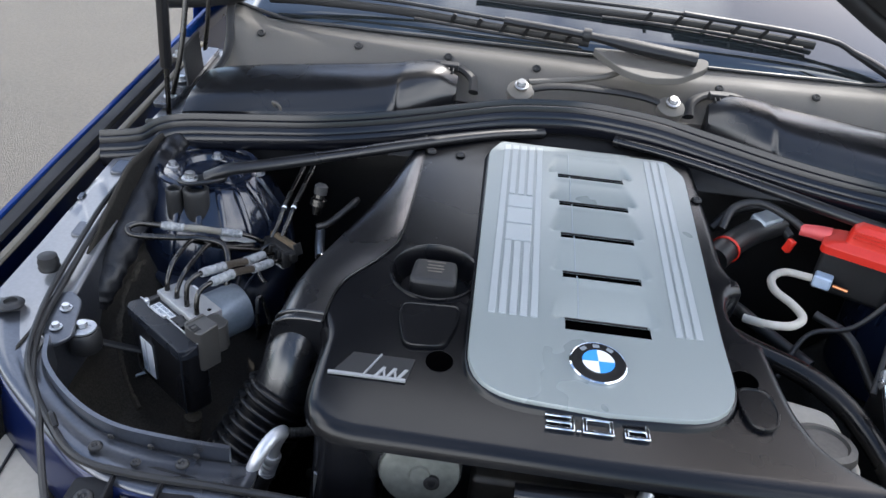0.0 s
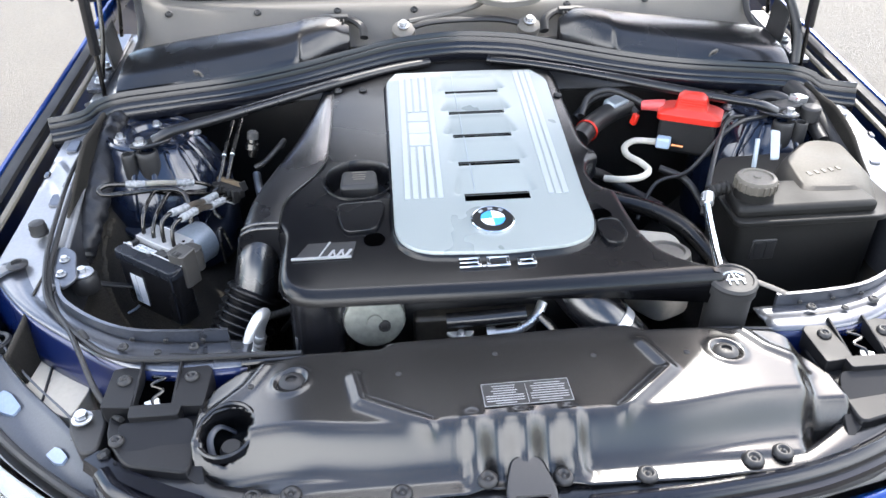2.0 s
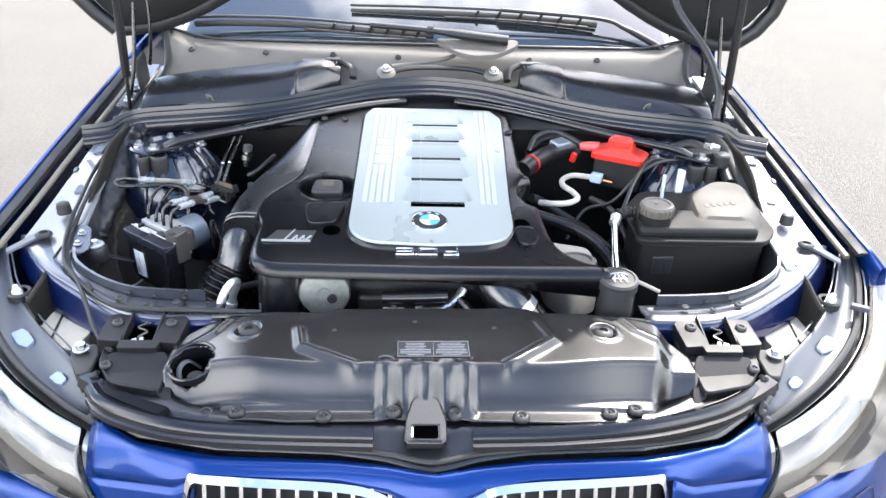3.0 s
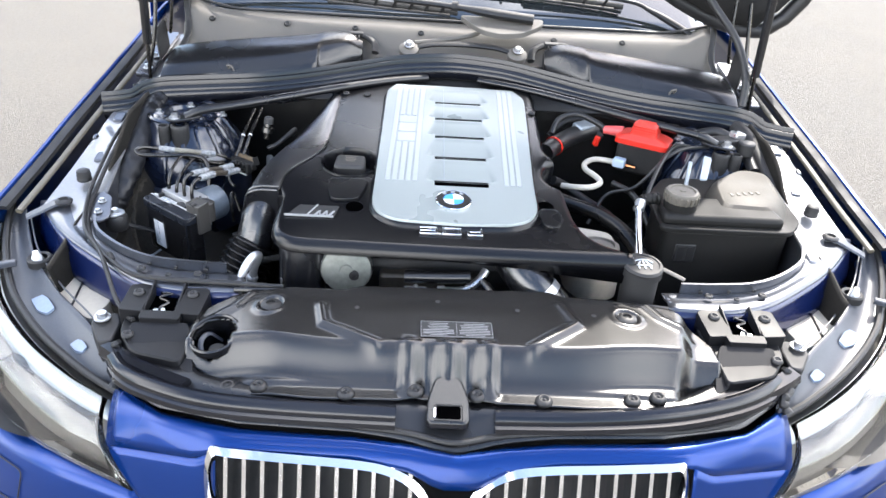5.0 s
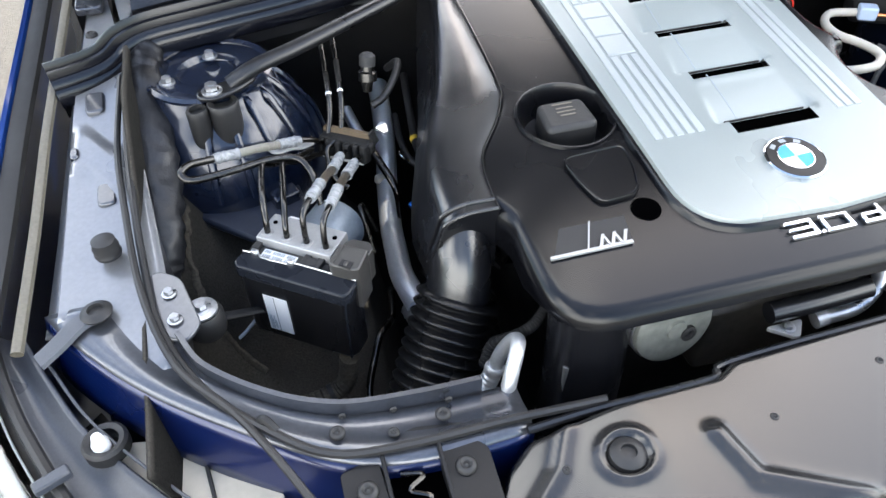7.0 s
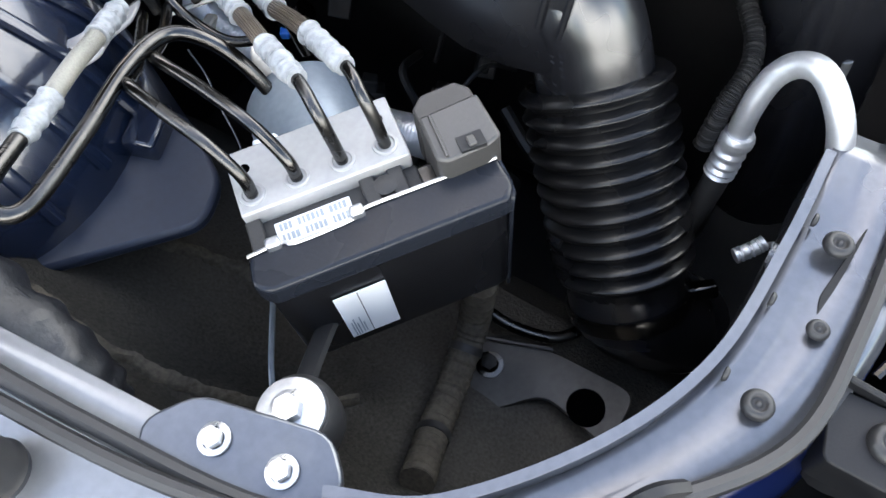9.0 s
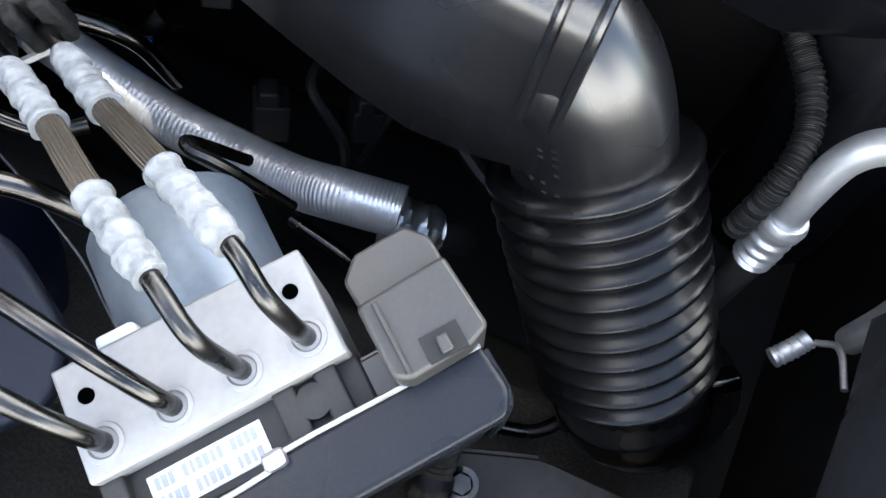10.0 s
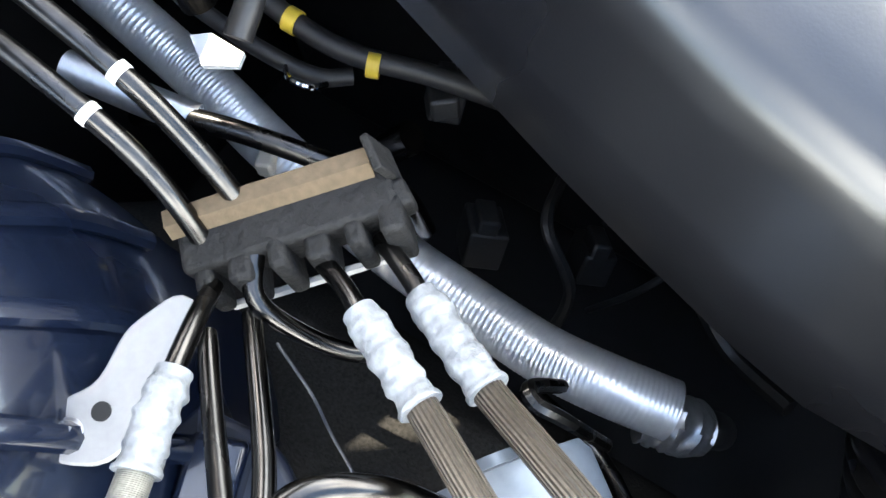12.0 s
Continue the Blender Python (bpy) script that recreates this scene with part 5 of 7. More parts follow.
for a in (-38, 0, 38):
    part("badge_mark", box(0.008, 0.0055, 0.0006, bmx @ pose(0, 0, 0, 0, 0, -a) @ pose(0, 0.0268, 0.0043)), MOTOR, badge, "plain grey mark")

# small side badge: slanted bars, drawn plain
mm = Matrix.Translation((-0.2410, 0.5870, TOP(-0.241, 0.587) + 0.001)) @ pose(0, 0, 0, 5.4, 0, 0)
side_badge = part("side_badge", prism([(-0.040, -0.0165), (0.040, -0.0165), (0.046, 0.0175), (-0.022, 0.0175)], 0.0012, -0.001), INK, eng, "small dark badge with slanted chrome bars")
side_badge.data.transform(mm)
part("badge_baseline", box(0.083, 0.0036, 0.0026, mm @ pose(-0.002, -0.0165, 0.0016)), BRIGHT, side_badge)
for x0, dx, h, w in ((-0.006, 0.015, 0.034, 0.0008), (0.007, 0.008, 0.015, 0.0017), (0.017, -0.002, 0.012, 0.0012), (0.019, 0.008, 0.015, 0.0017), (0.029, -0.002, 0.012, 0.0012), (0.031, 0.008, 0.015, 0.0017)):
    part("badge_bar", prism([(x0 - w, -0.0165), (x0 + w, -0.0165), (x0 + dx + w, -0.0165 + h), (x0 + dx - w, -0.0165 + h)], 0.0034, 0.0005), BRIGHT, side_badge).data.transform(mm)

# chrome lettering 3.0 d out of strips
lm = Matrix.Translation((0.000, 0.5415, TOP(0.000, 0.5415) + 0.0005)) @ pose(0, 0, 0, 5.4, 0, 0)


def stroke(x, y, w, h):
    return box(w, h, 0.005, lm @ pose(x, y, 0.0022))


glyphs = {"numeral": [(-0.0385, 0.0085, 0.030, 0.0042), (-0.0385, 0.0, 0.028, 0.0038), (-0.0385, -0.0085, 0.030, 0.0042), (-0.0255, 0.0, 0.0046, 0.020)],
          "point": [(-0.0195, -0.0085, 0.0045, 0.0042)],
          "zero": [(0.0005, 0.0085, 0.032, 0.0042), (0.0005, -0.0085, 0.032, 0.0042), (-0.0130, 0.0, 0.0046, 0.020), (0.0140, 0.0, 0.0046, 0.020)],
          "letter": [(0.0505, 0.0, 0.0046, 0.021), (0.0390, -0.0085, 0.024, 0.0042), (0.0390, 0.0005, 0.024, 0.0038), (0.0292, -0.004, 0.0046, 0.012)]}
for rows in glyphs.values():
    part("letter_strip", joined(*[stroke(*r) for r in rows]), CHROME, eng, "chrome letter strip of the text 3.0 d", bevel=0.0012)

# ---- intake duct, elbow and bellows ----
duct = thing("intake_duct", "black plastic intake duct with an elbow and ribbed bellows", "air duct", (-0.33, 0.8, 0.8))


def duct_ring(y, xi, xt, xo, h, lean=0.0):
    """Section at y: flat from the seam xi to the rolled shoulder xt, then a steep side down to xo at depth h, leaning back."""
    z = TOP(xi, y) + 0.0006
    pts = [(xi, z - h), (xi, z - 0.0015), (xi - 0.0012, z), (xi + (xt - xi) * 0.40, z + 0.0004), (xt + min(0.026, (xi - xt) * 0.4), z - 0.0006), (xt + min(0.014, (xi - xt) * 0.25), z - 0.0034), (xt + 0.006, z - 0.0085),
           (xt + 0.0015, z - 0.0155), (xt - 0.0012, z - 0.026), (xt + (xo - xt) * 0.5, z - h * 0.60), (xo, z - h * 0.90), (xo + 0.008, z - h)]
    return [Vector((x, y + lean * max(0.0, z - q), q)) for x, q in pts]


rows = [duct_ring(*r) for r in ((1.150, -0.245, -0.254, -0.266, 0.06), (1.10, -0.243, -0.264, -0.280, 0.065), (1.03, -0.242, -0.279, -0.298, 0.075), (0.965, -0.242, -0.292, -0.314, 0.086), (0.90, -0.243, -0.309, -0.330, 0.094), (0.85, -0.245, -0.325, -0.346, 0.097),
                                (0.816, -0.249, -0.337, -0.357, 0.098), (0.775, -0.270, -0.351, -0.370, 0.096), (0.735, -0.297, -0.361, -0.381, 0.096), (0.705, -0.3065, -0.365, -0.386, 0.096, 0.04), (0.675, -0.309, -0.367, -0.386, 0.094, 0.08), (0.646, -0.309, -0.368, -0.384, 0.088, 0.10))]
part("duct_body", loft(rows), DUCT, duct, "broad black moulded duct", smooth=60)
for y in (0.660, 0.647):
    part("end_rib", sweep([q + Vector((0, 0, 0.0008)) for q in duct_ring(y, -0.3085, -0.3682, -0.3865, 0.092, 0.10)[2:10]], 0.0022, 8, 4), DUCT, duct)
seam = [(1.06, -0.2410), (0.985, -0.2405), (0.90, -0.2420), (0.83, -0.2455), (0.810, -0.2515), (0.775, -0.2690), (0.735, -0.2960), (0.708, -0.3055), (0.675, -0.3085), (0.645, -0.3085)]
part("duct_seam", sweep([(x, y, TOP(x, y) + 0.0008) for y, x in seam], 0.0012, 6, 4), RADI, duct, "glossy seam edge")
axis_pts = spline([(-0.3370, 0.700, 0.832), (-0.3405, 0.676, 0.824), (-0.3465, 0.657, 0.809), (-0.3500, 0.6465, 0.790), (-0.3570, 0.6360, 0.763), (-0.3680, 0.6220, 0.738)], 5)
e_rings = []
for i, c in enumerate(axis_pts):
    k = i / (len(axis_pts) - 1)
    tan = (axis_pts[min(i + 1, len(axis_pts) - 1)] - axis_pts[max(i - 1, 0)]).normalized()
    turned = Vector((0, -1, 0)).rotation_difference(tan).to_matrix()
    ra, rb = 0.0180 + 0.0105 * smoothstep(0, 0.4, k) + 0.0080 * k, 0.0250 + 0.0075 * smoothstep(0, 0.3, k) + 0.0045 * k
    e_rings.append([c + turned @ Vector((ra * math.cos(q * math.tau / 36), 0, rb * math.sin(q * math.tau / 36))) for q in range(36)])
elbow = part("elbow", loft(e_rings), DUCT, duct, "smooth black elbow pipe", smooth=60)
marks, rng = [], random.Random(3)
for i in range(13, 22):
    centre = sum(e_rings[i], Vector()) / 36
    for j in range(36):
        out = (e_rings[i][j] - centre).normalized()
        if 0.80 < out.dot(Vector((-0.80, 0.10, 0.55)).normalized()) < 0.985 and out.y > -0.1 and rng.random() < 0.7:
            marks.append(box(0.0022, 0.0011, 0.0008, Matrix.Translation(e_rings[i][j] + out * 0.0001) @ out.to_track_quat("Z", "Y").to_matrix().to_4x4()))
tagged(part("mould_mark", joined(*marks), DUCT, elbow), kind="stuff")
B0, B1 = Vector((-0.360, 0.631, 0.749)), Vector((-0.410, 0.578, 0.658))
bdir = (B1 - B0)
turn = bdir.to_track_quat("Z", "Y").to_matrix().to_4x4()
prof, L, NR = [(0.036, -0.019), (0.0425, -0.019)], bdir.length + 0.017, 11
for i in range(NR):
    z0 = L * i / NR - 0.017
    prof += [(0.0452, z0 + L / NR * 0.06), (0.0468, z0 + L / NR * 0.16), (0.0474, z0 + L / NR * 0.26), (0.0468, z0 + L / NR * 0.36), (0.0452, z0 + L / NR * 0.46), (0.0418, z0 + L / NR * 0.58), (0.0412, z0 + L / NR * 0.80)]
prof += [(0.041, L - 0.017), (0.040, L + 0.013)]
part("bellows", lathe(prof, Matrix.Translation(B0) @ turn, 40), BELLOWS, duct, "ribbed black rubber bellows", smooth=60)
part("lower_pipe", sweep([B0 + bdir * 0.95, B0 + bdir * 1.2, B0 + bdir * 1.35 + Vector((0.02, -0.01, -0.02)), B0 + bdir * 1.5 + Vector((0.05, -0.02, -0.05))], 0.040, 24, 6), DUCT, duct)
part("hose_clamp", lathe([(0.0425, 0), (0.0435, 0.004), (0.0425, 0.012)], Matrix.Translation(B0 + bdir * 1.14) @ turn, 32), STEEL, duct)
part("clamp_screw", box(0.020, 0.012, 0.010, Matrix.Translation(B0 + bdir * 1.16) @ turn @ pose(0.047, 0.012, 0.006, 0, 0, 15)), STEEL, duct, bevel=0.002)

# ---- brake hydraulic unit ----
AC = Vector((-0.502, 0.7255, 0.816))
AU, AW = Vector((0.797, -0.604, 0.0)), Vector((-0.604, -0.797, 0.0))
AROT = Matrix(((AU.x, -AW.x, 0, 0), (AU.y, -AW.y, 0, 0), (0, 0, 1, 0), (0, 0, 0, 1)))


def ab(u, w, z):
    """A place at the unit: u along its block, w towards the front of its box, z up from the block's top."""
    return AC + AU * u + AW * w + Vector((0, 0, z))


def abm(u, w, z):
    return Matrix.Translation(ab(u, w, z)) @ AROT


abs_unit = thing("brake_hydraulic_unit", "aluminium brake valve block with black control box and steel pipes", "brake unit", (-0.50, 0.71, 0.71))
block = part("valve_block", box(0.089, 0.040, 0.062, abm(0, 0, -0.031)), CAST, abs_unit, "pale machined aluminium block", bevel=0.0012)
# flat discs, the shade in each hole is only their colour
for u, w in ((-0.036, -0.007), (0.036, -0.007)):
    part("drilled_hole", cyl(0.0027, 0.001, Matrix.Translation(ab(u, w, -0.0004)), 18), VOID, block)
for u in (-0.036, -0.0125, 0.0115, 0.0345):
    part("port_ring", lathe([(0.0068, 0), (0.0066, 0.0009), (0.0052, 0.0011), (0.0045, 0.0004), (0, 0.0004)], Matrix.Translation(ab(u, 0.0095, 0.0)), 26), CAST, block)
part("block_foot", box(0.014, 0.006, 0.008, abm(-0.022, -0.022, -0.006)), WHITE, block, "small cream plug", bevel=0.002)
part("motor", lathe([(0.0, 0.0), (0.0330, 0.0), (0.0340, 0.002), (0.0340, 0.050), (0.0315, 0.0545), (0.012, 0.056), (0.011, 0.060), (0, 0.060)], Matrix.Translation(ab(0.002, -0.019, -0.042)) @ look((0, 0, 0), AW), 44), CAN, abs_unit, "round blue-grey pump motor")
body = part("control_box", prism(rounded([(-0.046, -0.020), (0.066, -0.020), (0.082, -0.026), (0.083, -0.052), (0.076, -0.060), (-0.040, -0.060), (-0.048, -0.054)], 0.005, 3), -0.012, -0.106), SATIN, abs_unit, "black plastic control box", bevel=0.003, segs=3)
body.data.transform(abm(0, 0, 0))
lid = part("box_lid", prism(rounded([(-0.048, -0.040), (-0.030, -0.0385), (-0.024, -0.0420), (0.006, -0.0410), (0.012, -0.0375), (0.050, -0.0375), (0.084, -0.0375), (0.085, -0.055), (0.080, -0.0625), (-0.043, -0.0625), (-0.050, -0.056)], 0.003, 3), -0.004, -0.020), LIDG, abs_unit, "dark grey lid with a pale moulded edge", bevel=0.0065, segs=4)
lid.data.transform(abm(0, 0, 0))
edge = [(-0.048, 0.0398), (-0.030, 0.0385), (-0.024, 0.0420), (0.006, 0.0410), (0.012, 0.0375), (0.050, 0.0375), (0.083, 0.0376)]
part("lid_edge", sweep([ab(u, w + 0.0005, -0.0035) for u, w in edge], 0.0010, 6, 3), ZINC, lid, "pale lid edge")
part("lid_flange", sweep([ab(0.0838, 0.040, -0.005), ab(0.0845, 0.055, -0.010), ab(0.081, 0.061, -0.020), ab(0.078, 0.0605, -0.104)], 0.0012, 6, 4), LIDG, lid)
for u in (-0.034, 0.009):
    part("lid_lug", box(0.0075, 0.006, 0.006, abm(u, 0.0395, -0.002)), ZINC, lid, bevel=0.0015)
mid = part("valve_cradle", box(0.092, 0.022, 0.030, abm(0.0, 0.030, -0.026)), MATTE, abs_unit, bevel=0.0015)
tagp = part("code_label", box(0.040, 0.0135, 0.0008, abm(-0.012, 0.0305, -0.0105)), WHITE, mid, "white bar-code label", bevel=0.0004)
rng = random.Random(9)
for row in (0.0032, -0.0032):
    for i in range(15):
        if rng.random() < 0.78:
            part("code_bar", box(0.0012 + 0.0008 * rng.random(), 0.0042, 0.0003, abm(-0.029 + 0.0024 * i, 0.0305 - row, -0.0100)), MOTOR, tagp)
for u in (-0.041, 0.019, 0.034):
    part("cradle_rib", box(0.008, 0.021, 0.006, abm(u, 0.030, -0.009)), MATTE, mid, bevel=0.001)
part("cradle_coil", lathe([(0.006, 0), (0.006, 0.004), (0.002, 0.005), (0, 0.005)], abm(0.027, 0.028, -0.010), 18), MATTE, mid)
conn = part("plug_connector", prism(rounded([(0.053, -0.012), (0.085, -0.010), (0.087, -0.036), (0.080, -0.039), (0.058, -0.040), (0.053, -0.037)], 0.002, 3), lambda x, y: 0.013 + 0.10 * (y + 0.025), -0.045), GREYPLUG, abs_unit, "dark grey wiring plug", bevel=0.0016)
conn.data.transform(abm(0, 0, 0))
cap = part("plug_cap", prism(rounded([(0.054, -0.014), (0.085, -0.012), (0.085, 0.000), (0.079, 0.007), (0.060, 0.006), (0.053, -0.001)], 0.0015, 2), 0.0075, -0.030), GREYPLUG, conn, bevel=0.0016)
cap.data.transform(abm(0, 0, 0))
part("plug_slot", box(0.013, 0.009, 0.005, abm(0.072, 0.0345, 0.0105)), DARK, conn)
part("plug_tooth", box(0.004, 0.006, 0.004, abm(0.072, 0.035, 0.0125)), GREYPLUG, conn, bevel=0.0008)
part("plug_ridge", sweep([ab(0.0585, 0.038, 0.0125), ab(0.0585, 0.014, 0.0150)], 0.0010, 6, 2), GREYPLUG, conn)

sl = part("side_label", box(0.029, 0.0008, 0.054, abm(-0.005, 0.0612, -0.066)), WHITE, abs_unit, "white sticker on the control box", bevel=0.0003)
part("sticker_line", box(0.0005, 0.0004, 0.053, abm(-0.0065, 0.0617, -0.066)), INK, sl)
for x, h, z in ((-0.0165, 0.018, -0.082), (-0.0150, 0.022, -0.080), (-0.0135, 0.015, -0.083), (-0.0115, 0.020, -0.079), (-0.0100, 0.012, -0.083)):
    part("sticker_line", box(0.0007, 0.0004, h, abm(x, 0.0617, z)), MOTOR, sl)
part("tie_strap", sweep([ab(-0.049, 0.046, -0.030), Vector((-0.5487, 0.762, 0.700)), Vector((-0.583, 0.7506, 0.665)), Vector((-0.600, 0.738, 0.660))], 0.0022, 6, 5, flat=0.5), MOTOR, abs_unit)

PR = 0.0033
E1, E2, E3, E4 = ab(-0.036, 0.0095, 0.0), ab(-0.0125, 0.0095, 0.0), ab(0.0115, 0.0095, 0.0), ab(0.0345, 0.0095, 0.0)


def pipe(name, pts, r=PR, label="", material=STEEL):
    return part(name, sweep(pts, r, 12, 7), material, abs_unit, label)


pipe("brake_pipe", [E1, E1 + Vector((0.001, 0.002, 0.014)), Vector((-0.5345, 0.757, 0.845)), Vector((-0.5325, 0.782, 0.851)), Vector((-0.529, 0.806, 0.853)), Vector((-0.523, 0.816, 0.847)), Vector((-0.508, 0.833, 0.834)), Vector((-0.486, 0.860, 0.820)), Vector((-0.468, 0.880, 0.812))], label="dark bent steel brake pipe")
pipe("brake_pipe", [E2, E2 + Vector((0.001, 0.003, 0.013)), Vector((-0.514, 0.747, 0.842)), Vector((-0.510, 0.782, 0.847)), Vector((-0.507, 0.811, 0.847)), Vector((-0.502, 0.822, 0.841)), Vector((-0.486, 0.838, 0.829)), Vector((-0.456, 0.872, 0.810))], label="dark bent steel brake pipe")
S1E, S1D, S1C, S1T = Vector((-0.487, 0.736, 0.852)), Vector((-0.471, 0.772, 0.842)), Vector((-0.4535, 0.807, 0.831)), Vector((-0.439, 0.839, 0.825))
S2E, S2D, S2C, S2T = Vector((-0.4685, 0.721, 0.850)), Vector((-0.4545, 0.756, 0.843)), Vector((-0.440, 0.794, 0.829)), Vector((-0.4245, 0.827, 0.821))
pipe("brake_pipe", [E3, E3 + Vector((0.0, 0.002, 0.016)), Vector((-0.4965, 0.719, 0.848)), S1E, S1D], label="dark bent steel brake pipe")
pipe("brake_pipe", [E4, E4 + Vector((0.0, 0.002, 0.016)), Vector((-0.4775, 0.706, 0.846)), S2E, S2D], label="dark bent steel brake pipe")


def flex(a, b, c, d, out, label, weave=BRAID):
    """A braided hose between two crimped white sleeves, with the pipe that leads on from it."""
    h = thing("brake_hose", label, "brake hose", tuple(a), group="flexible brake hoses")
    part("hose", sweep([a.lerp(b, 0.6), b, b.lerp(c, 0.5) + Vector((0, 0, 0.001)), c, c.lerp(d, 0.4)], 0.0049, 16, 8), weave, h, "braided hose")
    for p, q in ((b, a), (c, d)):
        part("sleeve", crumpled(sweep([p, p.lerp(q, 0.33), p.lerp(q, 0.66), q], 0.0060, 24, 16,
             radii=lambda t: (1.05 if t < 0.05 else 1.0) - 0.16 * smoothstep(0.86, 1.0, t) + 0.055 * math.sin(t * 25 + 1) + 0.02 * math.sin(t * 61)), 0.0008, 250), SLEEVE, h, "white crimped sleeve")
    part("tail_pipe", sweep([d.lerp(c, 0.2), d, *out], PR, 12, 6), STEEL, h, "dark steel pipe")
    return h


flex(S1E, S1D, S1C, S1T, [Vector((-0.434, 0.850, 0.820)), Vector((-0.430, 0.862, 0.814))], "brown braided brake hose with white sleeves beside the pump")
flex(S2E, S2D, S2C, S2T, [Vector((-0.4185, 0.839, 0.817)), Vector((-0.414, 0.850, 0.812))], "brown braided brake hose with white sleeves over the motor")
S3T, S3B = Vector((-0.481, 0.8715, 0.834)), Vector((-0.577, 0.828, 0.859))
ax = (S3B - S3T)
h3 = flex(S3B + ax * 0.02, S3T + ax * 0.74, S3T + ax * 0.27, S3T, [Vector((-0.466, 0.879, 0.826)), Vector((-0.455, 0.886, 0.815))], "pale braided brake hose with a looped steel pipe", BRAIDP)
part("loop_pipe", sweep([S3B - ax * 0.1, S3B + ax * 0.10, Vector((-0.604, 0.814, 0.866)), Vector((-0.613, 0.803, 0.864)), Vector((-0.602, 0.797, 0.858)), Vector((-0.560, 0.806, 0.855)), Vector((-0.520, 0.818, 0.852)), Vector((-0.492, 0.821, 0.846)), Vector((-0.479, 0.808, 0.836)), Vector((-0.474, 0.790, 0.815)), Vector((-0.474, 0.770, 0.775))], 0.0042, 14, 8), STEEL, h3, "looped dark steel pipe")
tabp = thing("hose_bracket", "pale grey steel tab with a bolt beside the hose clamp", "bracket", (-0.512, 0.888, 0.815))
part("tab", prism(rounded([(-0.523, 0.893), (-0.520, 0.905), (-0.508, 0.904), (-0.498, 0.897), (-0.480, 0.900), (-0.462, 0.893), (-0.462, 0.882), (-0.478, 0.876), (-0.494, 0.880), (-0.505, 0.876), (-0.516, 0.880)], 0.005, 3), lambda x, y: 0.8175 + 0.05 * (x + 0.5), lambda x, y: 0.8150 + 0.05 * (x + 0.5)), CAST, tabp, bevel=0.0008)
put("tab_bolt", SMALL_BOLT, pose(-0.514, 0.895, 0.8165) @ Matrix.Scale(0.7, 4), tabp)
part("tab_slot", cyl(0.0030, 0.0008, pose(-0.5035, 0.8900, 0.8174), 16), DARK, tabp)

# pipe clamp with a foam strip
CD = Vector((0.051, -0.048, 0.007)).normalized()
CP = Vector((-0.68, -0.73, 0)).normalized()
CZ = CD.cross(CP).normalized()
CM = Vector((-0.4195, 0.8835, 0.8235))
cm = Matrix(((CD.x, CP.x, CZ.x, CM.x), (CD.y, CP.y, CZ.y, CM.y), (CD.z, CP.z, CZ.z, CM.z), (0, 0, 0, 1)))
if CZ.z < 0:
    cm = cm @ pose(0, 0, 0, 180, 0, 0)
    CS = -1
else:
    CS = 1
clamp = thing("pipe_clamp", "black rubber pipe clamp topped with a tan foam strip", "clamp", tuple(CM))
part("foam_strip", sweep([cm @ Vector((-0.037, 0, 0)), cm @ Vector((0, 0, 0)), cm @ Vector((0.031, 0, 0))], 0.0056, 6, 4), FOAM, clamp, "tan foam strip", smooth=20)
part("end_cap", box(0.0030, 0.013, 0.017, cm @ pose(0.0345, 0.001 * CS, 0.001, 0, -14, 8)), LUMPY, clamp, bevel=0.0008)
part("end_lug", box(0.0060, 0.010, 0.012, cm @ pose(0.0370, 0.012 * CS, -0.007, 0, 0, 12)), LUMPY, clamp, bevel=0.002)
rb = part("rubber_block", box(0.072, 0.016, 0.018, cm @ pose(0, 0.010 * CS, -0.009)), LUMPY, clamp, "lumpy black rubber block", bevel=0.0025, segs=3)
for i in range(6):
    part("rubber_finger", box(0.0062 + 0.002 * (i % 2), 0.013, 0.019 + 0.004 * ((i * 7) % 3) / 2, cm @ pose(-0.030 + 0.0125 * i, 0.020 * CS, -0.011, 8 * CS, 0, 3 * (-1) ** i)), LUMPY, rb, bevel=0.002)
part("steel_edge", sweep([cm @ Vector((-0.030, 0.024 * CS, -0.024)), cm @ Vector((0.030, 0.024 * CS, -0.024))], 0.0018, 6, 3), CAST, clamp, "pale steel edge")
part("curved_pipe", sweep([cm @ Vector((-0.012, 0.014 * CS, -0.004)), Vector((-0.451, 0.873, 0.813)), Vector((-0.452, 0.858, 0.800)), Vector((-0.447, 0.842, 0.788)), Vector((-0.436, 0.832, 0.782))], 0.0034, 12, 6), STEEL, clamp, "curved steel pipe with a wrapped end")
for a, b, c, d in ((Vector((-0.447, 0.893, 0.812)), Vector((-0.438, 0.912, 0.838)), Vector((-0.434, 0.940, 0.858)), Vector((-0.428, 1.02, 0.880))), (Vector((-0.432, 0.884, 0.812)), Vector((-0.424, 0.908, 0.840)), Vector((-0.419, 0.940, 0.860)), Vector((-0.412, 1.02, 0.884)))):
    p = part("rising_pipe", sweep([a, b, c, d], 0.0036, 12, 7), STEEL, clamp, "steel pipe rising to the bulkhead")
    run = spline([a, b, c, d], 7)
    part("white_band", sweep([run[12].lerp(run[13], 0.25), run[12].lerp(run[13], 0.75)], 0.0039, 12, 2), WHITE, p, "white paint band")

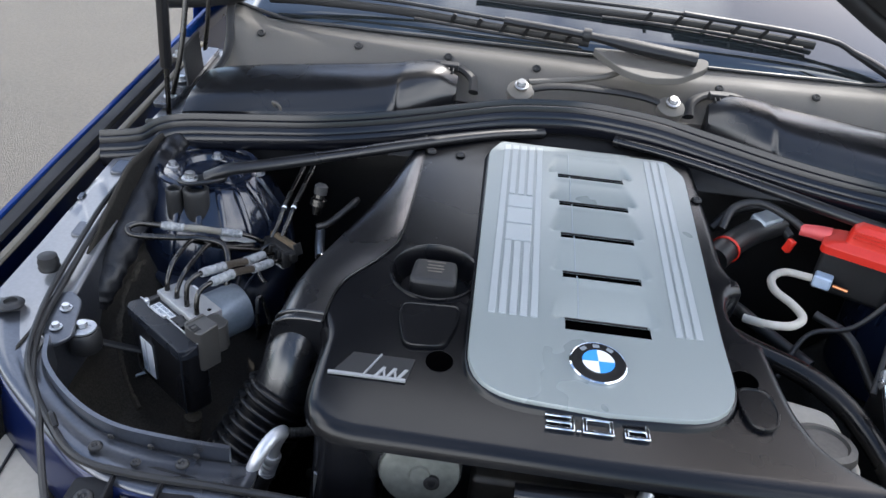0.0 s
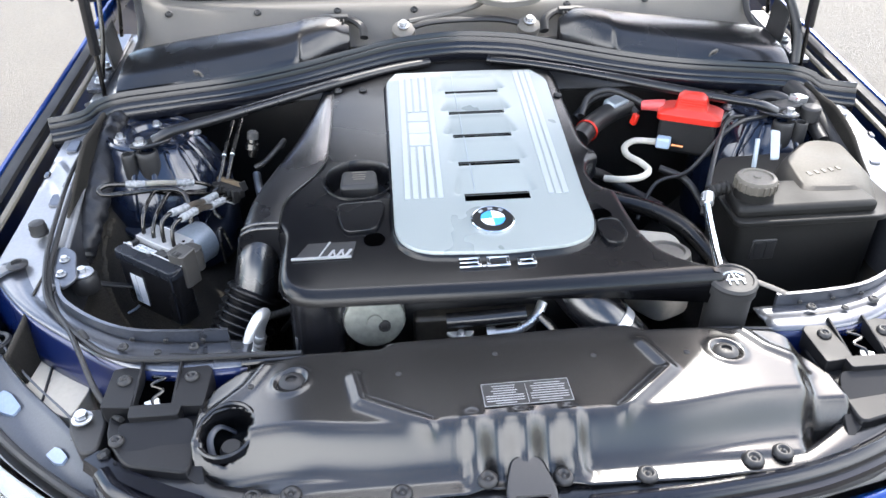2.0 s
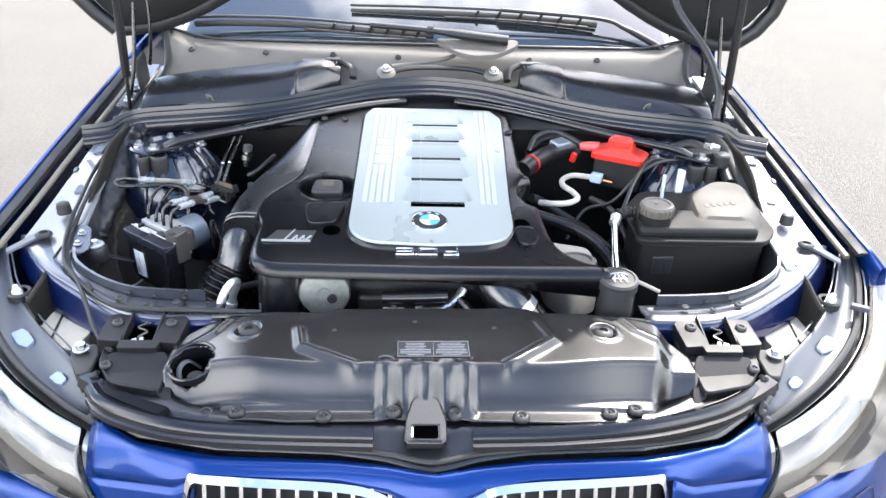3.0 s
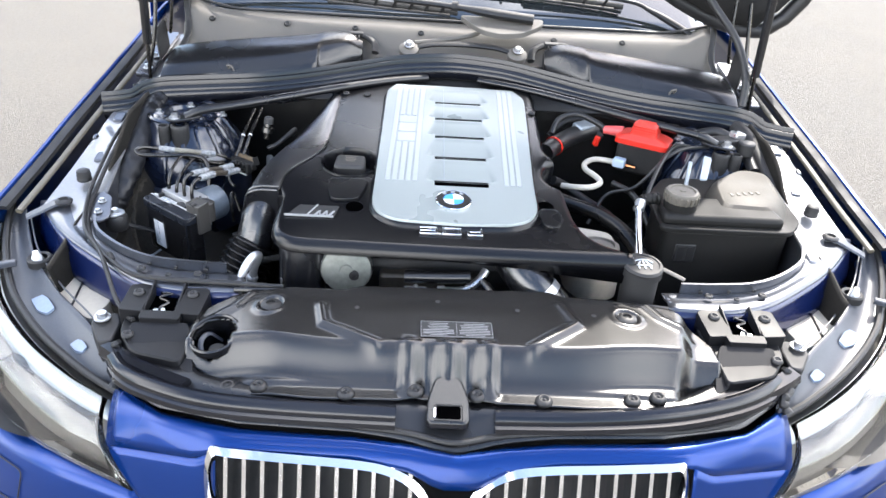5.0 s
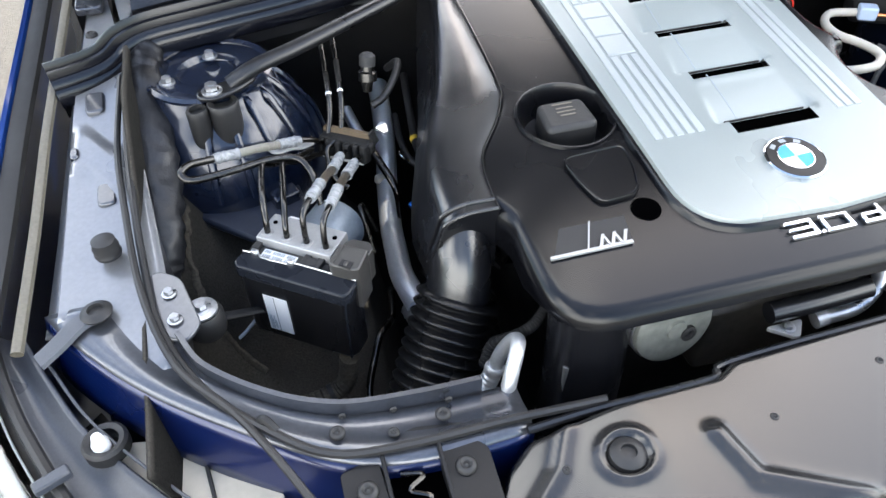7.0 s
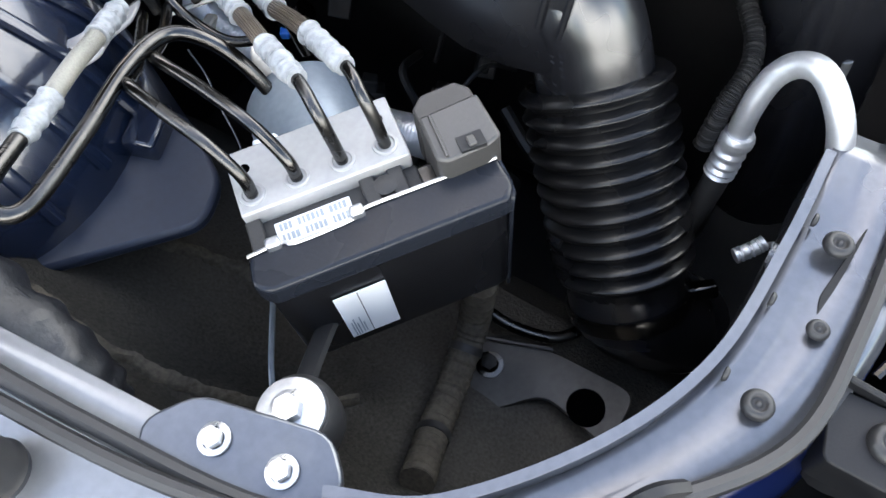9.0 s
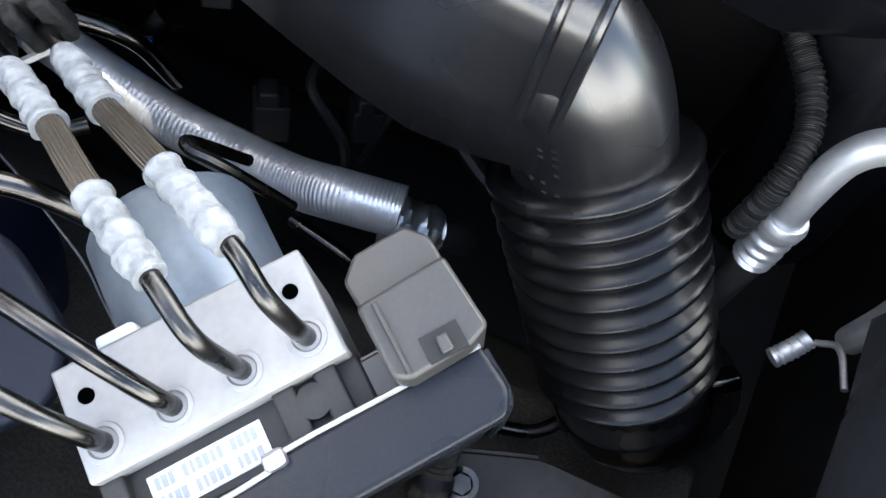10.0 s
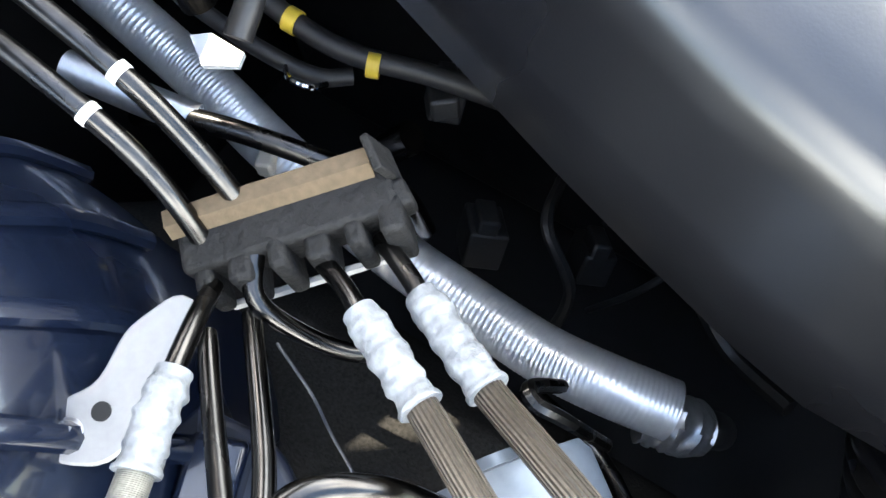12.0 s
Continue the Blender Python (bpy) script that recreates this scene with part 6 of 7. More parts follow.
# ---- deep left side of the bay ----
foil = thing("foil_wrapped_hose", "silver foil-wrapped hose running below the brake hoses", "hose", (-0.38, 0.85, 0.64))
FP = [(-0.338, 1.17, 0.70), (-0.345, 1.11, 0.68), (-0.352, 1.06, 0.665), (-0.359, 1.022, 0.660), (-0.367, 0.985, 0.650), (-0.376, 0.933, 0.643), (-0.383, 0.885, 0.638), (-0.387, 0.836, 0.640), (-0.391, 0.793, 0.648), (-0.390, 0.759, 0.656), (-0.384, 0.725, 0.652)]
FP = [(x + 0.004, y, z + 0.010) for x, y, z in FP]
part("wrap", sweep(FP, 0.0156, 24, 84, radii=lambda t: 1 + 0.0075 * math.sin(t * 880)), FOIL, foil, "bright ribbed foil")
part("crumpled_end", crumpled(sweep([(-0.3862, 0.736, 0.653), (-0.383, 0.722, 0.651), (-0.377, 0.708, 0.640)], 0.0138, 24, 14, radii=lambda t: 1.08 + 0.04 * math.sin(t * 31)), 0.003, 260), ZINC, foil, "crumpled foil end")
part("stub", sweep([(-0.379, 0.713, 0.642), (-0.371, 0.700, 0.628), (-0.366, 0.692, 0.614)], 0.0105, 16, 6), MATTE, foil)
part("cream_clip", box(0.016, 0.010, 0.012, pose(-0.374, 0.975, 0.672, 0, 10, 20)), BEIGE, foil, "small cream clip", bevel=0.002)
lone(part("return_pipe", sweep([(-0.402, 0.792, 0.632), (-0.412, 0.745, 0.630), (-0.432, 0.715, 0.640), (-0.446, 0.690, 0.628), (-0.462, 0.655, 0.600), (-0.455, 0.610, 0.590), (-0.436, 0.590, 0.588)], 0.0045, 10, 7), STEEL), "thin dull steel return pipe below the pump", "pipe")
lone(part("wire_hook", sweep([(-0.423, 0.752, 0.742), (-0.429, 0.772, 0.782), (-0.4305, 0.782, 0.790), (-0.426, 0.786, 0.786), (-0.414, 0.777, 0.752)], 0.0028, 8, 6), STEEL), "small black wire hook behind the pump", "wire")
lone(part("sensor_lead", sweep([(-0.458, 0.872, 0.776), (-0.4664, 0.8523, 0.770), (-0.4745, 0.8418, 0.755), (-0.4851, 0.8235, 0.745), (-0.4974, 0.8071, 0.740), (-0.515, 0.790, 0.720)], 0.0006, 8, 6), CARRIER), "thin grey lead beside the pump motor", "cable")
brk = thing("lower_bracket", "dull grey steel bracket with a bolt and a round hole", "bracket", (-0.5, 0.60, 0.60))
part("arm", prism(rounded([(-0.530, 0.655), (-0.492, 0.664), (-0.468, 0.600), (-0.468, 0.535), (-0.512, 0.535), (-0.500, 0.590), (-0.532, 0.620)], 0.012, 4), 0.608, 0.604), DULL, brk, bevel=0.001)
put("bolt", DARK_BOLT, pose(-0.500, 0.634, 0.608) @ Matrix.Scale(1.0, 4), brk)
# black disc painted for the shade in the bracket's hole
part("hole", cyl(0.0135, 0.001, pose(-0.494, 0.561, 0.6082), 24), VOID, brk)
part("arm_edge", sweep([(-0.490, 0.664, 0.609), (-0.468, 0.600, 0.609)], 0.0018, 6, 3), DULL, brk)
CL = [(-0.478, 0.650, 0.690), (-0.489, 0.652, 0.640), (-0.529, 0.645, 0.630), (-0.566, 0.637, 0.640), (-0.60, 0.625, 0.665)]
cl = thing("corrugated_loom", "dusty corrugated wiring loom over the liner", "wiring loom", CL[2])
part("conduit", sweep(CL, 0.011, 14, 18, radii=lambda t: 1 + 0.07 * math.sin(t * 170)), DUSTF, cl)
clr = spline(CL, 8)
for k in (11, 24):
    part("cable_tie", sweep(clr[k:k + 2], 0.0122, 14, 2), DARK, cl, "thin black cable tie")
ac = thing("air_conditioning_pipe", "bright aluminium arched pipe with a crimped fitting", "pipe", (-0.345, 0.52, 0.76))
part("arch", sweep([(-0.344, 0.549, 0.738), (-0.338, 0.550, 0.765), (-0.329, 0.546, 0.787), (-0.326, 0.536, 0.800), (-0.332, 0.522, 0.804), (-0.343, 0.506, 0.790), (-0.351, 0.496, 0.765), (-0.357, 0.490, 0.735), (-0.360, 0.488, 0.69)], 0.0072, 18, 8), ALU, ac)
part("fitting", sweep([(-0.3415, 0.5495, 0.750), (-0.3445, 0.5500, 0.738), (-0.3480, 0.5505, 0.726), (-0.3500, 0.5510, 0.718)], 0.0094, 18, 12, radii=lambda t: 1.12 if 0.08 < t < 0.22 else 0.96 + 0.10 * math.sin(t * 34)), ALU, ac, "ribbed crimp")
part("hose", sweep([(-0.348, 0.550, 0.724), (-0.358, 0.553, 0.690), (-0.375, 0.560, 0.65), (-0.39, 0.57, 0.58)], 0.0082, 14, 6), RUBBER, ac, "black rubber hose")
ac2 = thing("service_port", "small ribbed aluminium fitting with a bent wire", "pipe fitting", (-0.36, 0.50, 0.70))
part("fitting", sweep([(-0.384, 0.520, 0.690), (-0.376, 0.513, 0.692), (-0.369, 0.508, 0.694)], 0.0050, 14, 8, radii=lambda t: 1 + 0.10 * math.sin(t * 40)), ALU, ac2)
part("wire", sweep([(-0.370, 0.505, 0.696), (-0.372, 0.497, 0.705), (-0.392, 0.493, 0.712)], 0.0018, 8, 5), ZINC, ac2)

# dark engine under the cover, painted for shade; hoses and leads shaded beside it
engine = thing("engine", "plain engine block under the cover, painted black for deep shade", "engine", (0.0, 0.85, 0.3))
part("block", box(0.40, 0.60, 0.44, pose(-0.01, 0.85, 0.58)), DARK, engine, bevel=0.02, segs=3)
part("side_rail", sweep([(-0.225, 1.10, 0.74), (-0.222, 0.95, 0.735), (-0.225, 0.80, 0.73), (-0.23, 0.68, 0.71)], 0.022, 10, 5), MATTE, engine)
for k, (x, y, z) in enumerate(((-0.235, 1.02, 0.69), (-0.238, 0.90, 0.68), (-0.240, 0.78, 0.67))):
    part("injector_plug", joined(box(0.030, 0.026, 0.030, pose(x, y, z, 12, 20, 15)), cyl(0.008, 0.03, pose(x - 0.015, y, z, 0, -70, 0), 14)), SATIN, engine, bevel=0.003)
loom = thing("engine_loom", "black wrapped engine wiring with yellow tape marks", "wiring loom", (-0.30, 0.95, 0.7))
part("main_run", sweep([(-0.300, 1.12, 0.75), (-0.312, 1.03, 0.735), (-0.318, 0.960, 0.722), (-0.302, 0.905, 0.712), (-0.285, 0.87, 0.69), (-0.262, 0.84, 0.66)], 0.0058, 12, 8), RUBBER, loom)
part("branch", sweep([(-0.330, 1.06, 0.72), (-0.335, 1.00, 0.715), (-0.330, 0.965, 0.705), (-0.318, 0.95, 0.70)], 0.0050, 10, 7), RUBBER, loom)
for p, q in (((-0.3165, 0.938, 0.7185), (-0.314, 0.932, 0.7175)), ((-0.3180, 0.985, 0.7265), (-0.3178, 0.978, 0.7255))):
    part("tape", sweep([p, q], 0.0068, 12, 3), YELLOW, loom, "yellow tape")
part("bright_hook", sweep([(-0.338, 0.975, 0.716), (-0.345, 0.965, 0.722), (-0.343, 0.955, 0.720), (-0.334, 0.953, 0.712)], 0.0018, 8, 5), CHROME, loom)
part("plug", box(0.024, 0.016, 0.014, pose(-0.300, 0.905, 0.690, 0, 20, 40)), MATTE, loom, bevel=0.002)
part("blue_plug", box(0.014, 0.009, 0.008, pose(-0.336, 0.931, 0.649, 0, 0, 30)), BLUECLIP, loom, "bright blue plug", bevel=0.002)
part("sensor", cyl(0.010, 0.03, pose(-0.330, 0.935, 0.645, 40, 30, 0), 16), STEEL, loom)
lone(part("heater_pipe", sweep([(-0.400, 1.02, 0.72), (-0.396, 0.99, 0.742), (-0.388, 0.955, 0.746), (-0.378, 0.915, 0.738), (-0.368, 0.885, 0.720), (-0.366, 0.875, 0.68)], 0.0052, 12, 7), STEEL), "dull bent heater pipe behind the clamp", "pipe")
lone(part("white_tag", prism([(-0.372, 0.985), (-0.362, 1.000), (-0.356, 0.992), (-0.357, 0.972), (-0.364, 0.970)], 0.755, 0.752), WHITE), "pale plastic tag among the wiring", "tag")
lone(part("bleed_cylinder", sweep([(-0.405, 1.035, 0.76), (-0.398, 1.00, 0.750), (-0.392, 0.978, 0.742)], 0.008, 18, 5), ZINC), "bright metal cylinder beside the clamp", "cylinder")
for pts, r in (([(-0.27, 0.74, 0.63), (-0.30, 0.75, 0.66), (-0.325, 0.765, 0.64), (-0.335, 0.785, 0.59)], 0.0022), ([(-0.262, 0.76, 0.66), (-0.285, 0.79, 0.675), (-0.300, 0.80, 0.64)], 0.0022), ([(-0.27, 0.84, 0.60), (-0.31, 0.83, 0.62), (-0.33, 0.80, 0.59), (-0.36, 0.80, 0.55)], 0.004), ([(-0.33, 0.66, 0.60), (-0.31, 0.70, 0.58), (-0.29, 0.74, 0.60)], 0.006)):
    lone(part("dark_lead", sweep(pts, r, 8, 6), RUBBER), "thin dark lead in the shaded gap", "cable", group="dark leads")
for x, y, z, s in ((-0.30, 0.80, 0.58, 1.0), (-0.285, 0.76, 0.64, 0.7), (-0.32, 0.87, 0.57, 1.2), (-0.265, 0.93, 0.62, 1.0)):
    lone(part("wiring_plug", joined(box(0.030 * s, 0.022 * s, 0.024 * s, pose(x, y, z, 20, 30, 40)), box(0.022 * s, 0.012 * s, 0.030 * s, pose(x, y, z + 0.008, 20, 30, 40))), MATTE, bevel=0.002), "black wiring plug in the shaded gap", "plug", group="wiring plugs")
dip = thing("vacuum_fitting", "pale metal fitting with a dark cap and a bent hose", "fitting", (-0.383, 0.936, 0.85))
part("body", lathe([(0.006, -0.024), (0.0075, -0.012), (0.012, -0.010), (0.012, 0.0), (0.008, 0.002), (0.008, 0.010)], pose(-0.383, 0.936, 0.872, -15, 8, 0)), STEEL, dip)
part("cap", lathe([(0.010, 0.008), (0.010, 0.020), (0.006, 0.024), (0, 0.024)], pose(-0.383, 0.936, 0.872, -15, 8, 0)), MATTE, dip)
part("hose", sweep([(-0.383, 0.925, 0.830), (-0.365, 0.930, 0.838), (-0.345, 0.955, 0.850), (-0.335, 0.985, 0.852), (-0.345, 1.01, 0.83)], 0.005, 12, 6), RUBBER, dip, "thin black hose")

# two-lobed posts that carry the braces
for s in (-1, 1):
    f = (lambda p: p) if s < 0 else flip
    pp = thing("tower_post", "black plastic two-lobed post beside the suspension tower", "post", f([(-0.568, 0.908, 0.80)])[0], group="tower posts")
    for q, r in (((-0.560, 0.909, 0.880), 0.0185), ((-0.590, 0.903, 0.879), 0.0125)):
        part("lobe", lathe([(r * 1.04, -0.105), (r, -0.010), (r, -0.002), (r * 0.92, 0.0), (r * 0.70, 0.0), (r * 0.66, -0.006), (0, -0.006)], pose(*f([q])[0]), 28), MATTE, pp)

# ---- front of the engine ----
front = thing("belt_drive", "dull zinc pulley disc and aluminium pipes below the engine cover", "engine parts", (-0.1, 0.53, 0.7))
pm = Matrix.Translation((-0.174, 0.513, 0.793)) @ pose(0, 0, 0, 82, 0, 4)
pul = part("pulley", lathe([(0.0, 0.006), (0.010, 0.006), (0.011, 0.003), (0.038, 0.003), (0.0415, 0.001), (0.0425, -0.002), (0.0425, -0.020), (0, -0.020)], pm, 48), PULLEY, front, "dull zinc pulley disc")
part("pulley_nut", lathe([(0.0085, 0.003), (0.0085, 0.007), (0.005, 0.0075), (0.0045, 0.004), (0, 0.004)], pm @ pose(0.013, -0.008, 0), 18), DARK, pul)
part("pulley_rim", lathe([(0.0432, -0.018), (0.0442, -0.016), (0.0442, -0.006), (0.0430, -0.004)], pm, 48), ZINC, pul)
part("upright_pipe", sweep([(-0.250, 0.545, 0.83), (-0.252, 0.538, 0.77), (-0.256, 0.530, 0.70), (-0.262, 0.525, 0.60)], 0.040, 24, 5), DUCT, front, "fat black upright pipe")
part("conduit", sweep([(-0.262, 0.592, 0.790), (-0.283, 0.576, 0.783), (-0.299, 0.565, 0.779), (-0.320, 0.560, 0.776), (-0.340, 0.563, 0.768), (-0.348, 0.566, 0.735)], 0.0058, 12, 16, radii=lambda t: 1 + 0.12 * math.sin(t * 190)), CONDUIT, front)
part("thin_strut", sweep([(-0.282, 0.515, 0.77), (-0.284, 0.510, 0.70)], 0.004, 8, 3), ZINC, front)
part("housing", prism(rounded([(-0.12, 0.53), (0.06, 0.53), (0.06, 0.58), (-0.12, 0.58)], 0.01, 3), 0.776, 0.68), CASTB, front, "brown-stained cast housing", bevel=0.006)
part("pump_body", sweep([(-0.075, 0.505, 0.790), (-0.02, 0.503, 0.793), (0.035, 0.503, 0.796)], 0.011, 16, 6), SATIN, front)
part("flange_plate", prism(rounded([(-0.078, 0.500), (-0.035, 0.500), (-0.052, 0.478)], 0.006, 3), 0.775, 0.770), CAST, front, bevel=0.001)
put("flange_bolt", BOLT, pose(-0.056, 0.493, 0.775) @ Matrix.Scale(0.6, 4), front)
part("alu_elbow", sweep([(-0.015, 0.500, 0.766), (0.025, 0.498, 0.772), (0.050, 0.505, 0.788), (0.062, 0.52, 0.80)], 0.0075, 18, 7), ZINC, front, "bright bent aluminium pipe")
part("elbow_band", sweep([(-0.018, 0.500, 0.766), (-0.006, 0.4995, 0.768)], 0.0095, 18, 3), ALU, front)
part("bracket_strap", sweep([(0.055, 0.500, 0.795), (0.072, 0.488, 0.778), (0.080, 0.480, 0.760)], 0.009, 8, 5, flat=0.35), STEEL, front)
hp = part("charge_hose", sweep([(0.105, 0.560, 0.815), (0.122, 0.525, 0.800), (0.150, 0.500, 0.778), (0.182, 0.485, 0.745), (0.20, 0.478, 0.70)], 0.034, 26, 8), DUCT, front, "fat black charge air hose")
part("hose_band", sweep([(0.152, 0.4985, 0.776), (0.162, 0.494, 0.766)], 0.0362, 26, 3), ALU, hp, "bright hose clamp band")
part("charge_pipe", sweep([(0.165, 0.493, 0.764), (0.185, 0.484, 0.742), (0.202, 0.478, 0.71), (0.21, 0.475, 0.66)], 0.031, 24, 6), ALU, front, "dull aluminium charge pipe")

# ---- scuttle, windscreen and bonnet ----
scuttle = thing("scuttle", "grey plastic scuttle panel below the windscreen", "scuttle panel", (XC, 1.33, 0.95))


def scuttle_point(u, v):
    x = -0.66 + 1.34 * u
    k = abs(x - XC) / 0.66
    y = 1.265 + 0.11 * v + 0.02 * k ** 3
    z = 0.935 + 0.065 * smoothstep(0.0, 0.75, v) + 0.010 * smoothstep(0.8, 1.0, v)
    z += 0.022 * smoothstep(0.90, 1.0, k) * v
    z -= 0.02 * math.exp(-((x - 0.09) / 0.16) ** 2) * (1 - v) - 0.016 * math.exp(-((x - 0.09) / 0.10) ** 2) * v * 0
    return (x, y, z)


part("panel", sheet(60, 14, scuttle_point), COWL, scuttle, solid=0.003)
part("top_bead", sweep([Vector(scuttle_point(u / 12, 1.0)) + Vector((0, 0, 0.003)) for u in range(13)], 0.004, 8, 4), RUBBER, scuttle)
for x in (-0.593, -0.405, -0.235, -0.070, 0.266, 0.442):
    u = (x + 0.66) / 1.34
    put("screw", SMALL_RIVET, Matrix.Translation(Vector(scuttle_point(u, 0.58)) + Vector((0, -0.002, 0.001))) @ pose(0, 0, 0, 35, 0, 0), scuttle)
for x in (-0.097, 0.166):
    st = part("spindle_collar", lathe([(0.024, -0.01), (0.024, 0.004), (0.018, 0.008), (0.011, 0.009), (0.011, 0.016), (0.007, 0.019), (0, 0.019)], pose(x, 1.240, 0.972, 25, 0, 0), 26), COWL, scuttle)
    put("spindle_nut", BOLT, pose(x, 1.232, 0.985, 25, 0, 0), scuttle)
part("centre_arch", sweep([(-0.12, 1.245, 0.962), (-0.05, 1.252, 0.982), (0.035, 1.255, 0.986), (0.12, 1.252, 0.982), (0.19, 1.245, 0.962)], 0.012, 8, 7, flat=0.5), MATTE, scuttle)
part("drain_pipe", sweep([(-0.085, 1.255, 0.985), (0.0, 1.285, 0.990), (0.06, 1.30, 1.000), (0.09, 1.315, 1.015)], 0.006, 8, 6), COWL, scuttle)
part("scuttle_floor", sheet(16, 4, lambda u, v: (-0.66 + 1.34 * u, 1.10 + 0.18 * v, 0.885 + 0.05 * v)), DARK, scuttle, solid=0.003)
part("fairing", prism(rounded([(0.020, 1.330), (0.235, 1.330), (0.228, 1.300), (0.175, 1.255), (0.120, 1.245), (0.075, 1.262)], 0.018, 5), lambda x, y: 1.040 + 0.25 * (y - 1.33) , lambda x, y: 1.028 + 0.25 * (y - 1.33)), COWL, scuttle, "smooth grey wiper motor fairing", bevel=0.004, segs=3)
for s in (-1, 1):
    f = (lambda p: p) if s < 0 else flip
    part("end_gusset", sweep(f([(-0.655, 1.20, 0.93), (-0.645, 1.30, 0.965), (-0.662, 1.38, 1.03), (-0.66, 1.44, 1.08)]), 0.008, 10, 6, flat=0.5), MATTE, scuttle)

# windscreen, pillars, roof
part("windscreen", sheet(30, 16, lambda u, v: (XC + (-0.69 + 1.38 * u) * (1 - 0.20 * v), 1.378 + 0.80 * v + 0.045 * (2 * u - 1) ** 2 * (1 - v) * 0.6, 1.006 + 0.42 * v + 0.03 * math.sin(v * 3.14) - 0.03 * (2 * u - 1) ** 4)), SCREEN, car, "dark glossy windscreen reflecting the sky", solid=0.005)
for s in (-1, 1):
    f = (lambda p: p) if s < 0 else flip
    part("pillar", sweep(f([(-0.725, 1.58, 1.05), (-0.66, 1.75, 1.17), (-0.58, 2.18, 1.43)]), 0.035, 10, 6), PAINT, car)
    part("door_skin", sheet(6, 6, lambda u, v: f([(-0.875 - 0.02 * math.sin(3.14 * v), 1.72 + 1.2 * u, 0.25 + 0.72 * v)])[0]), PAINT, car, solid=0.003)
    part("side_window", sheet(10, 6, lambda u, v: f([(-0.872 + 0.305 * v ** 1.2, 1.66 + 1.80 * u + (0.50 - 0.50 * u) * v, 0.968 + 0.455 * v)])[0]), SCREEN, car, "dark tinted side glass", solid=0.004)
    part("rear_flank", sheet(4, 6, lambda u, v: f([(-0.875 - 0.02 * math.sin(3.14 * v) + 0.01 * u, 2.92 + 0.54 * u, 0.25 + 0.72 * v)])[0]), PAINT, car, solid=0.003)
part("roof", sheet(12, 12, lambda u, v: (XC + (-0.56 + 1.12 * u), 2.16 + 1.3 * v, 1.425 + 0.05 * math.sin(3.14 * u) * math.sin(3.14 * (0.25 + 0.5 * v)))), PAINT, car, solid=0.003)

part("tail_wall", sheet(8, 6, lambda u, v: (XC + (-0.865 + 1.73 * u) * (1 - 0.35 * smoothstep(0.6, 1.0, v)), 3.46, 0.25 + 1.18 * v)), PAINT, car, solid=0.003)

# wipers
for which, arm, blade, lab in ((0, [(0.205, 1.300, 1.045), (0.10, 1.315, 1.052), (0.0, 1.33, 1.060), (-0.14, 1.345, 1.066)], [(0.02, 1.352, 1.055), (-0.14, 1.358, 1.062), (-0.33, 1.372, 1.070), (-0.50, 1.395, 1.066), (-0.60, 1.42, 1.056)], "black windscreen wiper with a fat grey arm lying across the scuttle"),
                               (1, [(0.660, 1.385, 0.995), (0.60, 1.405, 1.025), (0.53, 1.43, 1.055), (0.455, 1.445, 1.076), (0.20, 1.455, 1.090)], [(0.46, 1.452, 1.072), (0.25, 1.462, 1.084), (0.02, 1.470, 1.088), (-0.20, 1.478, 1.086)], "black windscreen wiper parked above the other")):
    w = thing("windscreen_wiper", lab, "wiper", arm[0], group="windscreen wipers")
    part("arm", sweep(arm, 0.016 if which == 0 else 0.012, 12, 7, flat=0.65, radii=lambda t: 1.15 - 0.45 * smoothstep(0.35, 0.6, t)), RUBBER, w)
    part("blade_rubber", sweep([Vector(q) + Vector((0, 0.006, -0.016)) for q in blade], 0.0045, 8, 6, flat=1.8), RUBBER, w)
    rail = spline(blade, 8)
    part("blade_frame", sweep([q + Vector((0, 0, 0.002)) for q in rail], 0.0055, 8, 1, flat=0.7), MATTE, w)
    n = len(rail)
    for i in range(6):
        c = rail[2 + i * 2] + Vector((0, -0.006, -0.010))
        part("frame_bar", box(0.007, 0.004, 0.024, Matrix.Translation(c) @ pose(0, 0, 0, 30, 25, 0)), MATTE, w, bevel=0.001)
    part("lower_rail", sweep([q + Vector((0, -0.008, -0.022)) for q in rail[1:16]], 0.0035, 8, 1), MATTE, w)
    if which == 0:
        part("joint_collar", sweep([(0.018, 1.328, 1.060), (0.004, 1.330, 1.0605)], 0.015, 12, 3, flat=0.8), MATTE, w)
    else:
        part("spindle", lathe([(0.026, -0.03), (0.026, 0.0), (0.020, 0.012), (0, 0.014)], pose(0.662, 1.385, 0.988, 20, 0, 0)), MATTE, w)

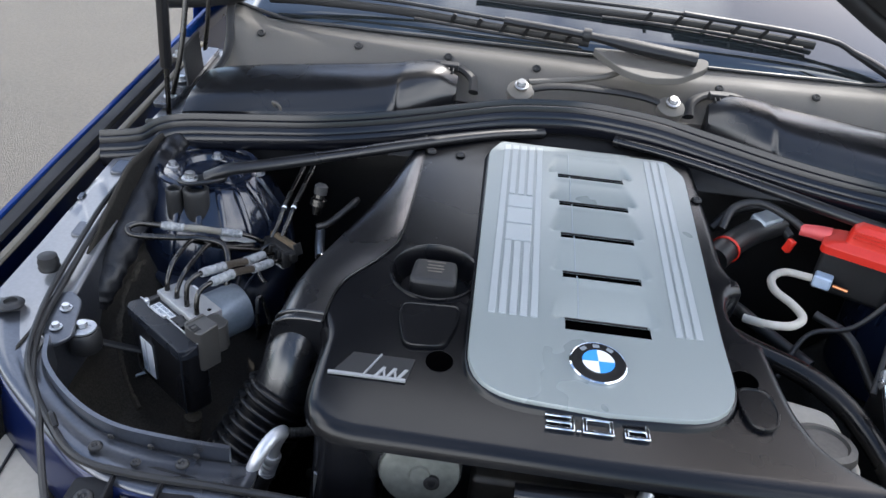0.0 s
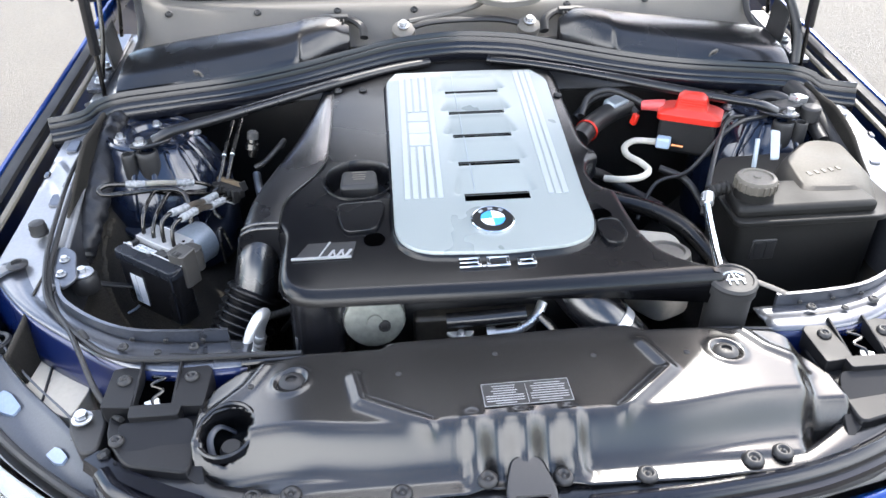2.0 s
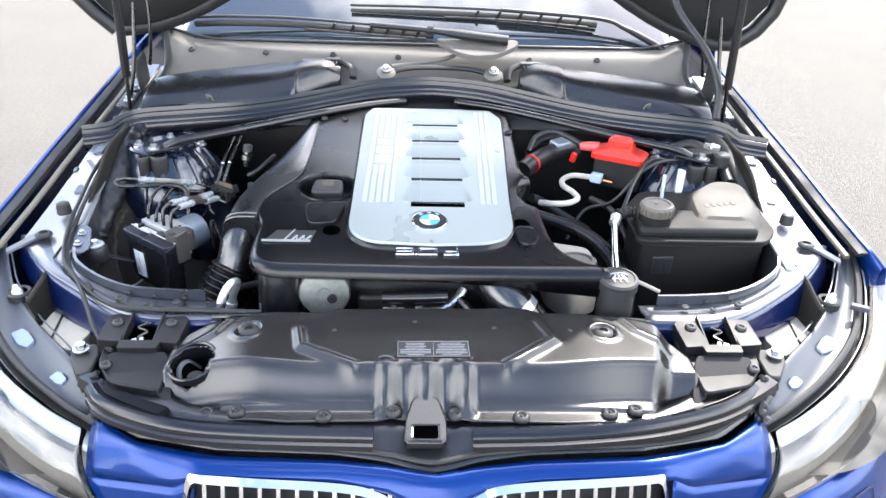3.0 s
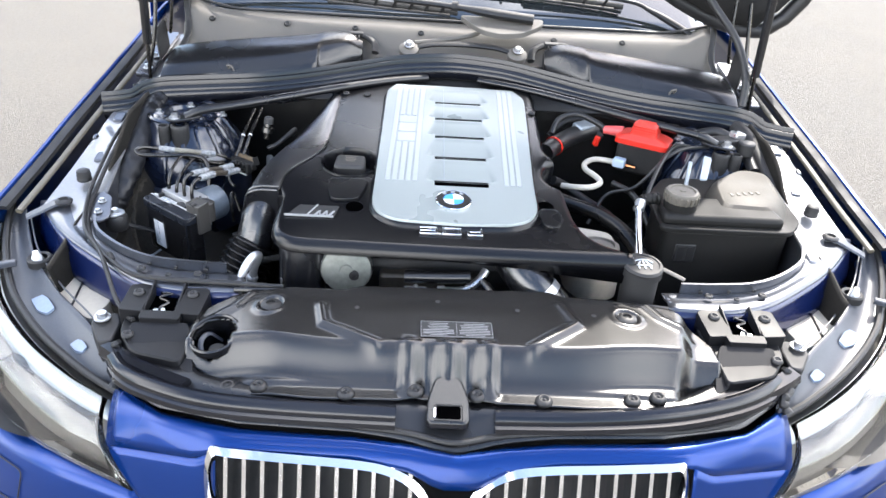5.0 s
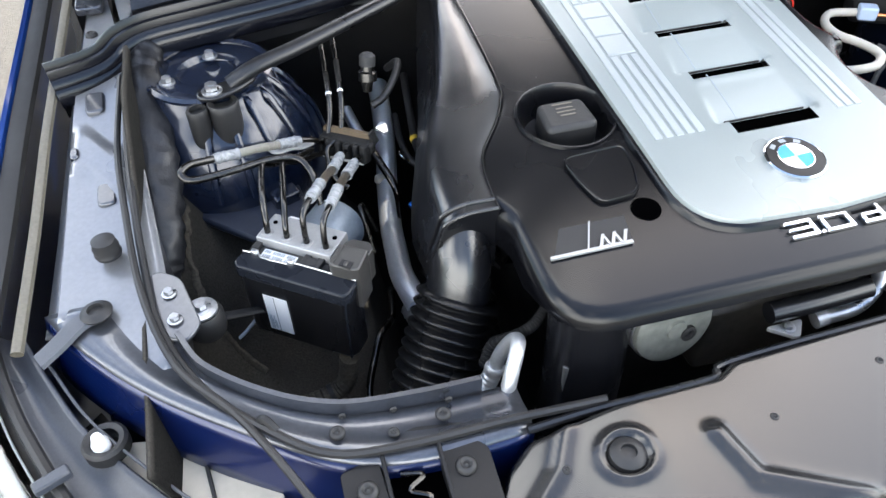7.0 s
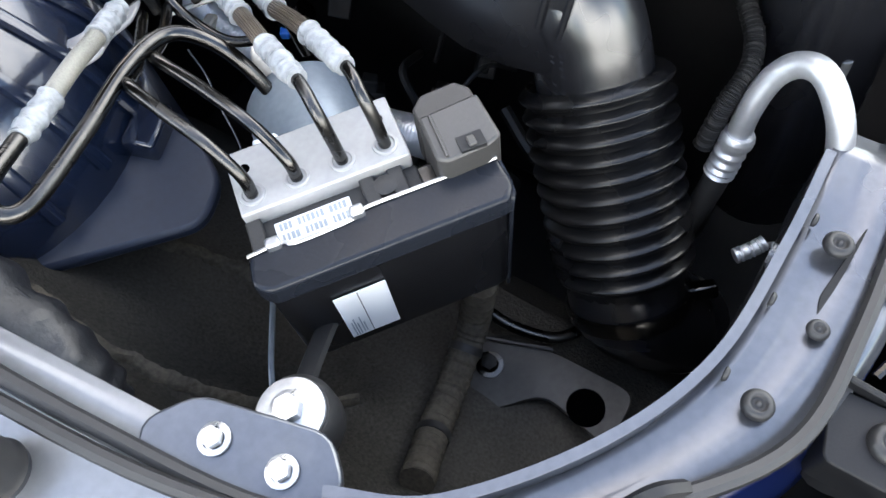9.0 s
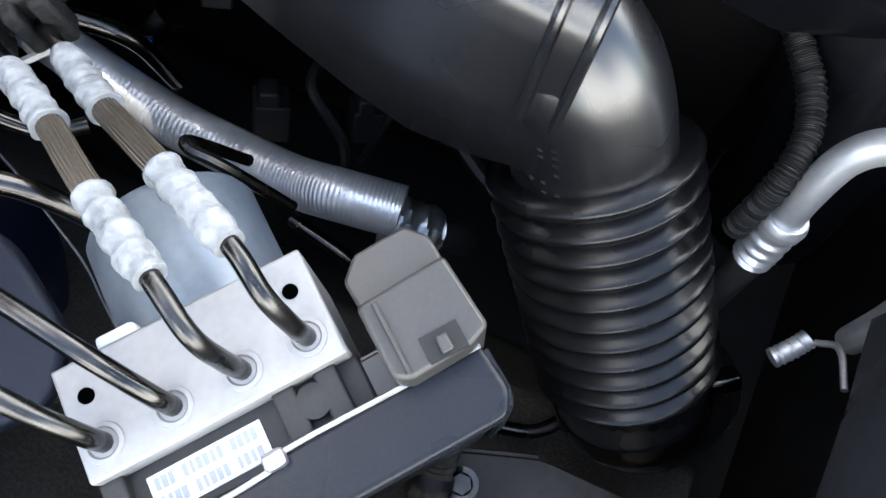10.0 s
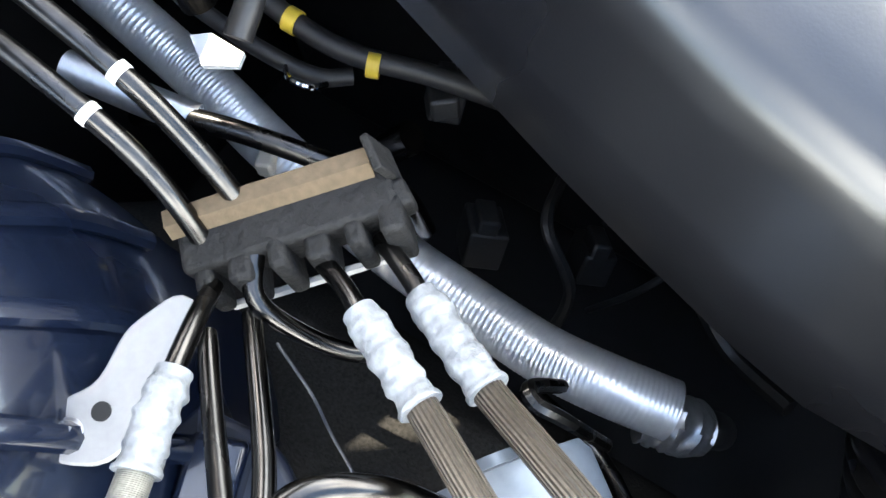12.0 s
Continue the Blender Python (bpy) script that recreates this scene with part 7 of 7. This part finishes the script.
# cabin filter boxes
for s in (-1, 1):
    f = (lambda p: p) if s < 0 else flip
    fb = thing("filter_box", "smooth black cabin filter housing behind the bulkhead seal", "filter housing", (XC + s * 0.43, 1.2, 0.9), group="cabin filter boxes")
    rings = []
    for x, yf, zf, zt, yb in ((-0.655, 1.106, 0.912, 0.926, 1.225), (-0.625, 1.098, 0.920, 0.944, 1.258), (-0.345, 1.134, 0.940, 0.976, 1.280), (-0.300, 1.158, 0.946, 0.984, 1.280), (-0.245, 1.200, 0.951, 0.984, 1.280), (-0.210, 1.230, 0.952, 0.966, 1.268)):
        k = min(1.0, (yb - yf) / 0.14)
        rings.append([Vector(q) for q in f([(x, yf, zf - 0.05), (x, yf + 0.002, zf + 0.002), (x, yf + 0.042 * k, zt + 0.001), (x, yb - 0.034 * k, zt + 0.014), (x, yb - 0.006, zt + 0.008), (x, yb, zf - 0.05)])])
    runs = [spline(run, 5) for run in zip(*rings)]
    part("lid", loft([[ring[0]] + spline(ring[1:5], 4) + [ring[5]] for ring in zip(*runs)]), FILTERP, fb, "satin black moulded lid", smooth=50)
    part("rear_rim", sweep(f([(-0.30, 1.300, 0.975), (-0.26, 1.306, 0.985), (-0.215, 1.305, 0.982), (-0.185, 1.28, 0.972), (-0.180, 1.255, 0.955)]), 0.010, 8, 6, flat=0.7), MATTE, fb)
    part("catch", joined(box(0.034, 0.014, 0.012, pose(*f([(-0.228, 1.275, 0.992)])[0], 10, 0, 0)), *[box(0.003, 0.012, 0.016, pose(*f([(-0.236 + 0.008 * i, 1.262, 0.984)])[0], 20, 0, 0)) for i in range(3)]), MATTE, fb, bevel=0.0015)
    part("front_clip", sweep(f([(-0.500, 1.125, 0.930), (-0.506, 1.118, 0.945), (-0.496, 1.116, 0.943), (-0.490, 1.120, 0.928)]), 0.0025, 6, 5), COWL, fb)

# ribbed bulkhead seal
SEAL = [(-0.765, 1.038, 0.886), (-0.735, 1.046, 0.888), (-0.705, 1.056, 0.892), (-0.680, 1.068, 0.906), (-0.640, 1.080, 0.914), (-0.55, 1.090, 0.920), (-0.43, 1.108, 0.926), (-0.32, 1.140, 0.934), (-0.22, 1.178, 0.944), (-0.13, 1.208, 0.954), (-0.06, 1.222, 0.958), (0.012, 1.228, 0.960)]
SEAL = SEAL + [(2 * XC - x, y, z) for x, y, z in reversed(SEAL[:-1])]
bs = thing("bulkhead_seal", "ribbed black rubber seal across the top of the bulkhead", "seal", (XC, 1.15, 0.9))
part("carrier", sweep(SEAL, 0.02, profile=[(-0.004, -0.060), (-0.006, -0.024), (0.020, -0.028), (0.024, -0.034), (0.020, -0.060)], up=(0, 0, 1), per=6), SATIN, bs)
part("ribbed_strip", sweep(SEAL, 0.02, profile=[(a * 0.62 + 0.009, b * 1.05 - 0.004) for a, b in [(-0.010, -0.02), (-0.010, 0.008), (-0.006, 0.015), (0.002, 0.016), (0.006, 0.009), (0.0075, 0.000), (0.010, 0.008), (0.016, 0.007), (0.019, 0.000), (0.0205, -0.010), (0.023, -0.001), (0.028, -0.003), (0.031, -0.010), (0.0325, -0.020), (0.035, -0.011), (0.040, -0.014), (0.041, -0.030), (0.03, -0.036), (0.0, -0.030)]], up=(0, 0, 1), per=6), SEALR, bs, "wide strip with long parallel ribs", smooth=50)

# tower braces
for s in (-1, 1):
    f = (lambda p: p) if s < 0 else flip
    b = thing("tower_brace", "black flattened tube bracing the suspension tower", "brace", f([(-0.568, 0.914, 0.892)])[0], group="tower braces")
    part("tube", sweep(f([(-0.548, 0.922, 0.893), (-0.515, 0.930, 0.906), (-0.46, 0.955, 0.910), (-0.36, 1.015, 0.914), (-0.25, 1.085, 0.918), (-0.14, 1.150, 0.920), (-0.05, 1.19, 0.92)]), 0.0115, 12, 6, flat=0.75), SATIN, b)
    part("eye", prism(rounded([(q[0], q[1]) for q in f([(-0.586, 0.902), (-0.566, 0.896), (-0.535, 0.908), (-0.515, 0.925), (-0.525, 0.938), (-0.560, 0.930), (-0.586, 0.924)])], 0.008, 3), lambda x, y: 0.893 + 0.08 * max(0, abs(-0.586 + XC) - abs(x - XC)) , lambda x, y: 0.887 + 0.08 * max(0, abs(-0.586 + XC) - abs(x - XC))), SATIN, b, bevel=0.002)
    put("bolt", BOLT, pose(*f([(-0.568, 0.912, 0.893)])[0]), b, "bright hex bolt")

# gas struts and hinges
for s in (-1, 1):
    f = (lambda p: p) if s < 0 else flip
    g = thing("gas_strut", "black gas strut holding up the bonnet", "gas strut", f([(-0.676, 1.095, 0.905)])[0], group="gas struts")
    part("rod", sweep(f([(-0.676, 1.095, 0.900), (-0.668, 1.09, 1.01)]), 0.0042, 10, 3), STEEL, g)
    part("cylinder", sweep(f([(-0.669, 1.09, 0.995), (-0.650, 1.075, 1.26), (-0.63, 1.06, 1.50)]), 0.0095, 14, 3), SATIN, g)
    h = thing("hinge_assembly", "dark steel bonnet hinge with bright bolts", "hinge", f([(-0.70, 1.25, 0.92)])[0], group="bonnet hinges")
    part("foot", prism(rounded([(q[0], q[1]) for q in f([(-0.735, 1.16), (-0.700, 1.16), (-0.690, 1.38), (-0.725, 1.38)])], 0.006, 2), lambda x, y: 0.903 + 0.19 * (y - 1.16), lambda x, y: 0.893 + 0.19 * (y - 1.16)), INNER, h, bevel=0.0015)
    part("upright", box(0.006, 0.075, 0.075, pose(*f([(-0.690, 1.245, 0.962)])[0], 10, 0, 0)), MATTE, h, bevel=0.004)
    part("link", sweep(f([(-0.700, 1.17, 0.918), (-0.688, 1.20, 1.00), (-0.690, 1.26, 1.12)]), 0.008, 8, 5, flat=0.5), STEEL, h)
    part("link", sweep(f([(-0.680, 1.28, 0.97), (-0.668, 1.28, 1.05), (-0.672, 1.31, 1.16)]), 0.007, 8, 5, flat=0.5), STEEL, h)
    for q in ((-0.710, 1.18, 0.910), (-0.712, 1.24, 0.920), (-0.704, 1.22, 0.972)):
        put("bolt", BOLT, pose(*f([q])[0]) @ Matrix.Scale(0.9, 4), h, "bright bolt")
    put("ledge_plug", SMALL_RIVET, pose(*f([(-0.712, 1.10, 0.892)])[0]), h)
lone(part("hinge_cable", sweep(flip([(-0.648, 1.07, 0.93), (-0.652, 1.10, 0.99), (-0.630, 1.15, 1.06), (-0.57, 1.22, 1.14), (-0.54, 1.27, 1.22)]), 0.009, 10, 6), RUBBER), "black wiring hose rising to the bonnet", "hose")

TH = radians(86)
HY, HZ, HL = 1.345, 1.065, 1.13


def bonnet_half(t):
    return 0.880 - 0.090 * smoothstep(0.09, 0.0, t) - 0.13 * smoothstep(0.1, 1.0, t) - 0.12 * smoothstep(0.80, 1.0, t)


def bonnet_point(u, v, lift=0.0):
    t = v
    k = 2 * u - 1
    x = XC + k * bonnet_half(t)
    sdist = -0.03 + (HL + 0.03) * t + 0.31 * (1 - k * k) ** 2.3 * (1 - smoothstep(0, 0.45, t))
    sdist -= 0.10 * (abs(k) ** 3) * smoothstep(0.75, 1.0, t)
    crown = 0.055 * (1 - k * k) + lift
    return (x, HY - sdist * math.cos(TH) + crown * math.sin(TH), HZ + sdist * math.sin(TH) + crown * math.cos(TH))


bonnet = thing("bonnet", "raised blue bonnet with a dark insulated underside", "bonnet", (XC, HY, HZ))
part("outer_skin", sheet(36, 24, lambda u, v: bonnet_point(0.015 + 0.97 * u, 0.02 + 0.97 * v, 0.030)), PAINT, bonnet, solid=0.002)
part("insulation", sheet(36, 24, lambda u, v: bonnet_point(0.02 + 0.96 * u, 0.01 + 0.98 * v, 0.0)), INSUL, bonnet, "black insulation mat", solid=0.012)
rimpts = [bonnet_point(0.0, i / 14, 0.016) for i in range(15)] + [bonnet_point(i / 10, 1.0, 0.016) for i in range(1, 11)] + [bonnet_point(1.0, 1 - i / 14, 0.016) for i in range(1, 15)] + [bonnet_point(1 - i / 14, 0.0, 0.016) for i in range(1, 15)]
part("edge_seal", sweep(rimpts, 0.020, 10, 2), RUBBER, bonnet, "thick black rubber edge")

# ---- right-hand side of the bay ----
tank = thing("expansion_tank", "black coolant expansion tank with a dusty brown screw cap", "coolant tank", (0.52, 0.74, 0.70))
lower = rounded([(0.402, 0.655), (0.632, 0.655), (0.665, 0.70), (0.672, 0.83), (0.640, 0.87), (0.46, 0.86), (0.41, 0.78)], 0.02, 4)
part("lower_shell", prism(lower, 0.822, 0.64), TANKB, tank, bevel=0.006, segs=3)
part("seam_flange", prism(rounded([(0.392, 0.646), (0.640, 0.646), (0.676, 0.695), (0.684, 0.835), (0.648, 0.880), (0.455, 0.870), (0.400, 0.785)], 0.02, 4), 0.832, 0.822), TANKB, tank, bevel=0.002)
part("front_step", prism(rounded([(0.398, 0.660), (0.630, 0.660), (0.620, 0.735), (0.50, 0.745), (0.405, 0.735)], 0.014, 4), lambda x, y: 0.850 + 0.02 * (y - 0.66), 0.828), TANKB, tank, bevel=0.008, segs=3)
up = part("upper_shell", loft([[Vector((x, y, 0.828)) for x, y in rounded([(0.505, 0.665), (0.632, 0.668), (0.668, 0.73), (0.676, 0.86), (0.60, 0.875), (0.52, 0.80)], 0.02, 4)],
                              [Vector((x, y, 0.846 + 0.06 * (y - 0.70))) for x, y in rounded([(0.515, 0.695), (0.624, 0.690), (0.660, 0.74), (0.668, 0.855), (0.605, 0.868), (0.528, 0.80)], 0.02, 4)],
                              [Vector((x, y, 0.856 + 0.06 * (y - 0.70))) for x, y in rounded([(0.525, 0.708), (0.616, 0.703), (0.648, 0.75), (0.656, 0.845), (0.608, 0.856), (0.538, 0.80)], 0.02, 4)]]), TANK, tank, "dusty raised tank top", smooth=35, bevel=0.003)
part("moulded_mark", joined(*[box(0.006, 0.010, 0.0012, pose(0.552 + 0.014 * i, 0.745 + 0.003 * i, 0.8592 + 0.0002 * i, 3, 0, 10)) for i in range(5)]), DUSTY, up, "faint moulded marks")
part("filler_neck", cyl(0.031, 0.040, pose(0.437, 0.700, 0.835), 36), TANKB, tank)
scr = part("screw_cap", lathe([(0.030, 0), (0.0315, 0.004), (0.0315, 0.018), (0.029, 0.022), (0.024, 0.023), (0.0225, 0.020), (0.006, 0.0205), (0.005, 0.023), (0, 0.023)], pose(0.437, 0.700, 0.862), 40), DUSTY, tank, "dusty brown screw cap")
for i in range(20):
    a = 2 * math.pi * i / 20
    part("cap_grip", box(0.003, 0.003, 0.014, pose(0.437 + 0.0318 * math.cos(a), 0.700 + 0.0318 * math.sin(a), 0.872, 0, 0, math.degrees(a))), DUSTY, scr)
part("front_badge", box(0.040, 0.004, 0.038, pose(0.450, 0.6545, 0.775)), MATTE, tank, "square moulded frame", bevel=0.002)
for i in range(2):
    part("frame_window", box(0.013, 0.002, 0.028, pose(0.441 + 0.018 * i, 0.6522, 0.775)), DARK, tank)
part("hose_barb", sweep([(0.400, 0.715, 0.858), (0.384, 0.712, 0.858), (0.366, 0.706, 0.855)], 0.011, 14, 5, radii=lambda t: 1 + 0.12 * math.sin(t * 22)), TANKB, tank)
tube = thing("overflow_tube", "bright metal vent tube running down from the tank", "tube", (0.345, 0.6, 0.8))
part("tube", sweep([(0.368, 0.706, 0.857), (0.358, 0.694, 0.852), (0.352, 0.66, 0.836), (0.342, 0.60, 0.815), (0.330, 0.535, 0.800)], 0.0068, 14, 7), CHROME, tube)
part("collar", sweep([(0.362, 0.700, 0.855), (0.355, 0.684, 0.848)], 0.0105, 14, 4), ZINC, tube)
lone(part("level_tab", prism(rounded([(0.490, 0.765), (0.505, 0.765), (0.525, 0.815), (0.510, 0.820)], 0.004, 3), lambda x, y: 0.88 + 0.5 * (y - 0.765), lambda x, y: 0.876 + 0.5 * (y - 0.765)), MOTOR, bevel=0.001), "pale plastic tab behind the tank cap", "tab")
lone(part("level_pin", sweep([(0.470, 0.775, 0.86), (0.474, 0.790, 0.905)], 0.004, 8, 3), MOTOR), "pale upright pin behind the tank cap", "pin")

wf = thing("washer_filler", "black washer filler neck with a marked cap", "washer bottle", (0.32, 0.5, 0.75))
part("neck", lathe([(0.030, -0.16), (0.030, -0.012), (0.0335, -0.010), (0.0335, 0.0), (0, 0.0)], pose(0.320, 0.497, 0.832)), MATTE, wf)
wc = part("cap", lathe([(0.033, 0), (0.034, 0.006), (0.031, 0.010), (0.027, 0.0105), (0.026, 0.0085), (0, 0.0095)], pose(0.320, 0.497, 0.832, 4, 0, 0), 36), MATTE, wf, "black cap with a pale windscreen symbol")
part("cap_tab", sweep([(0.348, 0.490, 0.838), (0.364, 0.478, 0.836), (0.382, 0.466, 0.832)], 0.005, 8, 5, flat=0.5), COWL, wc)
wm = Matrix.Translation((0.320, 0.497, 0.8422)) @ pose(0, 0, 0, 4, 0, 0)
arc = [wm @ Vector((0.017 * math.cos(radians(a)), -0.004 + 0.014 * math.sin(radians(a)), 0.0006)) for a in range(25, 156, 13)]
part("symbol_arc", sweep(arc, 0.0014, 6, 2), MOTOR, wc)
part("symbol_lines", joined(*[box(w, 0.0024, 0.001, wm @ pose(x, y, 0.0004, 0, 0, r)) for x, y, w, r in ((0, -0.006, 0.026, 0), (-0.007, 0.001, 0.010, 60), (0.007, 0.001, 0.010, -60), (0, 0.003, 0.012, 90), (-0.010, -0.012, 0.007, 90), (0.0, -0.012, 0.007, 90), (0.010, -0.012, 0.007, 90))]), MOTOR, wc)

term = thing("battery_terminal", "red plastic jump-start terminal cover on a black base", "terminal cover", (0.43, 0.97, 0.82))
part("base", box(0.105, 0.055, 0.07, pose(0.437, 0.985, 0.830, 0, 0, -28)), DARK, term, bevel=0.008, segs=3)
red = part("cover", loft([[Vector((0.432 + x * math.cos(radians(-28)) - y * math.sin(radians(-28)), 0.972 + x * math.sin(radians(-28)) + y * math.cos(radians(-28)), z)) for x, y in rounded([(-a, -b), (a, -b), (a, b), (-a, b)], r, 4)] for a, b, z, r in ((0.058, 0.034, 0.868, 0.012), (0.058, 0.034, 0.880, 0.012), (0.048, 0.028, 0.886, 0.012), (0.030, 0.024, 0.890, 0.010), (0.026, 0.022, 0.912, 0.012), (0.018, 0.015, 0.918, 0.010))]), RED, term, "bright red cover", smooth=35, bevel=0.002)
part("cover_ribs", joined(*[box(0.050, 0.002, 0.002, pose(0.430, 0.964, 0.900 + 0.005 * i, 0, 0, -28) @ pose(0, -0.016, 0)) for i in range(3)]), RED, red)
part("cable_boot", sweep([(0.392, 1.005, 0.878), (0.375, 1.012, 0.878), (0.352, 1.02, 0.876)], 0.012, 14, 5, radii=lambda t: 1.1 - 0.35 * t), PINK, term, "pink-red cable boot")
part("cable", sweep([(0.358, 1.018, 0.876), (0.335, 1.03, 0.888), (0.295, 1.055, 0.896), (0.255, 1.05, 0.885), (0.235, 1.02, 0.86)], 0.0065, 12, 6), RUBBER, term)
part("red_tag", box(0.010, 0.012, 0.022, pose(0.335, 1.00, 0.856, 10, 10, 30)), RED, term, bevel=0.002)
breather = thing("breather_hose", "cream corrugated hose in an S bend with a pale connector", "hose", (0.32, 0.88, 0.82))
part("hose", sweep([(0.240, 0.850, 0.812), (0.266, 0.832, 0.818), (0.298, 0.832, 0.82), (0.321, 0.855, 0.82), (0.317, 0.888, 0.82), (0.302, 0.922, 0.82), (0.308, 0.957, 0.82), (0.335, 0.980, 0.82), (0.372, 0.972, 0.82)], 0.0060, 14, 12, radii=lambda t: 1 + 0.06 * math.sin(t * 260)), HOSE_TAN, breather)
part("connector", box(0.026, 0.022, 0.020, pose(0.384, 0.962, 0.823, 0, 0, -28)), PALEBLUE, breather, "pale blue-grey connector", bevel=0.003)
part("stub", sweep([(0.398, 0.955, 0.82), (0.416, 0.944, 0.82)], 0.003, 8, 3), COPPER, breather, "copper-coloured stub")
tb = thing("turbo_hose", "fat black hose with a red ring and blue-grey clip", "hose", (0.26, 1.0, 0.84))
part("hose", sweep([(0.215, 0.955, 0.84), (0.245, 0.995, 0.845), (0.29, 1.04, 0.85), (0.345, 1.085, 0.85)], 0.020, 16, 6), RUBBER, tb)
part("ring", lathe([(0.0205, -0.002), (0.0225, -0.001), (0.0225, 0.002), (0.0205, 0.003)], Matrix.Translation((0.238, 0.985, 0.844)) @ look((0, 0, 0), (-0.58, -0.8, -0.1)), 24), RED, tb, "red ring")
part("clip", box(0.05, 0.03, 0.024, pose(0.315, 1.062, 0.862, 10, 0, 38)), MOTOR, tb, bevel=0.004)
lone(part("loop_cable", sweep([(0.530, 0.955, 0.872), (0.485, 0.925, 0.880), (0.440, 0.855, 0.872), (0.405, 0.79, 0.845), (0.375, 0.73, 0.80)], 0.0042, 10, 7), RUBBER), "thin black cable looping past the suspension tower", "cable")
lone(part("loop_cable", sweep([(0.560, 0.93, 0.882), (0.50, 0.90, 0.888), (0.455, 0.88, 0.870), (0.40, 0.865, 0.81), (0.34, 0.86, 0.79), (0.30, 0.82, 0.74)], 0.0038, 10, 7), RUBBER), "thin black cable above the breather hose", "cable")
lone(part("coolant_hose", sweep([(0.190, 0.835, 0.805), (0.235, 0.795, 0.802), (0.300, 0.755, 0.797), (0.345, 0.70, 0.785), (0.368, 0.61, 0.765), (0.360, 0.55, 0.735), (0.335, 0.51, 0.70)], 0.0150, 18, 8), BELLOWS), "fat black coolant hose beside the engine", "hose")
alt = thing("pump_cover", "dusty beige cast cover with a round dark cap", "pump", (0.28, 0.65, 0.76))
part("casting", prism(rounded([(0.222, 0.725), (0.318, 0.700), (0.322, 0.600), (0.262, 0.572), (0.225, 0.62)], 0.02, 4), lambda x, y: 0.785 + 0.04 * (y - 0.62), 0.70), BEIGE, alt, "dusty beige casting", bevel=0.008, segs=3)
part("cap", lathe([(0.036, 0), (0.038, 0.006), (0.036, 0.014), (0.028, 0.016), (0.026, 0.012), (0, 0.013)], pose(0.280, 0.630, 0.785, -6, 0, 0), 36), DUSTY, alt, "round dusty cap")
part("finger", box(0.05, 0.012, 0.006, pose(0.245, 0.708, 0.785, 0, 0, -20)), DARK, alt)
for pts, r in (([(0.23, 0.90, 0.80), (0.26, 0.92, 0.78), (0.30, 0.90, 0.76), (0.35, 0.84, 0.75)], 0.010), ([(0.24, 1.08, 0.83), (0.28, 1.10, 0.86), (0.33, 1.10, 0.865), (0.36, 1.06, 0.84)], 0.008), ([(0.36, 0.90, 0.80), (0.40, 0.86, 0.79), (0.43, 0.80, 0.74)], 0.007), ([(0.55, 1.0, 0.88), (0.60, 0.985, 0.895), (0.645, 0.94, 0.87), (0.65, 0.88, 0.85)], 0.012)):
    lone(part("shaded_hose", sweep(pts, r, 10, 6), RUBBER), "dark hose in the shade beside the engine", "hose", group="shaded hoses")
sens = thing("tower_sensor", "grey plastic sensor block with bright clips on the tower", "sensor", (0.60, 0.93, 0.88))
part("body", joined(box(0.055, 0.035, 0.030, pose(0.600, 0.945, 0.885, 0, 0, 15)), cyl(0.018, 0.03, pose(0.640, 0.925, 0.87), 18)), MATTE, sens, bevel=0.004)
part("clip", box(0.028, 0.024, 0.014, pose(0.628, 0.955, 0.903, 0, 10, 25)), ZINC, sens, bevel=0.003)
